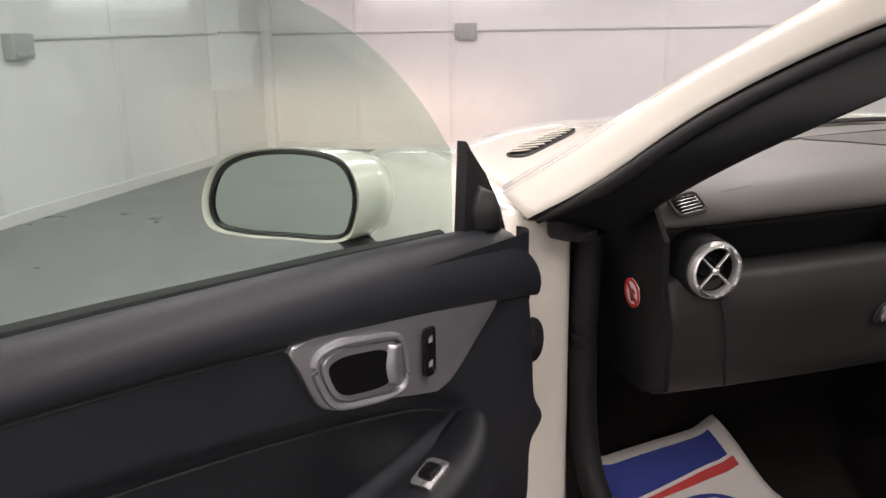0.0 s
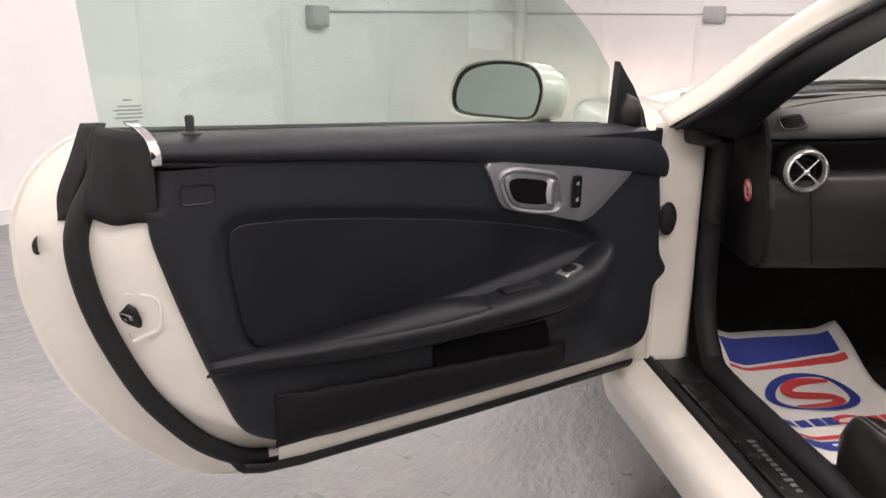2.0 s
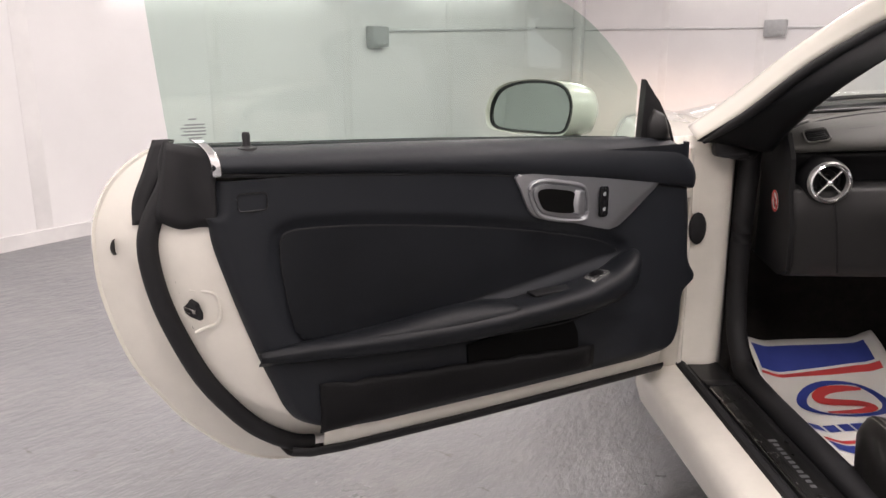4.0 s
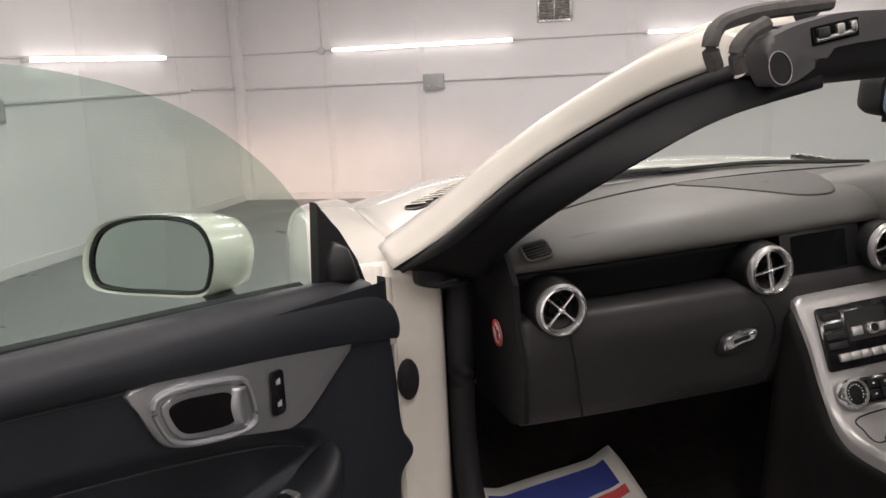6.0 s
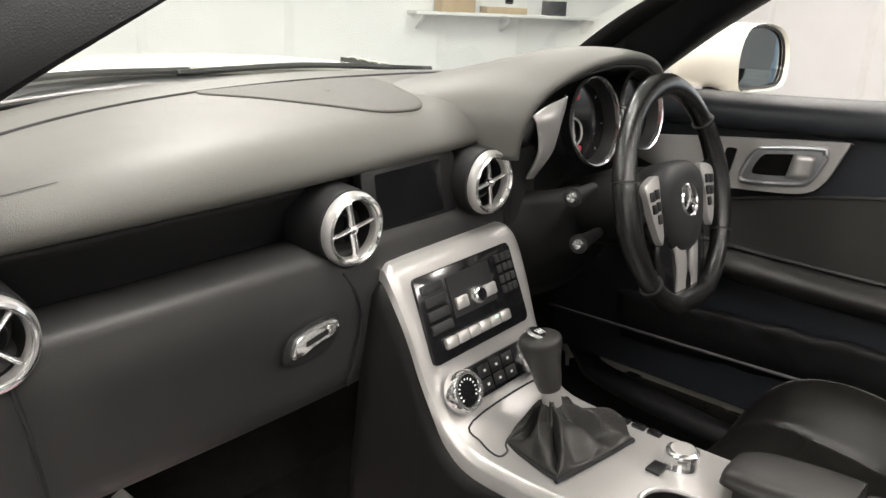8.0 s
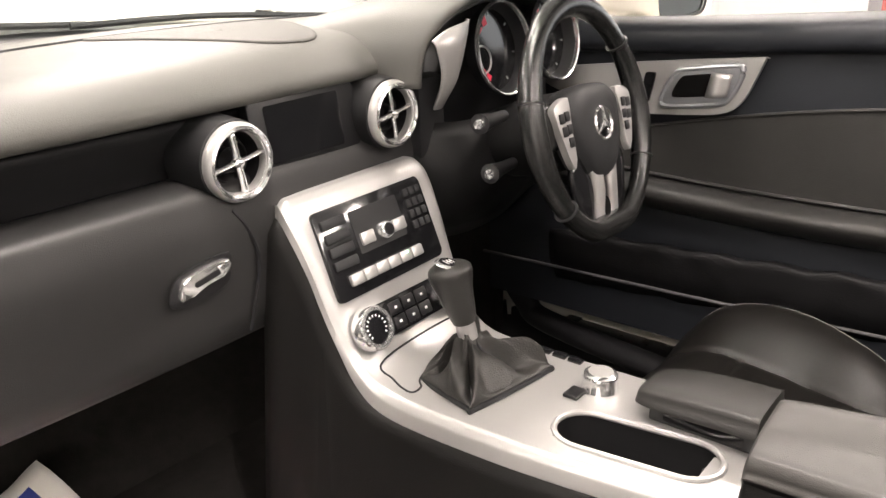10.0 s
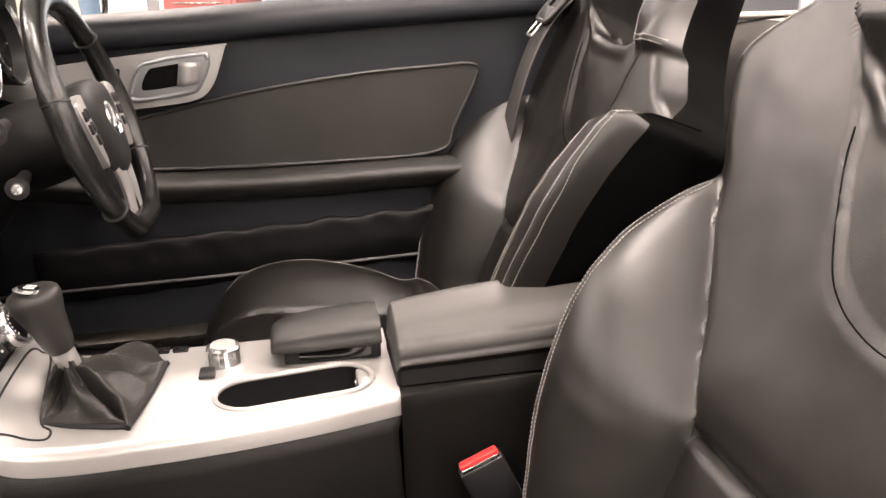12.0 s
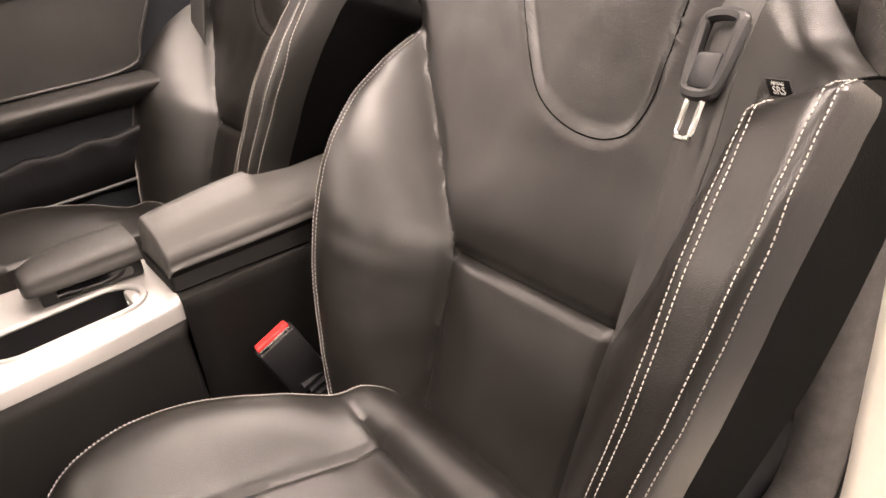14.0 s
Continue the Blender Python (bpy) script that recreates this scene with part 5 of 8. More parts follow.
for i, (w, z) in enumerate(((0.018, 1.118), (0.045, 1.108), (0.055, 1.102), (0.05, 1.096), (0.055, 1.09), (0.03, 1.084))):
    bm = bmesh.new()
    add_box(bm, (1.907 - 0.003 * (i % 2), -0.6665, 1.08 + (z - 1.10)), (w * 0.8, 0.0006, 0.0028))
    part("etched_mark", bm, M_GREYPRINT, win)
bm = bmesh.new()
add_prism(bm, [(0.846, 1.145), (0.856, 1.0), (0.74, 0.985), (0.76, 1.03), (0.80, 1.09)], 0, 0.02, pose(0, -0.66, 0) @ SZ, 0.004)
part("sail_panel", bm, M_PLASTIC, door, "black triangular panel by the mirror")
bm = bmesh.new()
add_loft(bm, [[(0.835, -0.64, 1.0), (0.838, -0.64, 1.04), (0.82, -0.64, 1.075)], [(0.80, -0.618, 1.0), (0.80, -0.612, 1.03), (0.80, -0.622, 1.06)], [(0.755, -0.64, 0.995), (0.765, -0.64, 1.015), (0.785, -0.64, 1.045)]], 4, 4)
part("tweeter_cover", bm, M_PLASTIC, door, "black tweeter cover", thick=0.003)


def wing_mirror(parent, m, flip=1):
    """Mirror head whose glass faces local -y."""
    hull = [(-0.135, -0.055), (-0.145, -0.01), (-0.12, 0.04), (-0.06, 0.065), (0.03, 0.072), (0.10, 0.06), (0.128, 0.02), (0.125, -0.03), (0.10, -0.062), (0.0, -0.066), (-0.08, -0.066)]
    hl = [(flip * p.x, p.y) for p in catmull([(a, b, 0) for a, b in hull], 5, True)]
    bm = bmesh.new()
    add_grid(bm, [[m @ Vector((x * q + flip * dx, y, z * q)) for x, z in hl] for y, q, dx in ((0.012, 0.90, 0), (0.0, 0.93, 0), (-0.006, 0.98, 0), (0.01, 1.0, 0), (0.05, 0.99, 0.01), (0.085, 0.92, 0.02), (0.115, 0.75, 0.025), (0.13, 0.5, 0.03), (0.137, 0.08, 0.03))], close_u=True)
    mir = part("wing_mirror", bm, M_PAINT, parent, "creamy white wing mirror housing")
    bm = bmesh.new()
    add_prism(bm, [(x * 0.88, z * 0.88) for x, z in hl], -0.008, -0.004, m @ pose(0, 0, 0, 90, 0, 0))
    part("mirror_glass", bm, M_MIRROR, mir, "silver mirror glass")
    bm = bmesh.new()
    add_tube(bm, [m @ Vector((x * 0.895, 0.001, z * 0.895)) for x, z in hl], 0.0035, 6, closed=True)
    part("glass_rim", bm, M_PLASTIC, mir)
    bm = bmesh.new()
    add_tube(bm, [m @ Vector((flip * 0.07, 0.05, -0.05)), m @ Vector((flip * 0.12, 0.04, -0.085)), m @ Vector((flip * 0.19, 0.03, -0.095))], 0.022, 10)
    part("mirror_foot", bm, M_PLASTIC, mir)


wing_mirror(door, DOOR.inverted() @ pose(-1.335, 0.055, 1.073, -4, 0, -36))

# driver's door, closed
ddoor = thing("driver_door", Matrix(), "closed driver's door with black vinyl trim", "car door")
XD = 0.67
SZD = Matrix(((0, 0, 1, 0), (1, 0, 0, 0), (0, 1, 0, 0), (0, 0, 0, 1)))       # outline (y, z) raised along x
bm = bmesh.new()
add_prism(bm, [(0.20, 0.45), (0.22, 1.0), (-1.05, 1.07), (-1.10, 0.8), (-1.02, 0.55), (-0.9, 0.45)], 0.0, 0.14, pose(XD, 0, 0) @ SZD, 0.01)
part("door_card", bm, M_DOORTRIM, ddoor, "black moulded door card")
bm = bmesh.new()
add_prism(bm, [(0.25, 0.3), (0.3, 0.6), (0.25, 1.02), (-1.05, 1.08), (-1.15, 0.8), (-1.02, 0.4), (-0.9, 0.3)], 0.14, 0.22, pose(XD, 0, 0) @ SZD, 0.02)
part("outer_skin", bm, M_PAINT, ddoor, "creamy white outer door skin")
bm = bmesh.new()
rows = [[(XD + 0.10, y, z - 0.01), (XD + 0.06, y, z), (XD + 0.01, y, z - 0.004), (XD - 0.022, y, z - 0.018), (XD - 0.03, y, z - 0.040), (XD - 0.022, y, z - 0.058), (XD + 0.005, y, z - 0.066)] for y, z in ((0.2, 1.066), (-0.2, 1.080), (-0.6, 1.103), (-1.08, 1.128))]
add_loft(bm, rows, 5, 4)
part("top_roll", bm, M_DOORTRIM, ddoor, "padded black vinyl top roll", thick=0.006)
bm = bmesh.new()
add_prism(bm, [(p.x, p.y) for p in smooth([(-0.374, 1.020), (-0.372, 1.012), (-0.362, 0.985), (-0.345, 0.946), (-0.318, 0.922), (-0.26, 0.912), (-0.15, 0.905), (-0.05, 0.914), (0.04, 0.938), (0.10, 0.966), (0.085, 0.972), (0.0, 0.982), (-0.14, 0.998), (-0.25, 1.010), (-0.366, 1.021)], 3)], 0, 0.012, pose(XD - 0.028, 0, 0) @ SZD, 0.004)
dplate = part("handle_plate", bm, M_SATIN, ddoor, "satin silver handle plate")
dring = [(-0.340, 1.000), (-0.335, 0.975), (-0.318, 0.944), (-0.295, 0.934), (-0.215, 0.924), (-0.196, 0.930), (-0.204, 0.958), (-0.222, 0.986), (-0.245, 0.993), (-0.325, 1.004)]
bm = bmesh.new()
add_tube(bm, catmull([(XD - 0.030, a, b) for a, b in dring], 5, True), 0.005, 8, closed=True)
part("handle_surround", bm, M_DOORSILVER, dplate, "satin handle surround")
bm = bmesh.new()
add_prism(bm, [(p.x, p.y) for p in smooth([((a + 0.268) * 0.94 - 0.268, (b - 0.963) * 0.90 + 0.963) for a, b in dring], 3)], 0, 0.004, pose(XD - 0.033, 0, 0) @ SZD)
part("handle_cup", bm, M_DOORSILVER, dplate, "silver handle cup")
# black sheet on the cup, standing in for the shade within
bm = bmesh.new()
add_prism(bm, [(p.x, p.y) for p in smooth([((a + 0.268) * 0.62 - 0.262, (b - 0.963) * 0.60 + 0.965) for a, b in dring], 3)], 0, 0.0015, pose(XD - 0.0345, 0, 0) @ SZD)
part("handle_recess", bm, M_VOID, dplate, "black sheet painted as the shade in the handle cup")
bm = bmesh.new()
add_loft(bm, [[(XD - 0.036, -0.318, 0.952), (XD - 0.036, -0.324, 0.990)], [(XD - 0.046, -0.298, 0.948), (XD - 0.046, -0.304, 0.992)], [(XD - 0.038, -0.284, 0.946), (XD - 0.038, -0.292, 0.990)]], 4, 4)
part("door_lever", bm, M_SATIN, dplate, "satin door lever", thick=0.005)
bm = bmesh.new()
add_prism(bm, [(a - 0.168 - 0.18 * b, b + 0.955) for a, b in rounded(0.020, 0.056, 0.005)], 0, 0.005, pose(XD - 0.034, 0, 0) @ SZD)
part("lock_buttons", bm, M_GLOSS, dplate)
dins = [(p.x, p.y) for p in smooth([(-0.85, 0.968), (-0.78, 0.966), (-0.62, 0.956), (-0.42, 0.930), (-0.2, 0.886), (-0.05, 0.848), (-0.05, 0.80), (-0.3, 0.785), (-0.6, 0.785), (-0.78, 0.795), (-0.815, 0.85), (-0.86, 0.945)], 5)]
bm = bmesh.new()
add_prism(bm, dins, 0, 0.012, pose(XD - 0.012, 0, 0) @ SZD, 0.005, 3)
part("insert_panel", bm, M_LEATHER2, ddoor, "black leather insert with a piped edge")
bm = bmesh.new()
add_tube(bm, [(XD - 0.013, a, b) for a, b in dins], 0.0035, 6, closed=True)
part("piping", bm, M_LEATHER2, ddoor)
bm = bmesh.new()
rows = [[(XD + 0.005, y, z + 0.006), (XD - 0.03, y, z + 0.004), (XD - 0.054, y, z - 0.008), (XD - 0.056, y, z - 0.024), (XD - 0.03, y, z - 0.048), (XD + 0.005, y, z - 0.062)] for y, z in ((0.12, 0.80), (0.0, 0.79), (-0.2, 0.775), (-0.5, 0.772), (-0.8, 0.778), (-1.0, 0.77))]
add_loft(bm, rows, 5, 4)
part("armrest", bm, M_LEATHER2, ddoor, "padded black leather armrest", thick=0.005)
bm = bmesh.new()
rows = []
for j in range(24):
    y = 0.02 - j * 0.04
    zt = 0.640 + 0.055 * j / 24 + 0.004 * math.sin(j * 2.3) + 0.002 * math.sin(j * 4.1)
    q = 0.004 * math.sin(j * 2.9)
    rows.append([(XD + 0.002, y, zt - 0.01), (XD - 0.034, y, zt), (XD - 0.046 + q, y, zt - 0.006), (XD - 0.044 - q, y, zt - 0.03), (XD - 0.036, y, zt - 0.07), (XD - 0.005, y, zt - 0.12)])
add_loft(bm, rows, 3, 2)
part("map_pocket", bm, M_CLOTH, ddoor, "stretched black cloth map pocket", thick=0.003)
bm = bmesh.new()
add_tube(bm, [(XD - 0.03, 0.2, 0.55), (XD - 0.035, -0.3, 0.565), (XD - 0.035, -0.95, 0.59)], 0.0035, 8)
part("sill_trim", bm, M_CATCH, ddoor, "grey trim line above the sill")
wing_mirror(ddoor, pose(0.985, -0.075, 1.128, 0, 0, -3) @ Matrix.Diagonal((1.0, 1.35, 1.08, 1)), -1)


# ---- dashboard ----


DASH = pose(-0.022, 0, 0.93, 0, -3.0, 0) @ pose(0, 0, -0.93)
dash = thing("dashboard", DASH, "black leather-topped dashboard with round chrome air vents", "dashboard")


def bow(x):
    """How far the dashboard's face stands forward at x."""
    return 0.03 * (abs(x) / 0.6) ** 2.2


bm = bmesh.new()
rows = []
for x in (-0.675, -0.64, -0.5, -0.3, -0.1, 0.1, 0.2, 0.35, 0.5, 0.66):
    b, e = bow(x), 0.35 * (abs(x) / 0.68) ** 2.2
    d = 0.01 if x < -0.66 else 0.0
    d += 0.012 * sstep((-x - 0.40) / 0.28)
    rows.append([(x, 0.70 - e * 1.25, 1.046 - d), (x, 0.42 - e * 0.7, 1.060 - d), (x, 0.20 + b, 1.066 - d), (x, 0.11 + b, 1.064 - d), (x, 0.066 + b, 1.050 - d * 0.6), (x, 0.040 + b, 1.026 - d * 0.2), (x, 0.036 + b, 1.008), (x, 0.05 + b, 1.0), (x, 0.085 + b, 0.998)])
add_loft(bm, rows, 4, 5)
PAD_TREE = BVHTree.FromBMesh(bm)
part("top_pad", bm, M_PAD, dash, "dark leather top pad, its colour paled for light from above", thick=0.006, angle=60)
bm = bmesh.new()
rows, band = [], []
for x in (-0.67, -0.6, -0.45, -0.25, -0.16, 0.0, 0.16, 0.3, 0.5, 0.66):
    b = bow(x)
    g = 1.0 if x < -0.13 else 0.25
    band.append([(x, 0.085 + b, 1.003), (x, 0.064 + b, 0.992), (x, 0.076 + b, 0.965), (x, 0.088 + b, 0.935), (x, 0.092 + b, 0.915)])
    rows.append([(x, 0.085 + b, 0.922), (x, 0.064 + b - 0.012 * g, 0.921), (x, 0.036 + b - 0.018 * g, 0.914), (x, 0.022 + b - 0.014 * g, 0.895), (x, 0.014 + b - 0.012 * g, 0.85), (x, 0.016 + b, 0.765), (x, 0.032 + b, 0.705), (x, 0.09 + b, 0.676), (x, 0.4 + b * 0.3, 0.665)])
add_loft(bm, rows, 4, 4)
part("lower_dash", bm, M_GLOVE, dash, "dark vinyl lower dashboard with the glovebox lid", thick=0.005, angle=60)
# cove under the pad; its shade is put in as a black material
bm = bmesh.new()
add_loft(bm, band, 4, 4)
part("vent_band", bm, M_BAND, dash, "recessed band behind the vents, black for the shade in the cove", thick=0.005, angle=60)
# end cap with the warning label
bm = bmesh.new()
add_prism(bm, [(0.045, 0.99), (0.09, 1.05), (0.2, 1.06), (0.3, 1.04), (0.35, 0.675), (0.12, 0.678), (0.045, 0.71), (0.032, 0.83), (0.055, 0.9)], -0.012, 0.0, pose(-0.668, 0, 0) @ Matrix(((0, 0, 1, 0), (1, 0, 0, 0), (0, 1, 0, 0), (0, 0, 0, 1))), 0.004)
part("end_cap", bm, M_BAND, dash, "black dashboard end cap")
LABEL = pose(-0.6845, 0.15, 0.868, 90, 0, -90)
bm = bmesh.new()
add_lathe(bm, [(0.0, 0.0), (0.028, 0.0), (0.028, 0.0012), (0.0, 0.0012)], 28, LABEL)
lab = part("airbag_label", bm, M_WHITEPRINT, dash, "round red airbag warning label")
bm = bmesh.new()
add_lathe(bm, [(0.022, 0.0014), (0.0285, 0.0014), (0.0285, 0.0022), (0.022, 0.0022)], 28, LABEL)
part("red_ring", bm, M_RED, lab)
bm = bmesh.new()
add_box(bm, (0, 0, 0.0018), (0.05, 0.007, 0.0012), LABEL @ pose(0, 0, 0, 0, 0, -45))
part("red_bar", bm, M_RED, lab)
for c, s, a in (((-0.004, -0.003, 0.0014), (0.007, 0.024, 0.0006), 15), ((0.006, -0.012, 0.0014), (0.02, 0.006, 0.0006), 10), ((0.006, 0.004, 0.0014), (0.012, 0.005, 0.0006), -30)):
    bm = bmesh.new()
    add_box(bm, (0, 0, 0), s, LABEL @ pose(*c, 0, 0, a))
    part("pictogram", bm, M_PLASTIC, lab)


def air_vent(x, y, z, turn, name="air_vent"):
    m = pose(x, y, z, 90, 0, 0) @ pose(0, 0, 0, 0, 0, turn)
    bm = bmesh.new()
    add_lathe(bm, [(0.0395, 0.004), (0.0505, 0.006), (0.0512, 0.013), (0.0485, 0.021), (0.044, 0.024), (0.0405, 0.02), (0.039, 0.008), (0.0395, 0.004)], 48, m)
    v = part(name, bm, M_SATIN, dash, "round air vent with a chrome ring")
    bm = bmesh.new()
    add_lathe(bm, [(0.0435, 0.0245), (0.047, 0.0225), (0.0415, 0.0215), (0.040, 0.018), (0.0435, 0.0245)], 48, m)
    part("bright_ring", bm, M_CHROME, v)
    bm = bmesh.new()
    add_lathe(bm, [(0.0, -0.026), (0.039, -0.026), (0.0395, 0.004)], 32, m)
    part("vent_throat", bm, M_PLASTIC, v)
    for r in (0.014, 0.027):
        bm = bmesh.new()
        add_lathe(bm, [(r, -0.006), (r + 0.0022, -0.006), (r + 0.0022, -0.018), (r, -0.018), (r, -0.006)], 28, m)
        part("vane", bm, M_PLASTIC, v)
    for i in range(4):
        a = m @ pose(0, 0, 0, 0, 0, 90 * i)
        bm = bmesh.new()
        add_loft(bm, [[a @ Vector((r, s * w, h)) for s, h in ((-1, 0.010), (-0.5, 0.0145), (0, 0.016), (0.5, 0.0145), (1, 0.010))] for r, w in ((0.002, 0.0042), (0.02, 0.0034), (0.041, 0.0046))], 2, 3)
        part("spoke", bm, M_CHROME, v, thick=0.002)
    bm = bmesh.new()
    add_lathe(bm, [(0.0075, 0.008), (0.007, 0.017), (0.004, 0.02), (0.0, 0.021)], 20, m)
    part("hub", bm, M_CHROME, v)
    bm = bmesh.new()
    add_lathe(bm, [(0.058, -0.06), (0.055, -0.01), (0.053, 0.006), (0.0495, 0.009), (0.039, 0.005), (0.0385, -0.03)], 40, m)
    part("bezel", bm, M_BAND, v)


air_vent(-0.596, 0.036, 0.934, 45)
air_vent(-0.146, 0.020, 0.943, 8)
air_vent(0.142, 0.016, 0.950, 8)
# screen between the middle vents
bm = bmesh.new()
add_prism(bm, rounded(0.195, 0.105, 0.012), 0, 0.016, pose(0.0, 0.052, 0.955, 82, 0, 0), 0.004)
scr = part("display", bm, M_PLASTIC, dash, "dark display between the vents")
bm = bmesh.new()
add_prism(bm, rounded(0.135, 0.078, 0.004), 0.016, 0.0175, pose(-0.005, 0.052, 0.955, 82, 0, 0))
part("screen", bm, M_GLOSS, scr, "switched-off black screen")
# windscreen demister outlet, set into the pad
def pad_at(x, y, lift=0.0):
    hit, nrm = PAD_TREE.ray_cast(Vector((x, y, 1.4)), Vector((0, 0, -1)))[:2]
    return (hit + Vector((0, 0, lift))) if hit else Vector((x, y, 1.05 + lift))


dz = (pad_at(-0.60, 0.10) - pad_at(-0.60, 0.075)).normalized()
dx = (pad_at(-0.60, 0.085) - pad_at(-0.63, 0.085)).normalized()
dn = dx.cross(dz).normalized()
DM = Matrix((dx, dn.cross(dx), dn)).transposed().to_4x4()
DM.translation = pad_at(-0.612, 0.088, 0.0005)
bm = bmesh.new()
add_tube(bm, [DM @ Vector((x, y, 0.001)) for x, y in rounded(0.056, 0.046, 0.011)], 0.0035, 6, closed=True)
dem = part("demister_outlet", bm, M_PAD, dash, "slatted demister outlet in the pad")
bm = bmesh.new()
add_prism(bm, rounded(0.052, 0.042, 0.009), -0.003, 0.001, DM)
part("outlet_well", bm, M_GLOSS, dem)
for i in range(5):
    bm = bmesh.new()
    add_box(bm, (0, -0.015 + i * 0.0075, 0.0025), (0.048, 0.0026, 0.003), DM, 0.0008)
    part("slat", bm, M_SOFT, dem)
bm = bmesh.new()
add_grid(bm, [[pad_at(-0.535 + 0.012 * i, y, 0.0006) for y in (0.0985, 0.1005)] for i in range(6)])
part("airbag_mark", bm, M_SOFT, dash, "embossed unreadable word on the pad")
# joint round the pad's far part
bm = bmesh.new()
add_tube(bm, [pad_at(x, y, 0.0006) for x, y in [(p.x, p.y) for p in catmull([(-0.645, 0.16, 0), (-0.54, 0.29, 0), (-0.426, 0.378, 0), (-0.247, 0.456, 0), (-0.055, 0.492, 0), (0.16, 0.47, 0), (0.34, 0.40, 0), (0.50, 0.29, 0)], 8)]], 0.0032, 6)
part("pad_joint", bm, M_RUBBER, dash, "joint line round the pad")
# speaker grille in the middle, laid on the pad
GR = [(-0.07, 0.475), (-0.045, 0.34), (-0.024, 0.205), (-0.004, 0.122), (0.045, 0.094), (0.098, 0.108), (0.165, 0.215), (0.222, 0.325), (0.24, 0.41), (0.10, 0.462), (0.0, 0.482)]
bm = bmesh.new()
gc = Vector((0.07, 0.30))
rows = []
for q in np.linspace(1.0, 0.02, 24):
    row = []
    for p in catmull([(a, b, 0) for a, b in GR], 8, True):
        xy = gc + (Vector((p.x, p.y)) - gc) * q
        row.append(pad_at(xy.x, xy.y, 0.003))
    rows.append(row)
add_grid(bm, rows, close_u=True)
part("speaker_grille", bm, M_GRILLE, dash, "dark grey perforated speaker grille", thick=0.004)
# glovebox: joint lines and latch
bm = bmesh.new()
add_tube(bm, catmull([(-0.580, 0.026, 0.882), (-0.574, 0.020, 0.82), (-0.562, 0.034, 0.705)], 5), 0.0028, 6)
part("glovebox_joint", bm, M_RUBBER, dash)
bm = bmesh.new()
add_tube(bm, catmull([(-0.165, 0.008, 0.885), (-0.145, 0.004, 0.85), (-0.135, 0.006, 0.80), (-0.15, 0.022, 0.705)], 5), 0.0028, 6)
part("glovebox_joint", bm, M_RUBBER, dash)
GL = pose(-0.225, 0.006, 0.812, 90, 0, 0) @ pose(0, 0, 0, 0, 0, 4)
bm = bmesh.new()
add_prism(bm, [(p.x, p.y) for p in catmull([(-0.045, -0.02, 0), (-0.042, 0.008, 0), (-0.02, 0.02, 0), (0.04, 0.022, 0), (0.046, 0.008, 0), (0.03, -0.022, 0)], 4, True)], 0, 0.003, GL, 0.001)
gh = part("glovebox_latch", bm, M_PLASTIC, dash, "silver glovebox latch in a dark recess")
bm = bmesh.new()
add_prism(bm, [(p.x, p.y) for p in catmull([(-0.036, -0.014, 0), (-0.032, 0.006, 0), (-0.02, 0.014, 0), (0.034, 0.016, 0), (0.04, 0.006, 0), (0.034, -0.003, 0), (0.0, -0.006, 0)], 4, True)], 0.003, 0.010, GL, 0.003)
part("latch_bar", bm, M_CHROME, gh, "bright silver latch bar")
bm = bmesh.new()
add_prism(bm, rounded(0.04, 0.008, 0.003), 0.010, 0.0104, GL @ pose(0.004, 0.003, 0, 0, 0, 6))
part("latch_recess", bm, M_PLASTIC, gh)
bm = bmesh.new()
add_lathe(bm, [(0.0, 0.0125), (0.006, 0.012), (0.0065, 0.010)], 16, GL @ pose(0.027, 0.006, 0))
part("key_cylinder", bm, M_CHROME, gh)
# instrument hood: a rolled lip that runs back into the pad
bm = bmesh.new()
rows = []
for y, h, w in ((-0.052, -0.016, 0.222), (-0.062, -0.004, 0.232), (-0.05, 0.006, 0.242), (0.0, 0.010, 0.255), (0.08, 0.002, 0.27), (0.2, -0.03, 0.29), (0.38, -0.075, 0.31)):
    rows.append([(0.405 + w * math.cos(a), y + 0.035 * (1 - math.sin(a)), 0.985 + (0.143 + h) * math.sin(a) ** 0.62) for a in (radians(q) for q in (180, 172, 160, 142, 120, 90, 60, 38, 20, 8, 0))])
add_loft(bm, rows, 4, 4)
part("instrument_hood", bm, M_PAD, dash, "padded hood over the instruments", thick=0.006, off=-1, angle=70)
bm = bmesh.new()
add_loft(bm, [[(0.405 + w * math.cos(a), y + 0.035 * (1 - math.sin(a)), 0.985 + h * math.sin(a) ** 0.62) for a in (radians(q) for q in (180, 172, 160, 142, 120, 90, 60, 38, 20, 8, 0))] for y, h, w in ((-0.05, 0.127, 0.222), (-0.03, 0.118, 0.214), (0.03, 0.105, 0.205))], 4, 3)
part("hood_lining", bm, M_PLASTIC, dash, "black lining under the hood", thick=0.003)
bm = bmesh.new()
add_grid(bm, [[(0.205, 0.03, 0.86), (0.205, 0.035, 1.055)], [(0.26, 0.03, 0.86), (0.26, 0.035, 1.09)], [(0.55, 0.03, 0.86), (0.55, 0.035, 1.09)], [(0.61, 0.03, 0.86), (0.61, 0.035, 1.05)]])
part("instrument_back", bm, M_PLASTIC, dash, thick=0.01)
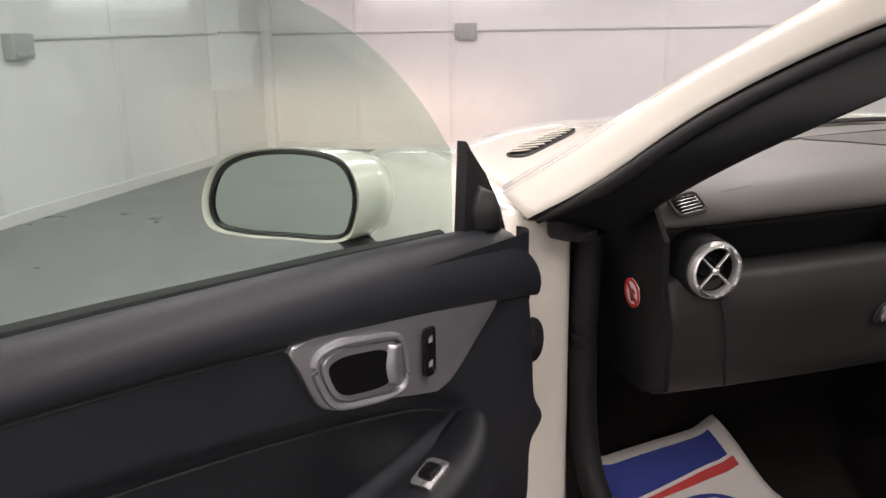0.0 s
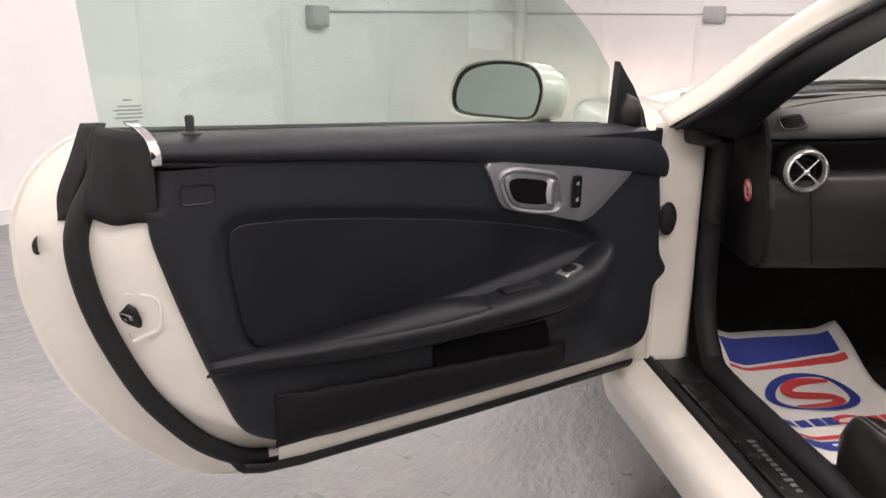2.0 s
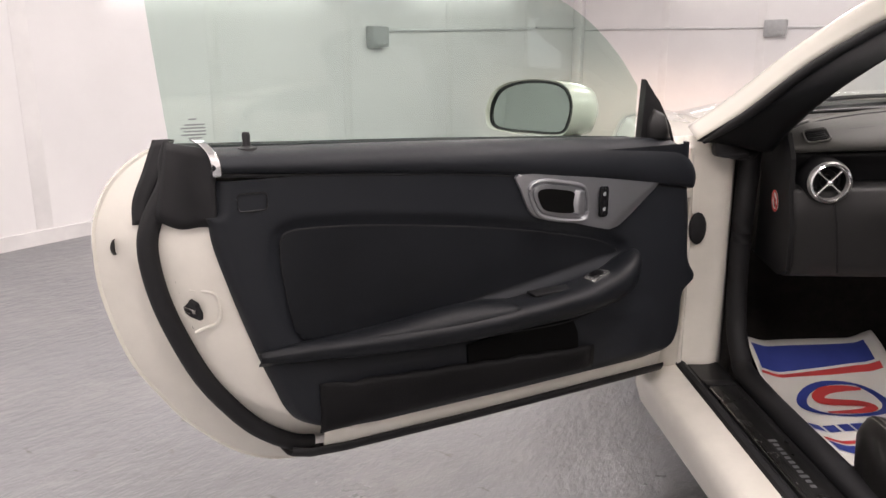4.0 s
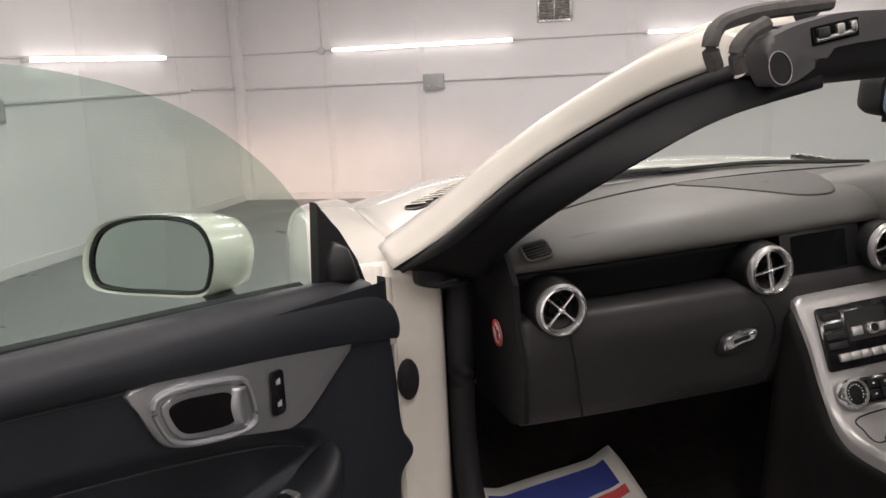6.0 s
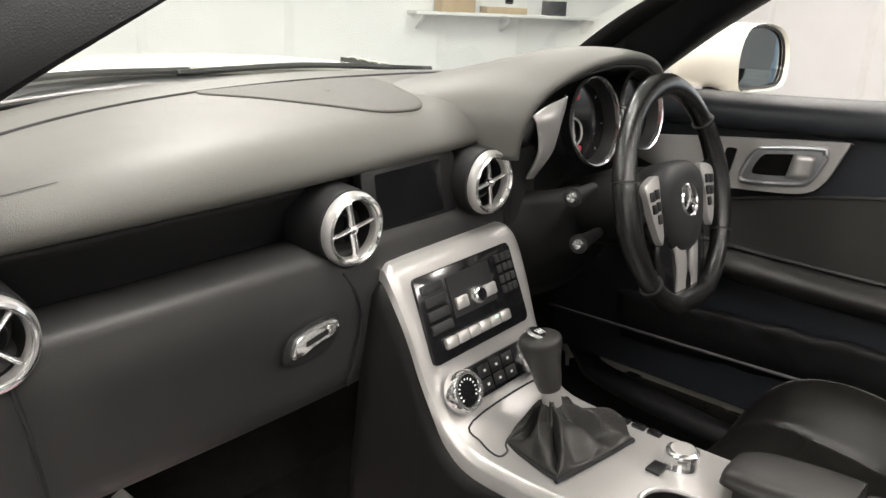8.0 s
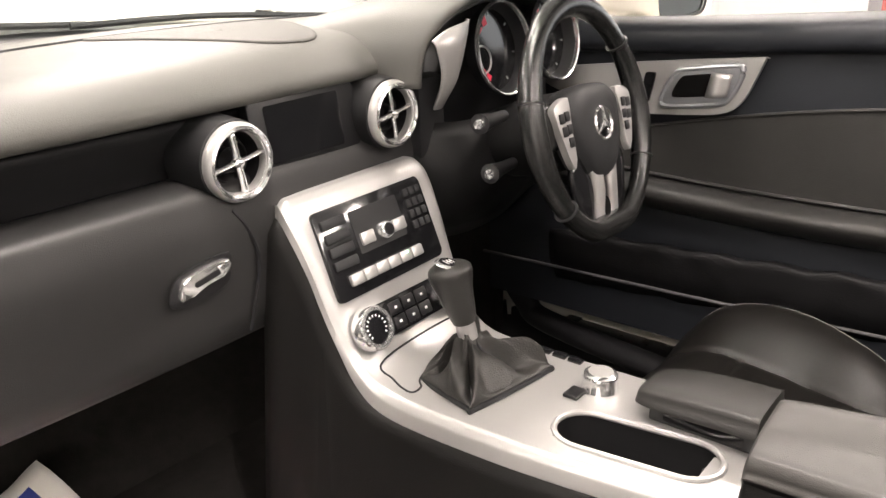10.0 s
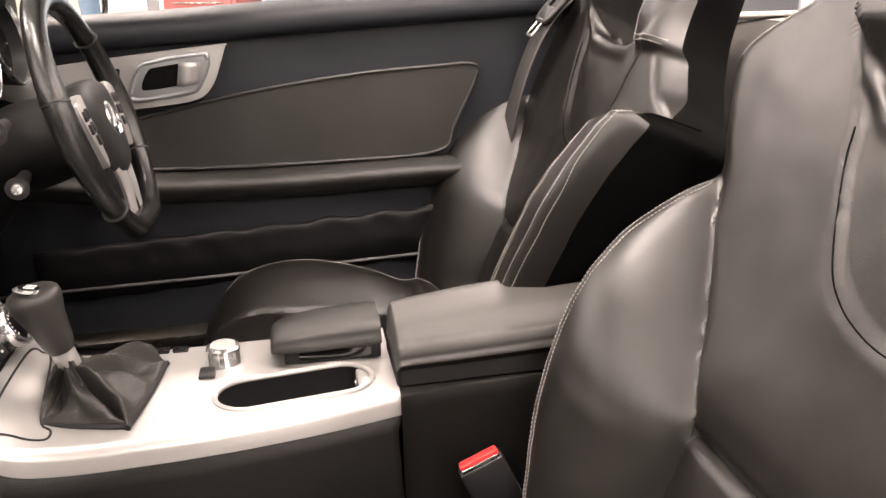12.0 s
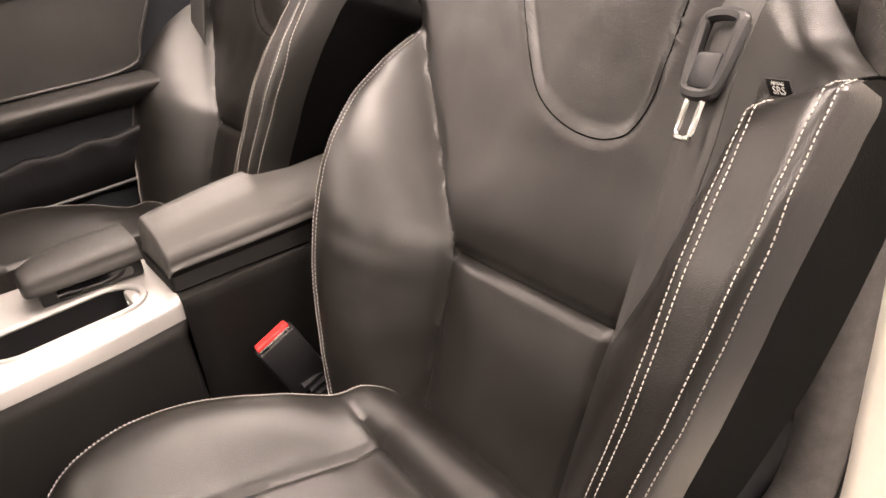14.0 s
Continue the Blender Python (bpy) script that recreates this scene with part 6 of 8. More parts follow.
for x in (0.372, 0.535):
    DI = pose(x, -0.018, 1.016, 80, 0, 0)
    bm = bmesh.new()
    add_lathe(bm, [(0.0725, 0.022), (0.0765, 0.022), (0.0772, 0.027), (0.0758, 0.0305), (0.0735, 0.029), (0.0725, 0.022)], 48, DI)
    di = part("gauge", bm, M_CHROME, dash, "chrome-ringed instrument dial")
    bm = bmesh.new()
    add_lathe(bm, [(0.066, 0.0), (0.0735, 0.025), (0.0765, 0.022), (0.070, -0.002)], 44, DI)
    part("dial_cone", bm, M_BAND, di)
    bm = bmesh.new()
    add_lathe(bm, [(0.0, 0.001), (0.069, 0.001)], 40, DI)
    part("dial_face", bm, M_GLOSS, di)
    bm = bmesh.new()
    add_lathe(bm, [(0.0205, 0.003), (0.023, 0.005), (0.0245, 0.0015)], 28, DI @ pose(-0.034, -0.012, 0))
    part("small_dial_ring", bm, M_SATIN, di)
    for q in (100, 122, 144, 166, 188, 210, 232):
        bm = bmesh.new()
        add_box(bm, (0.052, 0, 0.003), (0.018, 0.012, 0.001), DI @ pose(0, 0, 0, 0, 0, q + 8))
        part("red_mark", bm, M_DIAL, di)
    for q in range(0, 300, 50):
        bm = bmesh.new()
        add_box(bm, (0.058, 0, 0.002), (0.006, 0.0014, 0.0006), DI @ pose(0, 0, 0, 0, 0, -60 + q))
        part("tick", bm, M_GREYPRINT, di)
# bright fin beside the instruments
bm = bmesh.new()
add_loft(bm, [[(p[0] - 0.006, p[1], p[2]) for p in r] for r in ([(0.192, -0.040, 1.054), (0.222, -0.046, 1.067), (0.268, -0.050, 1.076)], [(0.196, -0.046, 1.040), (0.226, -0.058, 1.046), (0.262, -0.048, 1.050)], [(0.212, -0.040, 0.996), (0.232, -0.050, 0.996), (0.252, -0.038, 0.996)], [(0.226, -0.010, 0.945), (0.236, -0.014, 0.945), (0.246, -0.010, 0.945)])], 3, 5)
part("hood_fin", bm, M_SATIN, dash, "bright metal fin beside the instruments", thick=0.004)
bm = bmesh.new()
add_tube(bm, catmull([(0.263, -0.050, 1.078), (0.256, -0.048, 1.045), (0.248, -0.034, 0.99), (0.240, -0.012, 0.945)], 5), 0.0035, 8)
part("fin_edge", bm, M_CHROME, dash)
bm = bmesh.new()
add_box(bm, (0.235, 0.02, 0.925), (0.07, 0.04, 0.14), None, 0.015)
part("switch_panel", bm, M_SOFT, dash)

# ---- steering column and wheel ----
WM = pose(0.379, -0.180, 0.930, 90 - 16, 0, 0)
sw_t = thing("steering_wheel", WM, "three-spoke black leather steering wheel with silver trim", "steering wheel")
bm = bmesh.new()
ringpts = [(0.170 * math.cos(a), max(0.184 * math.sin(a), -0.174), 0.012) for a in (2 * math.pi * i / 72 for i in range(72))]
add_tube(bm, ringpts, [0.0165 + 0.0035 * math.cos(2 * (2 * math.pi * i / 72)) ** 2 for i in range(72)], 14, closed=True)
rim = part("rim", bm, M_WHEEL, sw_t, "black leather rim with grip joints")
for a in (38, 166, 222, 332):
    bm = bmesh.new()
    q = radians(a)
    d = Vector((-math.sin(q), math.cos(q), 0))
    c = Vector((0.170 * math.cos(q), 0.184 * math.sin(q), 0.012))
    add_tube(bm, [c - d * 0.0012, c + d * 0.0012], 0.0202, 16, up=(0, 0, 1))
    part("grip_joint", bm, M_PLASTIC, rim)
bm = bmesh.new()
hub = [(-0.064, 0.046), (-0.03, 0.057), (0.03, 0.057), (0.064, 0.046), (0.077, 0.022), (0.070, -0.028), (0.048, -0.072), (0.022, -0.092), (-0.022, -0.092), (-0.048, -0.072), (-0.070, -0.028), (-0.077, 0.022)]
hb = [(p.x, p.y) for p in catmull([(a, b, 0) for a, b in hub], 4, True)]
add_grid(bm, [[(x * q, y * q - 0.004 * (1 - q), z) for x, y in hb] for z, q in ((-0.022, 0.98), (0.006, 1.02), (0.019, 0.985), (0.028, 0.86), (0.032, 0.6), (0.0335, 0.3), (0.034, 0.04))], close_u=True)
part("airbag_pad", bm, M_SOFT, sw_t, "black padded hub cover", angle=60)
EM = pose(0, -0.008, -0.0165)
bm = bmesh.new()
add_lathe(bm, [(0.0, 0.0505), (0.024, 0.0500), (0.0275, 0.047)], 32, EM)
emb = part("emblem", bm, M_GLOSS, sw_t, "round chrome emblem")
bm = bmesh.new()
add_lathe(bm, [(0.0235, 0.050), (0.026, 0.0525), (0.0285, 0.049)], 32, EM)
part("emblem_ring", bm, M_CHROME, emb)
for i in range(3):
    bm = bmesh.new()
    add_prism(bm, [(-0.005, 0), (0.005, 0), (0.001, 0.024), (-0.001, 0.024)], 0.0495, 0.054, EM @ pose(0, 0, 0, 0, 0, 120 * i), 0.001)
    part("emblem_bar", bm, M_CHROME, emb)
for s in (-1, 1):
    # leather spoke, then the silver blade with its keys
    bm = bmesh.new()
    add_loft(bm, [[(s * 0.058, 0.046, 0.006), (s * 0.064, 0.012, 0.014), (s * 0.056, -0.034, 0.006)], [(s * 0.105, 0.040, 0.008), (s * 0.112, 0.010, 0.014), (s * 0.108, -0.030, 0.008)], [(s * 0.162, 0.046, 0.010), (s * 0.166, 0.006, 0.014), (s * 0.160, -0.050, 0.010)]], 4, 4)
    part("spoke", bm, M_WHEEL, sw_t, thick=0.014)
    blade = [(p.x, p.y) for p in catmull([(s * 0.078, 0.043, 0), (s * 0.116, 0.036, 0), (s * 0.124, 0.020, 0), (s * 0.108, -0.040, 0), (s * 0.093, -0.066, 0), (s * 0.083, -0.040, 0), (s * 0.084, 0.0, 0)], 3, True)][::s]
    bm = bmesh.new()
    add_prism(bm, blade, 0.012, 0.024, None, 0.002)
    sp2 = part("switch_trim", bm, M_SATIN, sw_t, "satin silver switch trim on the spoke")
    for x, y in ((0.094, 0.016), (0.109, 0.014), (0.092, -0.004), (0.106, -0.006), (0.093, -0.024)):
        bm = bmesh.new()
        add_box(bm, (s * x, y, 0.0255), (0.0125, 0.0155, 0.004), None, 0.0015)
        part("button", bm, M_PLASTIC, sp2)
    # black web between the side spoke and the bottom of the rim
    bm = bmesh.new()
    add_loft(bm, [[(s * 0.066, -0.040, 0.012), (s * 0.044, -0.082, 0.014), (s * 0.030, -0.105, 0.012)], [(s * 0.088, -0.072, 0.010), (s * 0.062, -0.112, 0.013), (s * 0.040, -0.138, 0.010)], [(s * 0.086, -0.118, 0.006), (s * 0.066, -0.146, 0.008), (s * 0.042, -0.166, 0.006)]], 4, 4)
    part("spoke_web", bm, M_GLOSS, sw_t, "gloss black web beside the lower spoke", thick=0.008)
    # one of the two silver arms of the lower spoke
    bm = bmesh.new()
    add_loft(bm, [[(s * 0.012, -0.082, 0.022), (s * 0.042, -0.072, 0.020)], [(s * 0.010, -0.115, 0.020), (s * 0.036, -0.112, 0.018)], [(s * 0.014, -0.150, 0.014), (s * 0.036, -0.150, 0.012)], [(s * 0.002, -0.170, 0.010), (s * 0.036, -0.168, 0.008)]], 3, 4)
    part("lower_spoke", bm, M_SATIN, sw_t, "satin silver arm of the lower spoke", thick=0.010)
# solid dark plug that paints the shade of a hole
bm = bmesh.new()
add_prism(bm, [(0.012 * math.cos(a), -0.142 + 0.016 * math.sin(a)) for a in (2 * math.pi * i / 20 for i in range(20))], 0.004, 0.012)
part("spoke_hole", bm, M_VOID, sw_t, "dark plug painted as the shade in the lower spoke's hole")
bm = bmesh.new()
add_grid(bm, [[(r * math.cos(a), r * 0.8 * math.sin(a) - 0.01, z) for a in (2 * math.pi * i / 24 for i in range(24))] for z, r in ((-0.008, 0.055), (-0.03, 0.08), (-0.10, 0.085), (-0.20, 0.07))], close_u=True)
part("column_cowl", bm, M_KNEE, sw_t, "black steering column cowl")


def column_stalk(m, label):
    t = thing("column_stalk", m, label, "stalk", "stalks on the steering column")
    bm = bmesh.new()
    add_tube(bm, [(0, 0, 0), (-0.05, 0, 0), (-0.085, 0, 0)], [0.009, 0.011, 0.016], 12)
    part("lever", bm, M_PLASTIC, t)
    bm = bmesh.new()
    add_lathe(bm, [(0.0, 0.006), (0.007, 0.005), (0.009, 0.0), (0.009, -0.006)], 16, pose(-0.087, 0, 0, 0, -90, 0))
    part("bright_tip", bm, M_CHROME, t, "chrome tip")


column_stalk(pose(0.278, -0.09, 0.943, 0, 0, 9), "black column stalk with a chrome tip")
column_stalk(pose(0.293, -0.10, 0.865, 0, 0, 9), "short black column stalk with a chrome tip")
bm = bmesh.new()
add_loft(bm, [[(0.17, 0.04, 0.93), (0.25, -0.02, 0.93), (0.40, -0.03, 0.93), (0.58, 0.02, 0.93)], [(0.17, 0.02, 0.85), (0.24, -0.04, 0.83), (0.40, -0.06, 0.82), (0.58, 0.01, 0.84)], [(0.18, 0.05, 0.74), (0.26, 0.02, 0.72), (0.40, 0.01, 0.72), (0.60, 0.05, 0.74)]], 4, 4)
kp = part("knee_panel", bm, M_KNEE, dash, "black panel under the steering column", thick=0.01)
kp.matrix_parent_inverse = DASH.inverted()

# ---- centre console ----
con = thing("centre_console", Matrix(), "satin silver centre console with radio, gear lever and cup holder", "console")
# section stations down the face and back along the tunnel: y, z, left, right
ST = [(0.012, 0.880, -0.112, 0.160), (-0.006, 0.878, -0.118, 0.164), (-0.022, 0.858, -0.118, 0.168), (-0.045, 0.808, -0.110, 0.168), (-0.07, 0.75, -0.106, 0.164), (-0.092, 0.70, -0.100, 0.162), (-0.115, 0.664, -0.098, 0.162), (-0.15, 0.638, -0.096, 0.165), (-0.20, 0.628, -0.092, 0.17), (-0.28, 0.625, -0.086, 0.175), (-0.38, 0.624, -0.076, 0.18), (-0.50, 0.623, -0.055, 0.185), (-0.605, 0.622, -0.028, 0.19)]
yz = catmull([(0, y, z) for y, z, a, b in ST], 10)
lr = catmull([(a, b, 0) for y, z, a, b in ST], 10)
CUP = ((0.008, -0.408), (0.026, -0.528), 0.042)
NX = 56


def cup_dist(x, y):
    a, b, r = Vector(CUP[0]), Vector(CUP[1]), CUP[2]
    t = max(0, min(1, (Vector((x, y)) - a).dot(b - a) / (b - a).length_squared))
    return (Vector((x, y)) - a.lerp(b, t)).length - r


rows = []
for p, q in zip(yz, lr):
    l, r = q.x, q.y
    row = [Vector((l - 0.004, p.y, p.z - 0.03)), Vector((l - 0.002, p.y, p.z - 0.012))]
    for i in range(NX + 1):
        t = i / NX
        edge = 0.008 * (math.exp(-((t) / 0.02) ** 2) + math.exp(-((1 - t) / 0.02) ** 2))
        row.append(Vector((l + (r - l) * t, p.y, p.z - edge + 0.05 * (l + (r - l) * t - 0.03) * sstep((p.z - 0.62) / 0.2))))
    row += [Vector((r + 0.002, p.y, p.z - 0.012)), Vector((r + 0.004, p.y, p.z - 0.03))]
    rows.append(row)
bm = bmesh.new()
add_grid(bm, rows)
gone = [f for f in bm.faces if f.calc_center_median().z < 0.67 and cup_dist(*f.calc_center_median().xy) < 0]
bmesh.ops.delete(bm, geom=gone, context="FACES")
part("fascia", bm, M_SATIN, con, "satin silver fascia sweeping into the tunnel", angle=50)
stad = []
a, b, r = Vector(CUP[0]), Vector(CUP[1]), CUP[2]
dirv = (b - a).normalized()
base = math.atan2(dirv.y, dirv.x)
for c, s0 in ((b, -90), (a, 90)):
    for i in range(13):
        ang = base + radians(s0 + 180 * i / 12)
        stad.append((c.x + r * math.cos(ang), c.y + r * math.sin(ang)))
bm = bmesh.new()
add_tube(bm, [(x, y, 0.6235) for x, y in stad], 0.0042, 8, closed=True)
cup = part("cup_holder", bm, M_SATIN, con, "oval cup holder with a silver rim")
bm = bmesh.new()
vs = add_grid(bm, [[(x, y, 0.624) for x, y in stad], [(x, y, 0.54) for x, y in stad]], close_u=True)
bm.faces.new(vs[1])
part("well", bm, M_PLASTIC, cup, "dark plastic well")
bm = bmesh.new()
add_box(bm, (0.028, -0.560, 0.606), (0.055, 0.02, 0.03), pose(0, 0, 0, 0, 0, 0), 0.003)
part("well_end", bm, M_SATIN, cup)
bm = bmesh.new()
add_lathe(bm, [(0.0, 0.003), (0.006, 0.002), (0.007, 0.0)], 14, pose(0.030, -0.549, 0.610, -90, 0, 0))
part("release_button", bm, M_CHROME, cup)
# tunnel sides
bm = bmesh.new()
left = [(q.x - 0.003, p.y, p.z - 0.028) for p, q in zip(yz, lr)]
add_grid(bm, [left, [(x - 0.012, y + 0.01, z - 0.02) for x, y, z in left], [(x - 0.02, y + 0.02 * (z > 0.7), max(0.24, z - 0.22)) for x, y, z in left], [(x - 0.03, y + 0.05 * (z > 0.7), 0.235) for x, y, z in left]])
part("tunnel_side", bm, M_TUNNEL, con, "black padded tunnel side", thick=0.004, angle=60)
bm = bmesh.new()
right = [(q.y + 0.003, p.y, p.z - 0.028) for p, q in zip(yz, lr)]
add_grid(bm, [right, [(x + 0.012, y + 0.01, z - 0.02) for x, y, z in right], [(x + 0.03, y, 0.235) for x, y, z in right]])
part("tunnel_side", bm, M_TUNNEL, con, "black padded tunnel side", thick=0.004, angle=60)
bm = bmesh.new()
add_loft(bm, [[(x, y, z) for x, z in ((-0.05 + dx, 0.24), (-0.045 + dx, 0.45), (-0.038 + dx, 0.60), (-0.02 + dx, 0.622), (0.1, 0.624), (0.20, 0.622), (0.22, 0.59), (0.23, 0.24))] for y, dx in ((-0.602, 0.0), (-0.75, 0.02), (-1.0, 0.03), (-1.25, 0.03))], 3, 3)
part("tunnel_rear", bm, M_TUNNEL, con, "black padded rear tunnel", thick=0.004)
# radio in the sloping face: frame with x right, v up the slope
FA = Matrix.Translation((0.024, -0.050, 0.799)) @ Matrix(((1, 0, 0, 0), (0, 0.415, -0.91, 0), (0.05, 0.91, 0.415, 0), (0, 0, 0, 1)))
bm = bmesh.new()
add_prism(bm, rounded(0.222, 0.128, 0.008), -0.004, 0.004, FA, 0.002)
radio = part("radio", bm, M_GLOSS, con, "black radio panel with silver keys")
bm = bmesh.new()
add_prism(bm, rounded(0.098, 0.062, 0.003), 0.004, 0.0052, FA @ pose(0.002, 0.018, 0))
part("radio_window", bm, M_PLASTIC, radio)
for i in range(4):
    bm = bmesh.new()
    add_box(bm, (-0.079, 0.043 - i * 0.0195, 0.0055), (0.045, 0.014, 0.005), FA, 0.002)
    part("radio_key", bm, M_SOFT, radio)
for i in range(4):
    for j in range(3):
        bm = bmesh.new()
        add_box(bm, (0.073 + j * 0.0135, 0.045 - i * 0.0165, 0.005), (0.0105, 0.012, 0.004), FA, 0.0015)
        part("number_key", bm, M_SOFT, radio)
for x in (-0.031, 0.043):
    bm = bmesh.new()
    add_box(bm, (x * 0.9, 0.006, 0.0065), (0.026, 0.018, 0.006), FA, 0.002)
    part("silver_key", bm, M_SATIN, radio)
bm = bmesh.new()
add_lathe(bm, [(0.0, 0.018), (0.0105, 0.018), (0.013, 0.015), (0.0138, 0.004)], 28, FA @ pose(0.006, 0.006, 0))
part("radio_knob", bm, M_CHROME, radio, "ribbed chrome knob")
bm = bmesh.new()
add_lathe(bm, [(0.0, 0.0185), (0.009, 0.0185), (0.0092, 0.017)], 24, FA @ pose(0.006, 0.006, 0))
part("knob_face", bm, M_GLOSS, radio)
for i in range(6):
    bm = bmesh.new()
    add_box(bm, (-0.0725 + i * 0.0252, -0.041, 0.0075), (0.0242, 0.0165, 0.008), FA, 0.003)
    part("silver_key", bm, M_SATIN, radio)
bm = bmesh.new()
add_box(bm, (0.03, -0.036, 0.0122), (0.005, 0.003, 0.001), FA)
part("green_light", bm, M_GREEN, radio)
# heater panel
FB = Matrix.Translation((0.026, -0.101, 0.700)) @ Matrix(((1, 0, 0, 0), (0, 0.46, -0.888, 0), (0.035, 0.888, 0.46, 0), (0, 0, 0, 1)))
bm = bmesh.new()
add_prism(bm, rounded(0.15, 0.05, 0.006), -0.004, 0.004, FB, 0.002)
heat = part("heater_panel", bm, M_GLOSS, con, "black heater panel with two chrome-ringed dials")
for i in range(3):
    for j in range(2):
        bm = bmesh.new()
        add_box(bm, (-0.028 + i * 0.028, 0.010 - j * 0.021, 0.0045), (0.024, 0.018, 0.003), FB, 0.0015)
        part("heater_key", bm, M_PLASTIC, heat)
        bm = bmesh.new()
        add_box(bm, (-0.028 + i * 0.028, 0.010 - j * 0.021, 0.0062), (0.005, 0.0035, 0.0004), FB)
        part("key_mark", bm, M_WHITEPRINT, heat)
for x in (-0.082, 0.084):
    bm = bmesh.new()
    K = FB @ pose(x, -0.002, 0)
    add_lathe(bm, [(0.031, -0.002), (0.031, 0.014), (0.0285, 0.018), (0.0235, 0.018), (0.0225, 0.013)], 40, K)
    kn = part("temperature_dial", bm, M_CHROME, heat, "chrome-ringed temperature dial")
    bm = bmesh.new()
    add_lathe(bm, [(0.0, 0.0145), (0.0228, 0.0145), (0.023, 0.010)], 36, K)
    part("dial_face", bm, M_GLOSS, kn)
    for i in range(13):
        bm = bmesh.new()
        add_box(bm, (0, 0.017, 0.0149), (0.0015, 0.003, 0.0005), K @ pose(0, 0, 0, 0, 0, 125 - i * 250 / 12))
        part("tick", bm, M_WHITEPRINT, kn)
# ashtray lid
bm = bmesh.new()
lid = [(-0.052, -0.124), (0.115, -0.118), (0.137, -0.13), (0.125, -0.142), (-0.018, -0.166), (-0.046, -0.184), (-0.066, -0.182), (-0.064, -0.15)]
zc = lambda y: np.interp(-y, [-p.y for p in yz], [p.z for p in yz])
add_tube(bm, [(p.x, p.y, zc(p.y) + 0.0005) for p in catmull([(a, b, 0) for a, b in lid], 5, True)], 0.0016, 5, closed=True)
part("tray_joint", bm, M_RUBBER, con, "joint line of the ashtray lid")
# gear lever: a loose gaiter gathered under the collar
bm = bmesh.new()
base = [(p.x, p.y) for p in catmull([(-0.018, -0.166, 0), (-0.030, -0.176, 0), (-0.049, -0.262, 0), (-0.042, -0.274, 0), (0.095, -0.292, 0), (0.115, -0.280, 0), (0.138, -0.160, 0), (0.128, -0.146, 0)], 14, True)]
gc = Vector((0.048, -0.215))
rows = []
for k, (z, q, cx, cy) in enumerate(((0.627, 1.0, 0.048, -0.215), (0.632, 0.985, 0.048, -0.215), (0.636, 0.93, 0.048, -0.215), (0.640, 0.80, 0.05, -0.214), (0.646, 0.64, 0.053, -0.208), (0.653, 0.46, 0.056, -0.200), (0.658, 0.30, 0.058, -0.193), (0.666, 0.17, 0.0595, -0.187), (0.676, 0.15, 0.059, -0.184))):
    row = []
    amp = (0, 0, 0.4, 1.7, 2.4, 2.2, 1.5, 0.3, 0)[k]
    for i, (x, y) in enumerate(base):
        a = 2 * math.pi * i / len(base)
        f = 0.10 * math.sin(5 * a + 1.3) + 0.06 * math.sin(9 * a + 0.7 * k) + 0.04 * math.sin(13 * a + k)
        lift = 0.006 * math.sin(5 * a + 2.4) + 0.004 * math.sin(8 * a + 1.1 * k) + 0.003 * math.sin(14 * a)
        row.append((cx + (x - gc.x) * q * (1 + f * amp * 0.6), cy + (y - gc.y) * q * (1 + f * amp * 0.6), z + lift * amp))
    rows.append(row)
add_loft(bm, rows, 1, 5, close_u=True)
gear = part("gear_gaiter", bm, M_GAITER, con, "creased black leather gear gaiter", angle=80)
bm = bmesh.new()
add_tube(bm, [(x, y, 0.6285) for x, y in base], 0.004, 6, closed=True)
part("gaiter_rim", bm, M_SOFT, gear)
for o in (-0.004, 0.004):
    bm = bmesh.new()
    add_tube(bm, catmull([(0.057 + o, -0.196, 0.664), (0.046 + o, -0.218, 0.655), (0.030 + o, -0.245, 0.643), (0.02 + o, -0.275, 0.632)], 5), 0.0018, 5)
    part("gaiter_seam", bm, M_SOFT, gear)
bm = bmesh.new()
add_tube(bm, [(0.0595, -0.1855, 0.664), (0.0565, -0.180, 0.690)], [0.0145, 0.0145], 20)
part("collar", bm, M_SATIN, gear, "silver collar")
bm = bmesh.new()
add_tube(bm, catmull([(0.0565, -0.180, 0.689), (0.053, -0.175, 0.712), (0.048, -0.168, 0.742), (0.0445, -0.163, 0.765), (0.043, -0.161, 0.776)], 4), [0.0165, 0.0182, 0.0196, 0.0206, 0.0215, 0.0225, 0.0237, 0.0251, 0.0268, 0.0287, 0.0304, 0.0316, 0.0320, 0.0314, 0.0296, 0.026, 0.019], 20)
part("gear_knob", bm, M_LEATHER2, con, "black leather gear knob with a chrome cap", angle=70)
KC = pose(0.043, -0.1612, 0.7765, 10, 4, 0)
bm = bmesh.new()
add_lathe(bm, [(0.0, 0.003), (0.0145, 0.0028), (0.0195, 0.0)], 24, KC)
kc = part("knob_cap", bm, M_CHROME, con, "chrome gear pattern cap")
bm = bmesh.new()
add_lathe(bm, [(0.0, 0.0035), (0.0135, 0.0034), (0.0138, 0.002)], 24, KC)
part("cap_face", bm, M_GLOSS, kc)
for x in (-0.006, 0.0, 0.006):
    bm = bmesh.new()
    add_box(bm, (x, 0, 0.0038), (0.0012, 0.012, 0.0005), KC)
    part("pattern_line", bm, M_WHITEPRINT, kc)
bm = bmesh.new()
add_box(bm, (0, 0, 0.0038), (0.013, 0.0012, 0.0005), KC)
part("pattern_line", bm, M_WHITEPRINT, kc)
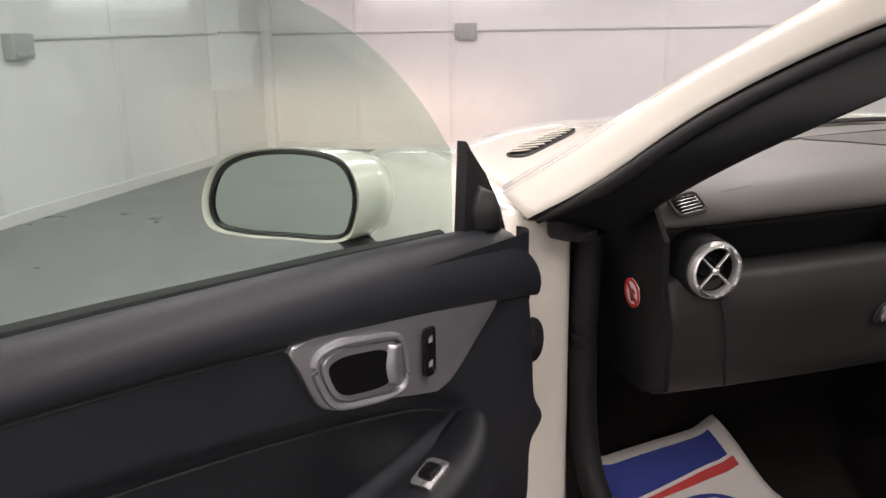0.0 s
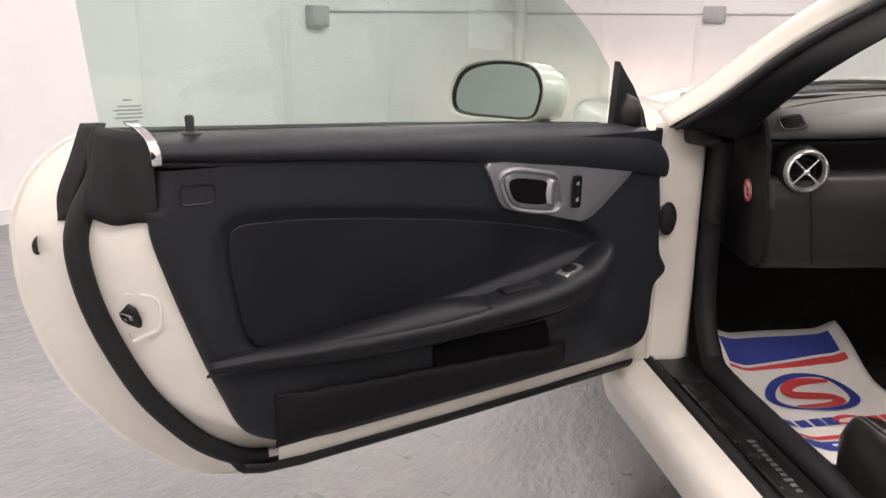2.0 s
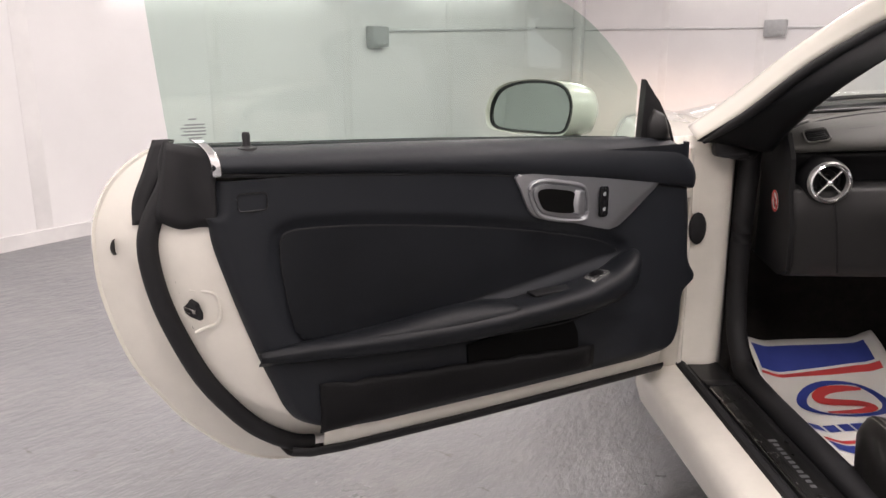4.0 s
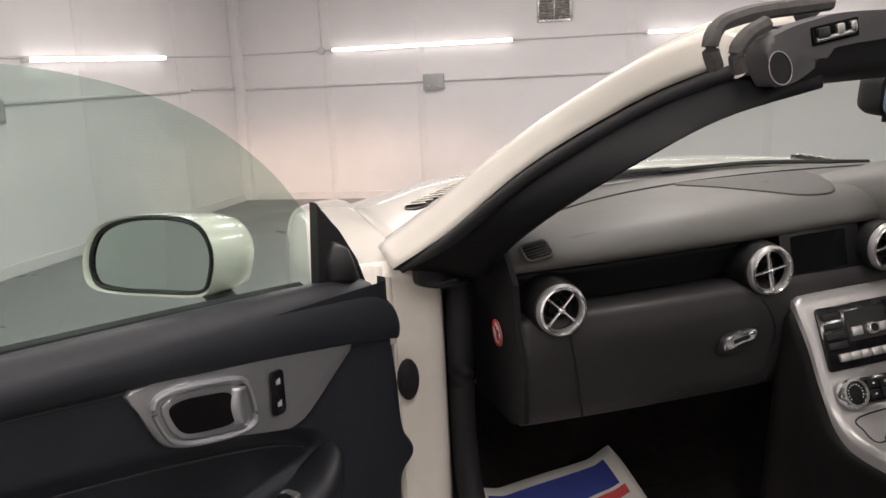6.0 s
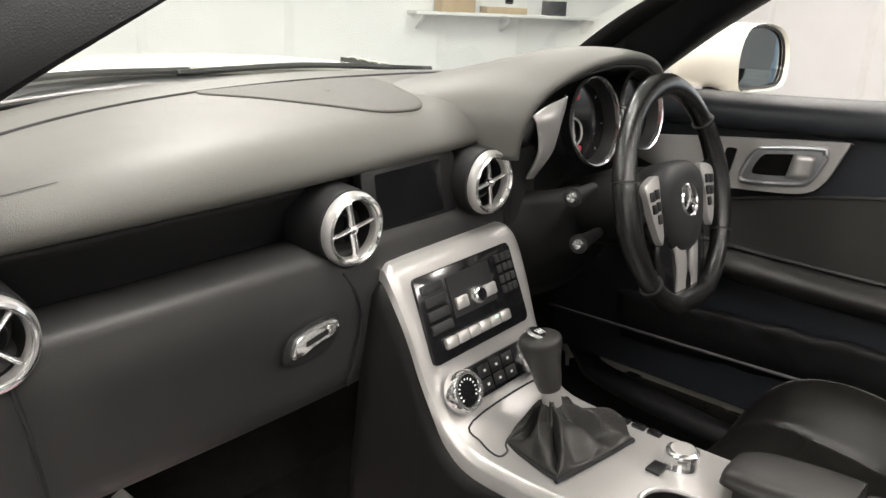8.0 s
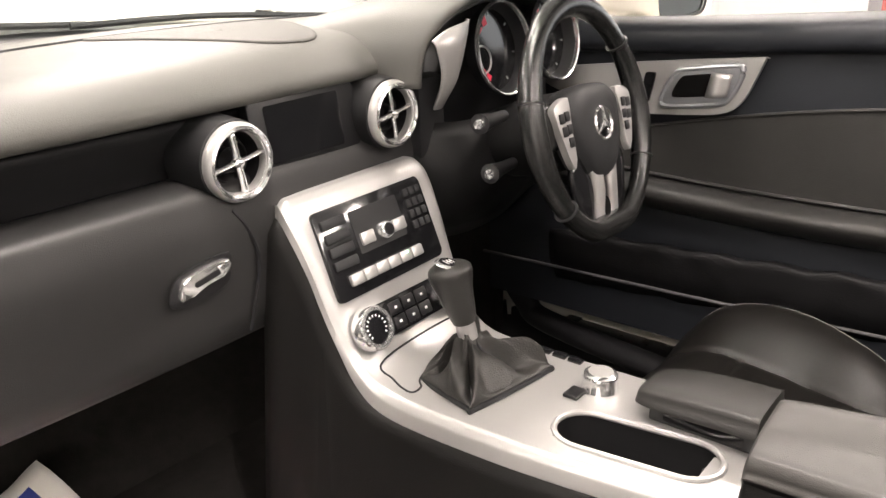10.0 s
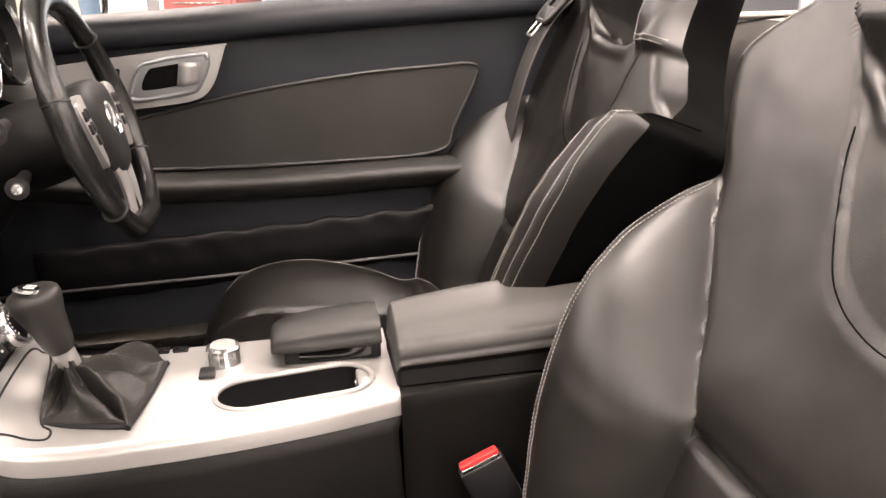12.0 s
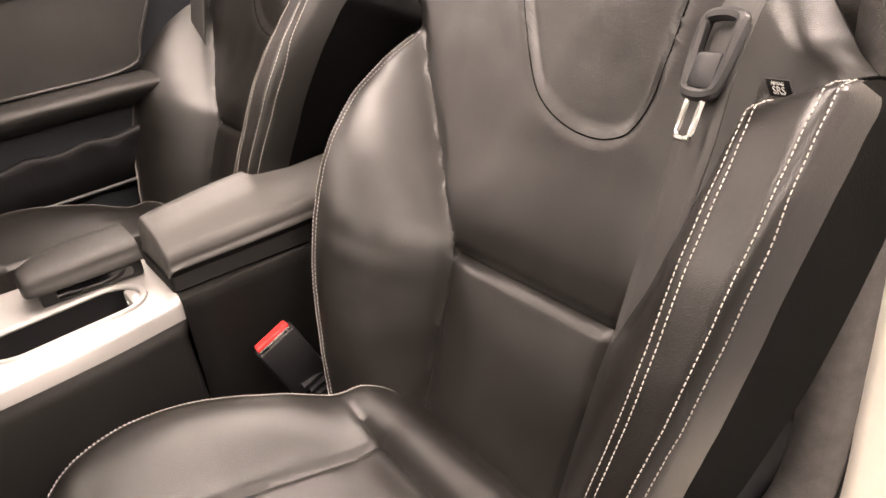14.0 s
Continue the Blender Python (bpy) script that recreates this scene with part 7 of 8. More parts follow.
# rotary controller
bm = bmesh.new()
add_lathe(bm, [(0.0, 0.028), (0.018, 0.028), (0.023, 0.025), (0.0245, 0.020), (0.0245, 0.006), (0.026, 0.004), (0.026, 0.0)], 36, pose(0.108, -0.372, 0.6235))
rc = part("rotary_controller", bm, M_CHROME, con, "ribbed chrome rotary controller")
bm = bmesh.new()
add_lathe(bm, [(0.0, 0.0292), (0.0165, 0.0292), (0.0175, 0.0275)], 28, pose(0.108, -0.372, 0.6235))
part("controller_top", bm, M_SATIN, rc)
bm = bmesh.new()
add_box(bm, (0.075, -0.352, 0.626), (0.03, 0.022, 0.006), pose(0, 0, 0), 0.002)
part("return_key", bm, M_PLASTIC, con)
for i in range(3):
    bm = bmesh.new()
    add_box(bm, (0.158, -0.255 - i * 0.026, 0.627), (0.014, 0.022, 0.006), None, 0.002)
    part("tunnel_switch", bm, M_GLOSS, con)
# small pad and main armrest
bm = bmesh.new()
rows = []
for y, h, a, b in ((-0.437, 0.006, 0.088, 0.128), (-0.443, 0.020, 0.074, 0.142), (-0.48, 0.026, 0.070, 0.158), (-0.54, 0.028, 0.074, 0.168), (-0.590, 0.028, 0.078, 0.172)):
    rows.append([(a, y, 0.645), (a - 0.002, y, 0.645 + 0.6 * h), (a + 0.006, y, 0.645 + h), ((a + b) / 2, y, 0.647 + h), (b - 0.006, y, 0.645 + h), (b + 0.002, y, 0.645 + 0.6 * h), (b, y, 0.645)])
add_loft(bm, rows, 4, 4, close_u=True, caps=True)
part("pad", bm, M_LEATHER2, con, "small padded armrest")
bm = bmesh.new()
add_box(bm, (0.124, -0.522, 0.634), (0.088, 0.135, 0.024), None, 0.004)
pb = part("pad_base", bm, M_PLASTIC, con)
bm = bmesh.new()
add_prism(bm, rounded(0.10, 0.013, 0.004), 0, 0.001, pose(0.0795, -0.525, 0.635, 90, 0, -90))
part("pad_slot", bm, M_GLOSS, pb)
bm = bmesh.new()
rows = []
LID = ((-0.600, -0.010, 0.006, 0.010), (-0.603, 0.0, 0.001, 0.018), (-0.612, 0.004, 0.0, 0.022), (-0.66, 0.006, 0.0, 0.027), (-0.74, 0.009, 0.0, 0.033), (-0.85, 0.014, 0.0, 0.033), (-1.05, 0.016, 0.0, 0.032), (-1.2, 0.014, 0.0, 0.030))
for y, dz, k, up in LID:
    x0 = -0.012 + k - 0.02 * (y + 0.6)
    rows.append([(x0 + 0.005, y, 0.648 + 0.6 * dz), (x0, y, 0.656 + dz), (x0 + 0.001, y, 0.665 + dz), (x0 + 0.006, y, 0.6725 + dz), (x0 + 0.016, y, 0.677 + dz), (x0 + 0.04, y, 0.678 + 0.5 * up + dz), (0.06, y, 0.676 + 0.86 * up + dz), (0.086, y, 0.676 + up + dz), (0.102 - k, y, 0.668 + up + dz), (0.112 - k, y, 0.655 + dz), (0.108, y, 0.648 + 0.6 * dz)])
add_loft(bm, rows, 4, 4, close_u=True, caps=True)
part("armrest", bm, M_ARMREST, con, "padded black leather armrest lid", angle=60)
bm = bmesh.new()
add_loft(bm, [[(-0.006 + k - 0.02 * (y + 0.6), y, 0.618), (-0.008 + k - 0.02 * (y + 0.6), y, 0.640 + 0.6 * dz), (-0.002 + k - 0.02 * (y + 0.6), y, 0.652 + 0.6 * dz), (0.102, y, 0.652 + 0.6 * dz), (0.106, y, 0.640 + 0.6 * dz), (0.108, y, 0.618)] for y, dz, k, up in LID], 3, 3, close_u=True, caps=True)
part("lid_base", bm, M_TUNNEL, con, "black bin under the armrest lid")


# ---- seats ----
# seat frame: origin on the floor under the crease of backrest and cushion; y forward
def lerp_table(v, table):
    xs, ys = zip(*table)
    return float(np.interp(v, xs, ys))


LEAN_BACK = 0.45
NRM = Vector((0, 1, LEAN_BACK)).normalized()
# the bolster beside the tunnel (x > 0) fades into the shoulder; the outer one (x < 0) ends in a sewn cap
HALF_R = [(0.36, 0.232), (0.5, 0.275), (0.584, 0.300), (0.66, 0.317), (0.744, 0.330), (0.80, 0.335), (0.86, 0.328), (0.90, 0.333), (0.95, 0.372), (1.0, 0.405), (1.035, 0.412), (1.06, 0.385), (1.09, 0.335), (1.14, 0.27), (1.19, 0.22), (1.24, 0.18), (1.27, 0.15)]
HALF_L = [(0.36, 0.220), (0.5, 0.277), (0.616, 0.309), (0.70, 0.325), (0.80, 0.337), (0.86, 0.339), (0.89, 0.336), (0.91, 0.308), (0.93, 0.272), (0.96, 0.240), (0.99, 0.214), (1.02, 0.198), (1.05, 0.190), (1.09, 0.188), (1.14, 0.185), (1.19, 0.182), (1.24, 0.175), (1.27, 0.15)]
BOLS_R = [(0.36, 0.05), (0.45, 0.08), (0.55, 0.103), (0.65, 0.115), (0.72, 0.110), (0.78, 0.088), (0.82, 0.062), (0.85, 0.038), (0.875, 0.014), (0.89, 0.003), (0.905, 0.0), (1.0, 0.0), (1.3, 0.0)]
BOLS_L = [(0.36, 0.05), (0.45, 0.085), (0.55, 0.108), (0.65, 0.120), (0.74, 0.122), (0.80, 0.116), (0.85, 0.103), (0.875, 0.094), (0.888, 0.086), (0.897, 0.050), (0.906, 0.012), (0.915, 0.002), (1.0, 0.0), (1.3, 0.0)]
CREST_R = [(0.36, 0.20), (0.5, 0.25), (0.584, 0.280), (0.66, 0.298), (0.744, 0.312), (0.80, 0.318), (0.86, 0.318), (0.89, 0.322), (0.92, 0.325), (1.0, 0.33), (1.3, 0.33)]
CREST_L = [(0.36, 0.18), (0.5, 0.235), (0.616, 0.262), (0.70, 0.272), (0.80, 0.276), (0.86, 0.272), (0.90, 0.268), (1.0, 0.27), (1.3, 0.27)]
INNER_R = [(0.36, 0.12), (0.47, 0.122), (0.57, 0.128), (0.65, 0.137), (0.688, 0.160), (0.738, 0.198), (0.775, 0.228), (0.805, 0.252), (0.85, 0.286), (0.888, 0.308), (0.93, 0.325), (1.3, 0.33)]
INNER_L = [(0.36, 0.13), (0.55, 0.131), (0.65, 0.137), (0.72, 0.170), (0.79, 0.198), (0.85, 0.215), (0.89, 0.222), (1.0, 0.24), (1.3, 0.25)]
UCURVE = [(0.213, 1.082), (0.180, 1.040), (0.145, 0.985), (0.131, 0.950), (0.100, 0.894), (0.072, 0.854), (0.040, 0.832), (0.0, 0.819), (-0.034, 0.815), (-0.062, 0.818), (-0.086, 0.830), (-0.101, 0.860), (-0.105, 0.90), (-0.112, 0.96), (-0.132, 1.005), (-0.160, 1.045), (-0.185, 1.082)]
ROW_GAP = [(0.36, 0.028), (0.5, 0.031), (0.62, 0.036), (0.70, 0.042), (0.80, 0.050), (0.90, 0.056), (1.3, 0.056)]
LIP = [(-0.12, 1.20), (-0.085, 1.12), (-0.078, 1.02), (-0.072, 0.998), (-0.06, 0.991), (-0.04, 0.989), (0.0, 0.987), (0.026, 0.988), (0.067, 0.992), (0.105, 0.997), (0.116, 1.003), (0.149, 1.030), (0.19, 1.070), (0.22, 1.12)]
HALF_R, HALF_L, BOLS_R, BOLS_L, CREST_R, CREST_L, INNER_R, INNER_L = ([(p.x, p.y) for p in catmull([(a, b, 0) for a, b in q], 8)] for q in (HALF_R, HALF_L, BOLS_R, BOLS_L, CREST_R, CREST_L, INNER_R, INNER_L))
UFINE = [(p.x, p.y) for p in catmull([(a, b, 0) for a, b in UCURVE], 8)]
U_RIGHT = sorted((v, u) for u, v in UFINE if u > -0.034)
U_LEFT = sorted((v, u) for u, v in UFINE if u <= -0.034)


def groove(d, w=0.005, depth=0.007):
    return -depth * math.exp(-(d / w) ** 2)


def back_depth(x, z):
    """How far the backrest's face stands forward of its plane."""
    half, bols, crests, inner = (HALF_R, BOLS_R, CREST_R, INNER_R) if x > 0 else (HALF_L, BOLS_L, CREST_L, INNER_L)
    w, b, i = lerp_table(z, half), lerp_table(z, bols), lerp_table(z, inner)
    ax = abs(x)
    crest = min(lerp_table(z, crests), w - 0.006)
    if x < 0:
        cap = 0.894 + 0.42 * max(0.0, ax - 0.263)          # the sewn cap climbs outwards
        b = lerp_table(z + 0.016 - (cap - 0.90), bols)
    u = max(0.0, min(1.0, (ax - i) / max(0.02, crest - i)))
    d = b * (u * (2 - u) if x > 0 else 0.45 * sstep(u) + 0.55 * u * (2 - u))
    if ax > crest:
        v = (ax - crest) / (w - crest)
        if x > 0:
            d -= min(0.03, 0.4 * b) * v ** 2
        else:                                            # turns sharply away past the outer seam
            v = max(0.0, (ax - crest - lerp_table(z, ROW_GAP)) / max(0.01, w - crest - lerp_table(z, ROW_GAP)))
            d -= min(0.055, 0.6 * b) * v ** 2 + 0.004 * math.exp(-(((ax - crest - lerp_table(z, ROW_GAP)) / 0.004) ** 2)) * (b > 0.03)
    if z < 0.89:
        d += groove(ax - i, 0.005, 0.006)
        if ax < i and z < 0.65:
            d += 0.013 * math.sin(math.pi * min(1, max(0, (z - 0.40) / 0.25))) * (1 - (ax / i) ** 4)
    if ax < i and z < 0.9:
        d += groove(z - 0.65, 0.006, 0.011)
    if 0.65 < z and ax < i:
        d += 0.006 * sstep((z - 0.65) / 0.05) * sstep((0.80 - z) / 0.1)
    # the insert under the neck, sunk a little behind a soft lip
    ud = min(math.hypot(x - u, z - v) for u, v in UFINE) if 0.76 < z < 1.10 and ax < 0.23 else 1
    ur = float(np.interp(z, [p[0] for p in U_RIGHT], [p[1] for p in U_RIGHT]))
    ul = float(np.interp(z, [p[0] for p in U_LEFT], [p[1] for p in U_LEFT]))
    inside = 0.815 < z < 1.04 and ul < x < ur
    if inside:
        d -= 0.0085 * sstep(ud / 0.012) * sstep((1.035 - z) / 0.04)
    d += groove(ud, 0.0036, 0.0040)
    # shoulders round off towards the seat's sides
    if z > 0.86:
        edge = max(0.0, (ax - (w - (0.06 if x < 0 else 0.04))) / (0.06 if x < 0 else 0.04))
        d -= (0.035 if x < 0 else 0.012) * edge ** 2 * sstep((z - (0.90 if x < 0 else 0.86)) / 0.04)
    # hollow behind the neck
    if 0.97 < z < 1.16 and -0.12 < x < 0.22:
        up = z - lerp_table(x, LIP)
        d -= sstep(up / 0.007) * (0.042 - 0.070 * min(1.0, (z - 0.985) / 0.09)) * sstep((1.16 - z) / 0.02)
        d += 0.004 * math.exp(-(((up + 0.008) / 0.012) ** 2))
    # padded wing beside the head
    if x < -0.07 and z > 0.97:
        d += 0.015 * sstep((z - 0.982) / 0.018) * sstep((-x - 0.074) / 0.022) * sstep((1.16 - z) / 0.03)
    if z > 1.13:
        d += 0.05 * sstep((z - 1.13) / 0.04) * math.cos(min(1.3, ax / w * 1.2))
    # drawn leather: soft dents and short creases
    d += 0.0011 * noise.noise((x * 22, z * 22, 3.1)) + 0.0035 * noise.noise((x * 5, z * 6, 8.1))
    d += 0.0016 * abs(noise.noise((x * 9 + 2, z * 30, 5.7))) * sstep((ax - i) / 0.05)
    return d


def back_point(x, z, lift=0.0):
    return Vector((x, -LEAN_BACK * (z - 0.65), z)) + NRM * (back_depth(x, z) + lift)


def smooth_table(table):
    q = catmull([(a, b, 0) for a, b in table], 8)
    return [(p.x, p.y) for p in q]


CUSH_Z = smooth_table([(-0.1, 0.40), (0.02, 0.42), (0.09, 0.462), (0.12, 0.484), (0.145, 0.484), (0.168, 0.466), (0.2, 0.458), (0.3, 0.458), (0.45, 0.464), (0.52, 0.445), (0.565, 0.40), (0.59, 0.33)])
CUSH_B = smooth_table([(-0.1, 0.0), (0.1, 0.002), (0.17, 0.030), (0.24, 0.055), (0.32, 0.062), (0.4, 0.058), (0.5, 0.042), (0.56, 0.02), (0.6, 0.01)])
CUSH_W = smooth_table([(-0.1, 0.16), (0.08, 0.160), (0.17, 0.192), (0.24, 0.224), (0.32, 0.265), (0.39, 0.287), (0.46, 0.288), (0.53, 0.272), (0.59, 0.24)])


def cush_point(x, y, lift=0.0):
    """The cushion's face; y from 0 at the crease forward."""
    w = lerp_table(y, CUSH_W)
    ax = abs(x)
    z = lerp_table(y, CUSH_Z)
    i = lerp_table(y, [(0.1, 0.080), (0.2, 0.092), (0.34, 0.128), (0.5, 0.142)])
    crest = w - 0.022
    b = lerp_table(y, CUSH_B)
    u = max(0.0, min(1.0, (ax - i) / (crest - i)))
    z += b * (0.5 * sstep(u) + 0.5 * u * (2 - u))
    if ax > crest:
        z -= 0.03 * ((ax - crest) / (w - crest)) ** 2
    if y > 0.165:
        z += groove(ax - i, 0.005, 0.006)
    if ax < w - 0.02:
        z += groove(y - 0.168, 0.005, 0.009) * (1 if ax < i else sstep((w - 0.02 - ax) / 0.06))
    if ax < i and y > 0.17:
        z += groove(y - 0.42, 0.006, 0.006) + 0.006 * math.cos(ax / i * 1.5) * sstep((y - 0.17) / 0.04)
    z += 0.0012 * noise.noise((x * 22, y * 22, 1.7)) + 0.0035 * noise.noise((x * 6, y * 6, 4.2))
    return Vector((x, y, z + lift))


def stitches(pts, gap=0.0056, size=0.0038):
    """Short raised threads along a line of points."""
    bm = bmesh.new()
    acc, nxt = 0.0, 0.0
    for a, b in zip(pts, pts[1:]):
        L = (b - a).length
        while nxt <= acc + L and L > 0:
            p = a.lerp(b, (nxt - acc) / L)
            d = (b - a).normalized()
            side = d.cross(Vector((0.3, 0.7, 0.6))).normalized()
            up = side.cross(d)
            q = [p + d * e * size / 2 + side * s * 0.00048 for e, s in ((-1, -1), (1, -1), (1, 1), (-1, 1))]
            lo = [bm.verts.new(v) for v in q]
            hi = [bm.verts.new(v.lerp(p, 0.25) + up * 0.0008) for v in q]
            bm.faces.new(hi)
            for j in range(4):
                bm.faces.new((lo[j], lo[(j + 1) % 4], hi[(j + 1) % 4], hi[j]))
            nxt += gap
        acc += L
    return bm


def car_seat(m, label):
    t = thing("bucket_seat", m, label, "car seat", "the two seats")
    bm = bmesh.new()
    rows, shell = [], []
    NZ, NC = 170, 150
    for k in range(NZ + 1):
        z = 0.37 + (1.265 - 0.37) * k / NZ
        w, wl = lerp_table(z, HALF_R), lerp_table(z, HALF_L)
        rows.append([back_point(-wl + (w + wl) * j / NC, z) for j in range(NC + 1)])
        l, r = rows[-1][0], rows[-1][-1]
        deep = 0.10 if z < 1.0 else 0.10 - 0.03 * min(1, (z - 1.0) / 0.2)
        taper = back_depth(-wl, z) + deep
        row = [l - NRM * ((taper + 0.02) * j) + Vector((0.03 * j, 0, 0)) for j in (0, 0.1, 0.33, 0.66, 1.0)]
        taper = back_depth(w, z) + deep
        row.append(Vector((-wl * 0.5, -LEAN_BACK * (z - 0.65), z)) - NRM * 0.115)
        row.append(Vector((w * 0.5, -LEAN_BACK * (z - 0.65), z)) - NRM * 0.115)
        row += [r - NRM * ((taper + 0.02) * j) - Vector((0.03 * j, 0, 0)) for j in (1.0, 0.66, 0.33, 0.1, 0)]
        shell.append(row)
    add_grid(bm, rows)
    back = part("backrest", bm, M_LEATHER, t, "black leather backrest with side bolsters", angle=75)
    bm = bmesh.new()
    vs = add_grid(bm, shell)
    top = list(vs[-1])
    bm.faces.new(top)
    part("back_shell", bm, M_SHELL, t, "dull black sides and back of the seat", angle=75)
    bm = bmesh.new()
    rows = []
    for k in range(100):
        y = -0.09 + 0.675 * k / 99
        w = lerp_table(y, CUSH_W)
        l, r = cush_point(-w, y), cush_point(w, y)
        row = [Vector((l.x * 0.96, y * 0.97, 0.25)), Vector((l.x * 0.99, y, l.z - 0.05))]
        row += [cush_point(-w + 2 * w * j / 90, y) for j in range(91)]
        row += [Vector((r.x * 0.99, y, r.z - 0.05)), Vector((r.x * 0.96, y * 0.97, 0.25))]
        rows.append(row)
    vs = add_grid(bm, rows)
    bm.faces.new(vs[-1])
    bm.faces.new(vs[0][::-1])
    cushion = part("cushion", bm, M_LEATHER, t, "black leather seat cushion", angle=75)
    for s, crests, lo, hi, gaps in ((-1, CREST_L, 0.40, 0.893, (0.0, 0.056)), (1, CREST_R, 0.40, 0.882, (-0.004,))):
        for gap in gaps:
            for off in (-0.0042, 0.0042):
                line = [back_point(s * (lerp_table(z, crests) + (lerp_table(z, ROW_GAP) if gap > 0.01 else gap) + off), z + (0.020 if gap > 0.01 else 0) * sstep((z - 0.78) / 0.1) - 0.016 * sstep((z - 0.5) / 0.39) * (s < 0), 0.0008) for z in np.linspace(lo, hi, 110)]
                part("bolster_stitching", stitches(line), M_STITCH, back, "pale double stitching")
    for off in (-0.0035, 0.0035):
        for line in ([back_point(-0.094 - 0.095 * q, 0.9995 + off, 0.0008) for q in np.linspace(0, 1, 40)], [back_point(-0.092 + off, 0.9995 + 0.12 * q, 0.0008) for q in np.linspace(0, 1, 40)]):
            part("wing_stitching", stitches(line), M_STITCH, back, "pale double stitching on the head wing")
    for off in (-0.0035, 0.0035):
        line = [back_point(lerp_table(z, HALF_R) - 0.016 + off, z, 0.0008) for z in np.linspace(1.03, 1.22, 50)]
        part("shoulder_stitching", stitches(line), M_STITCH, back, "pale double stitching on the shoulder")
    # sewn seams across the lumbar pad, along the bolsters; insert's shadow line as dark tube
    for pts in ([back_point(u, v, 0.0014) for u, v in UFINE if v < 0.985], [back_point(x, 0.65, 0.0004) for x in np.linspace(-0.137, 0.137, 40)], [back_point(lerp_table(z, INNER_R), z, 0.0004) for z in np.linspace(0.42, 0.885, 60)], [back_point(-lerp_table(z, INNER_L), z, 0.0004) for z in np.linspace(0.42, 0.88, 60)]):
        bm = bmesh.new()
        add_tube(bm, pts, 0.0009, 5)
        part("seam", bm, M_SHELL, back)
    # cap seam of the outer bolster
    bm = bmesh.new()
    add_tube(bm, [back_point(-x, 0.876 + 0.42 * max(0.0, x - 0.263), 0.0006) for x in np.linspace(0.235, 0.340, 20)], 0.0016, 5)
    part("cap_seam", bm, M_SHELL, back, "dark sewn seam over the bolster")
    for s in (-1, 1):
        for off in (-0.004, 0.004):
            line = [cush_point(s * (lerp_table(y, CUSH_W) - 0.018 + off), y, 0.0008) for y in np.linspace(0.105, 0.53, 70)]
            part("cushion_stitching", stitches(line), M_STITCH, cushion, "pale double stitching")
    bm = bmesh.new()
    add_box(bm, (0, 0.16, 0.245), (0.40, 0.46, 0.05), None, 0.01)
    part("seat_base", bm, M_PLASTIC, t)
    for s in (-1, 1):
        bm = bmesh.new()
        add_box(bm, (s * 0.19, 0.16, 0.222), (0.035, 0.62, 0.05), None, 0.004)
        part("seat_rail", bm, M_STEEL, t)
    # woven tag on the outer bolster
    return t


SEAT_Y, SEAT_P, SEAT_D = -0.898, -0.368, 0.374
pseat = car_seat(pose(SEAT_P, SEAT_Y, 0), "black leather bucket seat with pale stitching, passenger side")
dseat = copy_thing(pseat, pose(SEAT_D, SEAT_Y + 0.02, 0.035))
tagged(dseat, "black leather bucket seat with pale stitching behind the wheel")
for ob in dseat.children:
    if ob.name.startswith("cushion"):                    # this seat is set higher and further forward
        ob.location += Vector((0, 0.02, 0.028))


# airbag tag sewn into the bolster's top seam
a, b = (Vector((SEAT_P, SEAT_Y, 0)) + back_point(x, 0.884, 0.010) for x in (-0.262, -0.226))
tx = (b - a).normalized()
ty = (Vector((0.1, 0.25, 0.95)) - tx * tx.dot(Vector((0.1, 0.25, 0.95)))).normalized()
TAG = Matrix((tx, -ty, ty.cross(tx))).transposed().to_4x4() @ Matrix.Scale(0.85, 4)
TAG.translation = (a + b) / 2 + ty * 0.006
tag = thing("airbag_tag", TAG, "black woven tag with pale lettering on the seat bolster", "tag")
bm = bmesh.new()
add_box(bm, (0, 0, 0), (0.034, 0.019, 0.0016), None, 0.0005)
part("tag_cloth", bm, M_PLASTIC, tag)
bm = text_mesh("SRS", 0.0125, 0.0003)
bmesh.ops.transform(bm, matrix=pose(0, 0.0025, 0.0013, 0, 0, 180), verts=bm.verts)
part("lettering", bm, M_WHITEPRINT, tag)
bm = text_mesh("AIRBAG", 0.0055, 0.0003)
bmesh.ops.transform(bm, matrix=pose(0, -0.0052, 0.0013, 0, 0, 180), verts=bm.verts)
part("lettering", bm, M_WHITEPRINT, tag)


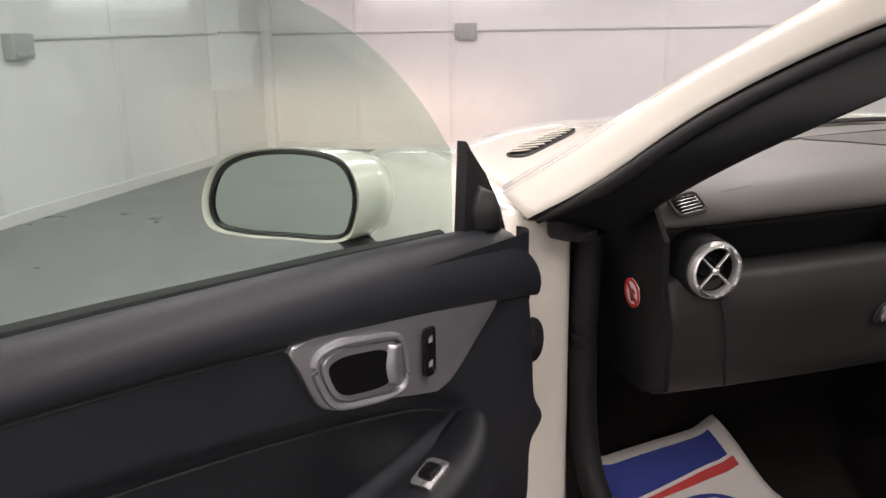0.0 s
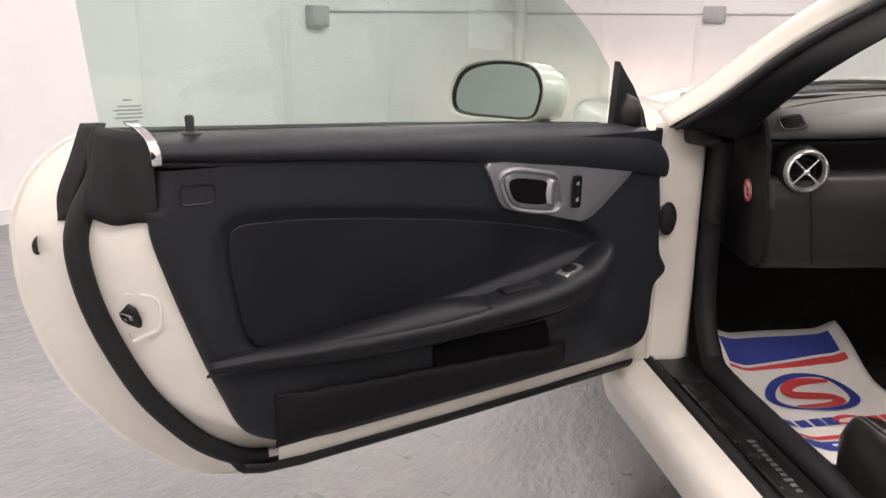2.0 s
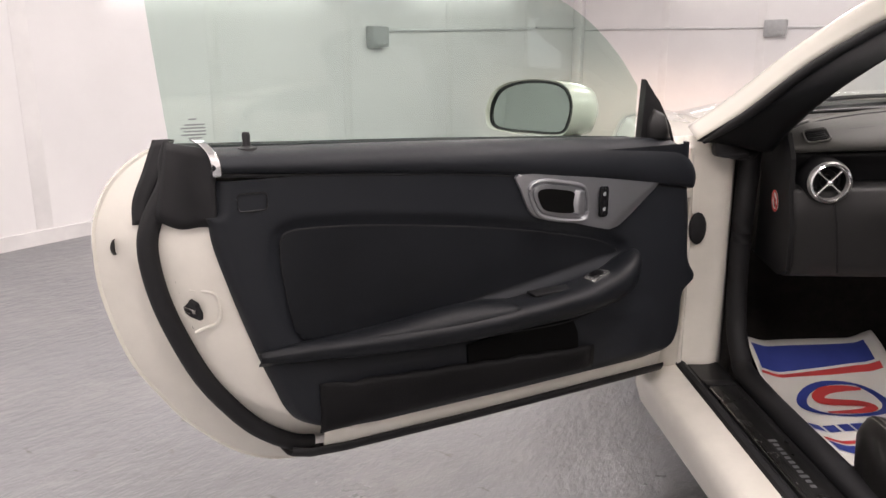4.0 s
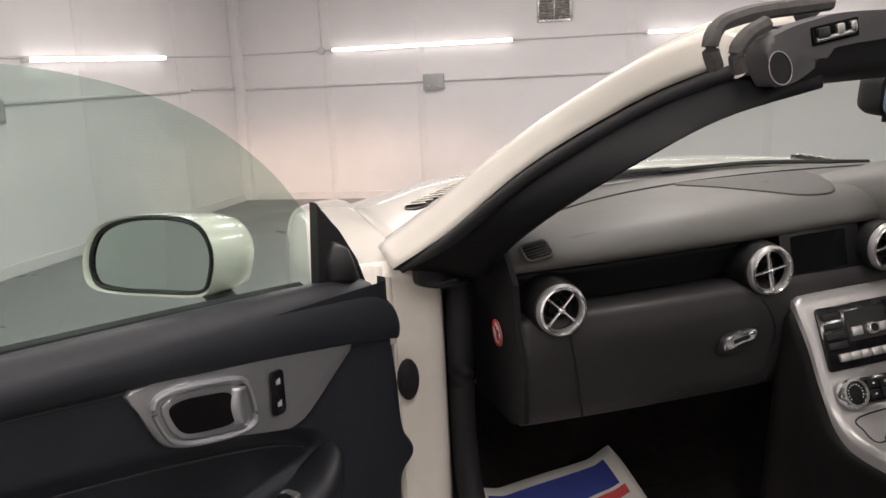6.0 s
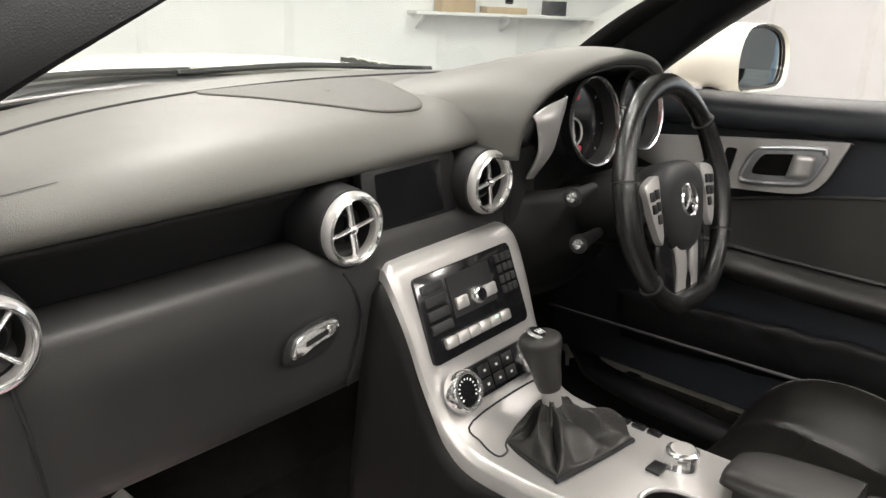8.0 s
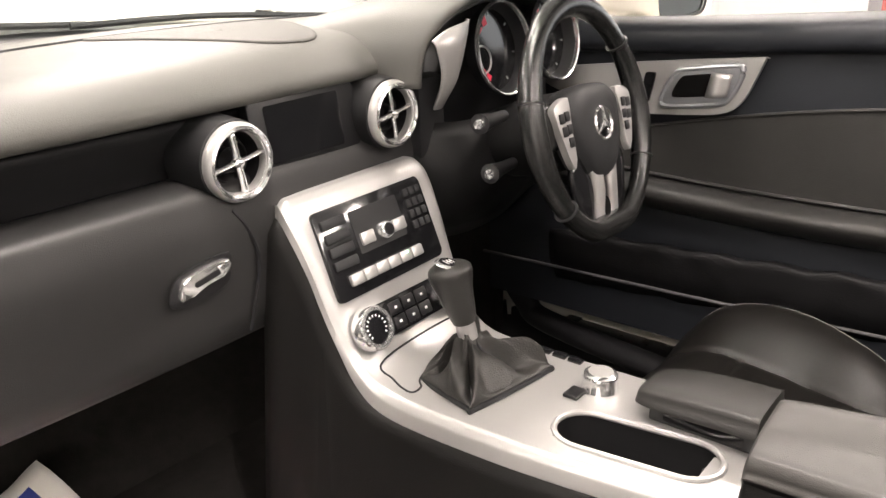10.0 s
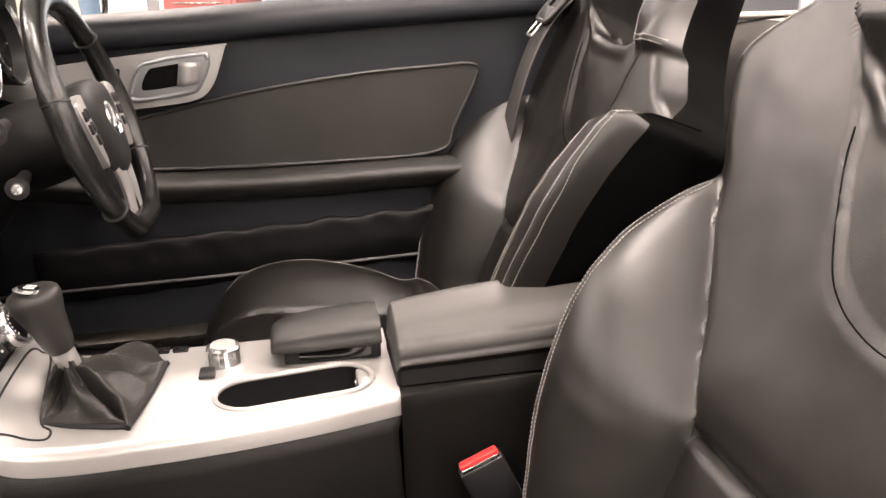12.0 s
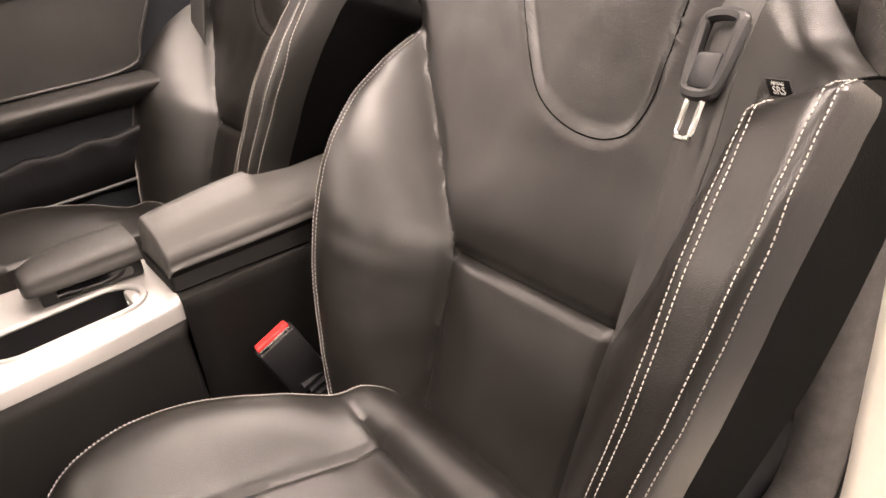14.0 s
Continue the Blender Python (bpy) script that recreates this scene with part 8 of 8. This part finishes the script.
def seat_belt(pts, tz, label, side=1):
    """A belt that hangs down the seat's outer side, with its tongue."""
    t = thing("seat_belt", Matrix(), label, "seat belt", "the seat belts")
    path = catmull(pts, 6)
    bm = bmesh.new()
    rows = []
    for i, p in enumerate(path):
        a, b = path[max(0, i - 1)], path[min(len(path) - 1, i + 1)]
        d = (b - a).normalized()
        acr = d.cross(Vector((0.25 * side, 0.85, 0.45))).normalized()
        rows.append([p + acr * q * 0.023 for q in (-1, -0.5, 0, 0.5, 1)])
    add_grid(bm, rows)
    part("webbing", bm, material("belt_webbing", (0.03, 0.029, 0.028), 0.6, vary=0.15, vary_size=20, grain=0.0008, grain_size=900), t, "dark woven belt webbing", thick=0.0015)
    i = min(range(len(path)), key=lambda k: abs(path[k].z - tz))
    d = (path[max(0, i - 2)] - path[min(len(path) - 1, i + 2)]).normalized()
    n = Vector((0.25 * side, 0.85, 0.45))
    x = d.cross(n).normalized()
    n = x.cross(d)
    F = Matrix((x, d, n)).transposed().to_4x4()
    F.translation = path[i] + n * 0.004
    bm = bmesh.new()
    loop = [(-0.015, 0.028), (0.015, 0.028), (0.021, 0.016), (0.018, -0.024), (0.011, -0.034), (-0.011, -0.034), (-0.018, -0.024), (-0.021, 0.016)]
    add_tube(bm, [F @ Vector((q.x, q.y, 0.004)) for q in catmull([(a, b, 0) for a, b in loop], 4, True)], 0.0055, 8, closed=True)
    add_box(bm, (0, -0.016, 0.004), (0.030, 0.030, 0.009), F, 0.004)
    tg = part("tongue", bm, M_PLASTIC, t, "grey plastic belt tongue")
    bm = bmesh.new()
    add_tube(bm, [F @ Vector((q[0], q[1] - 0.052, 0.004)) for q in rounded(0.017, 0.036, 0.005)], 0.0026, 6, closed=True)
    part("tongue_blade", bm, M_STEEL, tg, "steel belt blade")


seat_belt([(-0.60, -1.10, 1.12), (-0.606, -1.0, 1.03), (-0.602, -0.93, 0.95), (-0.60, -0.895, 0.87), (-0.585, -0.872, 0.78), (-0.56, -0.862, 0.68), (-0.545, -0.86, 0.60)], 0.935, "dark seat belt with its tongue hanging by the seat")
seat_belt([(0.60, -1.18, 1.22), (0.60, -1.06, 1.12), (0.60, -0.98, 1.04), (0.62, -0.93, 0.9), (0.64, -0.9, 0.7), (0.65, -0.88, 0.5)], 1.07, "dark seat belt hanging beside the driver's seat", -1)

# buckle beside the tunnel, its long face turned up
BK = Matrix(((0, 1, 0, -0.076), (-0.914, 0, 0.406, -0.695), (0.406, 0, 0.914, 0.538), (0, 0, 0, 1)))
bk = thing("belt_buckle", BK, "black belt buckle with a red release button", "buckle")
bm = bmesh.new()
add_box(bm, (0, 0, -0.05), (0.062, 0.026, 0.10), None, 0.005)
part("buckle_body", bm, M_PLASTIC, bk)
bm = bmesh.new()
add_box(bm, (0.0, 0.002, 0.001), (0.054, 0.015, 0.012), None, 0.003)
part("release_button", bm, M_RED, bk, "red release button")
bm = bmesh.new()
add_box(bm, (0, -0.0085, 0.001), (0.052, 0.003, 0.006), None, 0.001)
part("slot_frame", bm, M_STEEL, bk)
bm = bmesh.new()
add_tube(bm, [(0, 0, -0.09), (0.01, -0.005, -0.16), (0.02, -0.01, -0.26)], 0.012, 8)
part("stalk", bm, M_PLASTIC, bk)
for i in range(6):
    bm = bmesh.new()
    c = BK.inverted() @ Vector((-0.085, -0.745 - i * 0.009, 0.462 - i * 0.011))
    add_tube(bm, catmull([c + Vector((-0.03, -0.006, 0.006)), c, c + Vector((0.028, 0.006, -0.008))], 3), 0.0048, 6)
    part("sleeve_rib", bm, M_SOFT, bk, "ribbed black sleeve")

# ---- paper footwell mat ----
MATM = pose(-0.455, 0.212, 0.247, 0, 0, 14)
pm = thing("paper_mat", MATM, "white paper footwell mat printed in blue and red", "floor mat")


def mat_z(x, y):
    return 0.004 + 0.118 * sstep((y + 0.03) / 0.25) + 0.006 * noise.noise((x * 6, y * 6, 2.0)) + 0.02 * sstep((abs(x) - 0.13) / 0.08)


def mat_patch(x0, x1, y0, y1, lift, edge=None):
    bm = bmesh.new()
    rows = []
    for i in range(29):
        x = x0 + (x1 - x0) * i / 28
        lo, hi = edge(x) if edge else (y0, y1)
        rows.append([(x, lo + (hi - lo) * j / 20, mat_z(x, lo + (hi - lo) * j / 20) + lift) for j in range(21)])
    add_grid(bm, rows)
    return bm


def mat_shape(outline, lift, name, mat, label=""):
    """A printed shape laid on the paper."""
    bm = bmesh.new()
    vs = [bm.verts.new((x, y, 0)) for x, y in outline]
    bm.faces.new(vs)
    bm.normal_update()
    bmesh.ops.triangulate(bm, faces=bm.faces)
    bmesh.ops.subdivide_edges(bm, edges=bm.edges, cuts=3, use_grid_fill=True)
    for v in bm.verts:
        v.co.z = mat_z(v.co.x, v.co.y) + lift
    return part(name, bm, mat, pm, label)


part("paper", mat_patch(-0.205, 0.205, -0.36, 0.192, 0.0), M_PAPER, pm, "creased white paper", thick=0.0008)
wave = lambda x: 0.0065 * math.sin((x + 0.02) * 13.0)
part("blue_band", mat_patch(-0.19, 0.165, 0, 0, 0.003, lambda x: (0.098 + wave(x), 0.166)), M_BLUE, pm, "printed blue band")
part("red_band", mat_patch(-0.195, 0.175, 0, 0, 0.003, lambda x: (0.083 + wave(x) - 0.012 * sstep((x + 0.18) / 0.34), 0.091 + wave(x))), M_REDPRINT, pm, "printed red band")
part("blue_band", mat_patch(-0.19, 0.19, 0, 0, 0.003, lambda x: (-0.29, -0.245 + wave(x) * 0.6)), M_BLUE, pm)
part("red_band", mat_patch(-0.19, 0.19, 0, 0, 0.003, lambda x: (-0.235 + wave(x) * 0.6, -0.218 + wave(x) * 0.6)), M_REDPRINT, pm)


def swoosh(cx, cy, rx, ry, a0, a1, w, flip=1):
    out, inn = [], []
    for i in range(25):
        a = radians(a0 + (a1 - a0) * i / 24)
        k = w * math.sin(math.pi * (0.08 + 0.84 * i / 24))
        out.append((cx + flip * rx * math.cos(a), cy + flip * ry * math.sin(a)))
        inn.append((cx + flip * (rx - k) * math.cos(a), cy + flip * (ry - k * 0.62) * math.sin(a)))
    return out + inn[::-1]


for f in (1, -1):
    mat_shape(swoosh(0.0, -0.02, 0.135, 0.082, 50, 245, 0.030, f), 0.0035, "round_mark", M_BLUE, "printed blue and red round mark")
# winding red stroke through the middle of the round mark, tapering at both ends
core = catmull([(0.080, 0.050, 0), (0.03, 0.056, 0), (-0.03, 0.050, 0), (-0.065, 0.026, 0), (-0.042, 0.006, 0), (0.042, -0.006, 0), (0.065, -0.026, 0), (0.03, -0.050, 0), (-0.03, -0.056, 0), (-0.080, -0.050, 0)], 5)
lip, heel = [], []
for i, p in enumerate(core):
    p = Vector(p)
    d = (Vector(core[min(i + 1, len(core) - 1)]) - Vector(core[max(i - 1, 0)])).normalized()
    k = 0.0170 * math.sin(math.pi * (0.04 + 0.92 * i / (len(core) - 1))) ** 0.7
    lip.append((p.x - d.y * k, p.y + d.x * k - 0.02))
    heel.append((p.x + d.y * k, p.y - d.x * k - 0.02))
mat_shape(lip + heel[::-1], 0.0045, "round_mark_core", M_REDPRINT)
for x, w, h in ((-0.165, 0.034, 0.036), (-0.122, 0.032, 0.036), (-0.082, 0.03, 0.036), (-0.044, 0.034, 0.036)):
    bm = bmesh.new()
    add_grid(bm, [[(x + a * w, -0.155 + b * h, mat_z(x + a * w, -0.155 + b * h) + 0.0035) for a in (-0.5, 0, 0.5)] for b in (-0.5, 0, 0.5)])
    part("print_bar", bm, M_BLUE, pm, "printed blue bar")
for f in (1, -1):
    mat_shape(swoosh(0.015, -0.155, 0.05, 0.026, 10, 210, 0.026, f), 0.0035, "small_mark", M_REDPRINT)
for x, w in ((0.085, 0.034), (0.122, 0.028), (0.154, 0.026), (0.181, 0.02)):
    bm = bmesh.new()
    add_grid(bm, [[(x + a * w, -0.155 + b * 0.03, mat_z(x + a * w, -0.155 + b * 0.03) + 0.0035) for a in (-0.5, 0, 0.5)] for b in (-0.5, 0, 0.5)])
    part("print_bar", bm, M_REDPRINT, pm, "printed red bar")
for x in (-0.12, -0.05, 0.03, 0.10):
    bm = bmesh.new()
    add_grid(bm, [[(x + a, y, mat_z(x + a, y) + 0.0045) for a in (0, 0.02, 0.045)] for y in (-0.272, -0.262)])
    part("print_bar", bm, M_WHITEPRINT, pm)
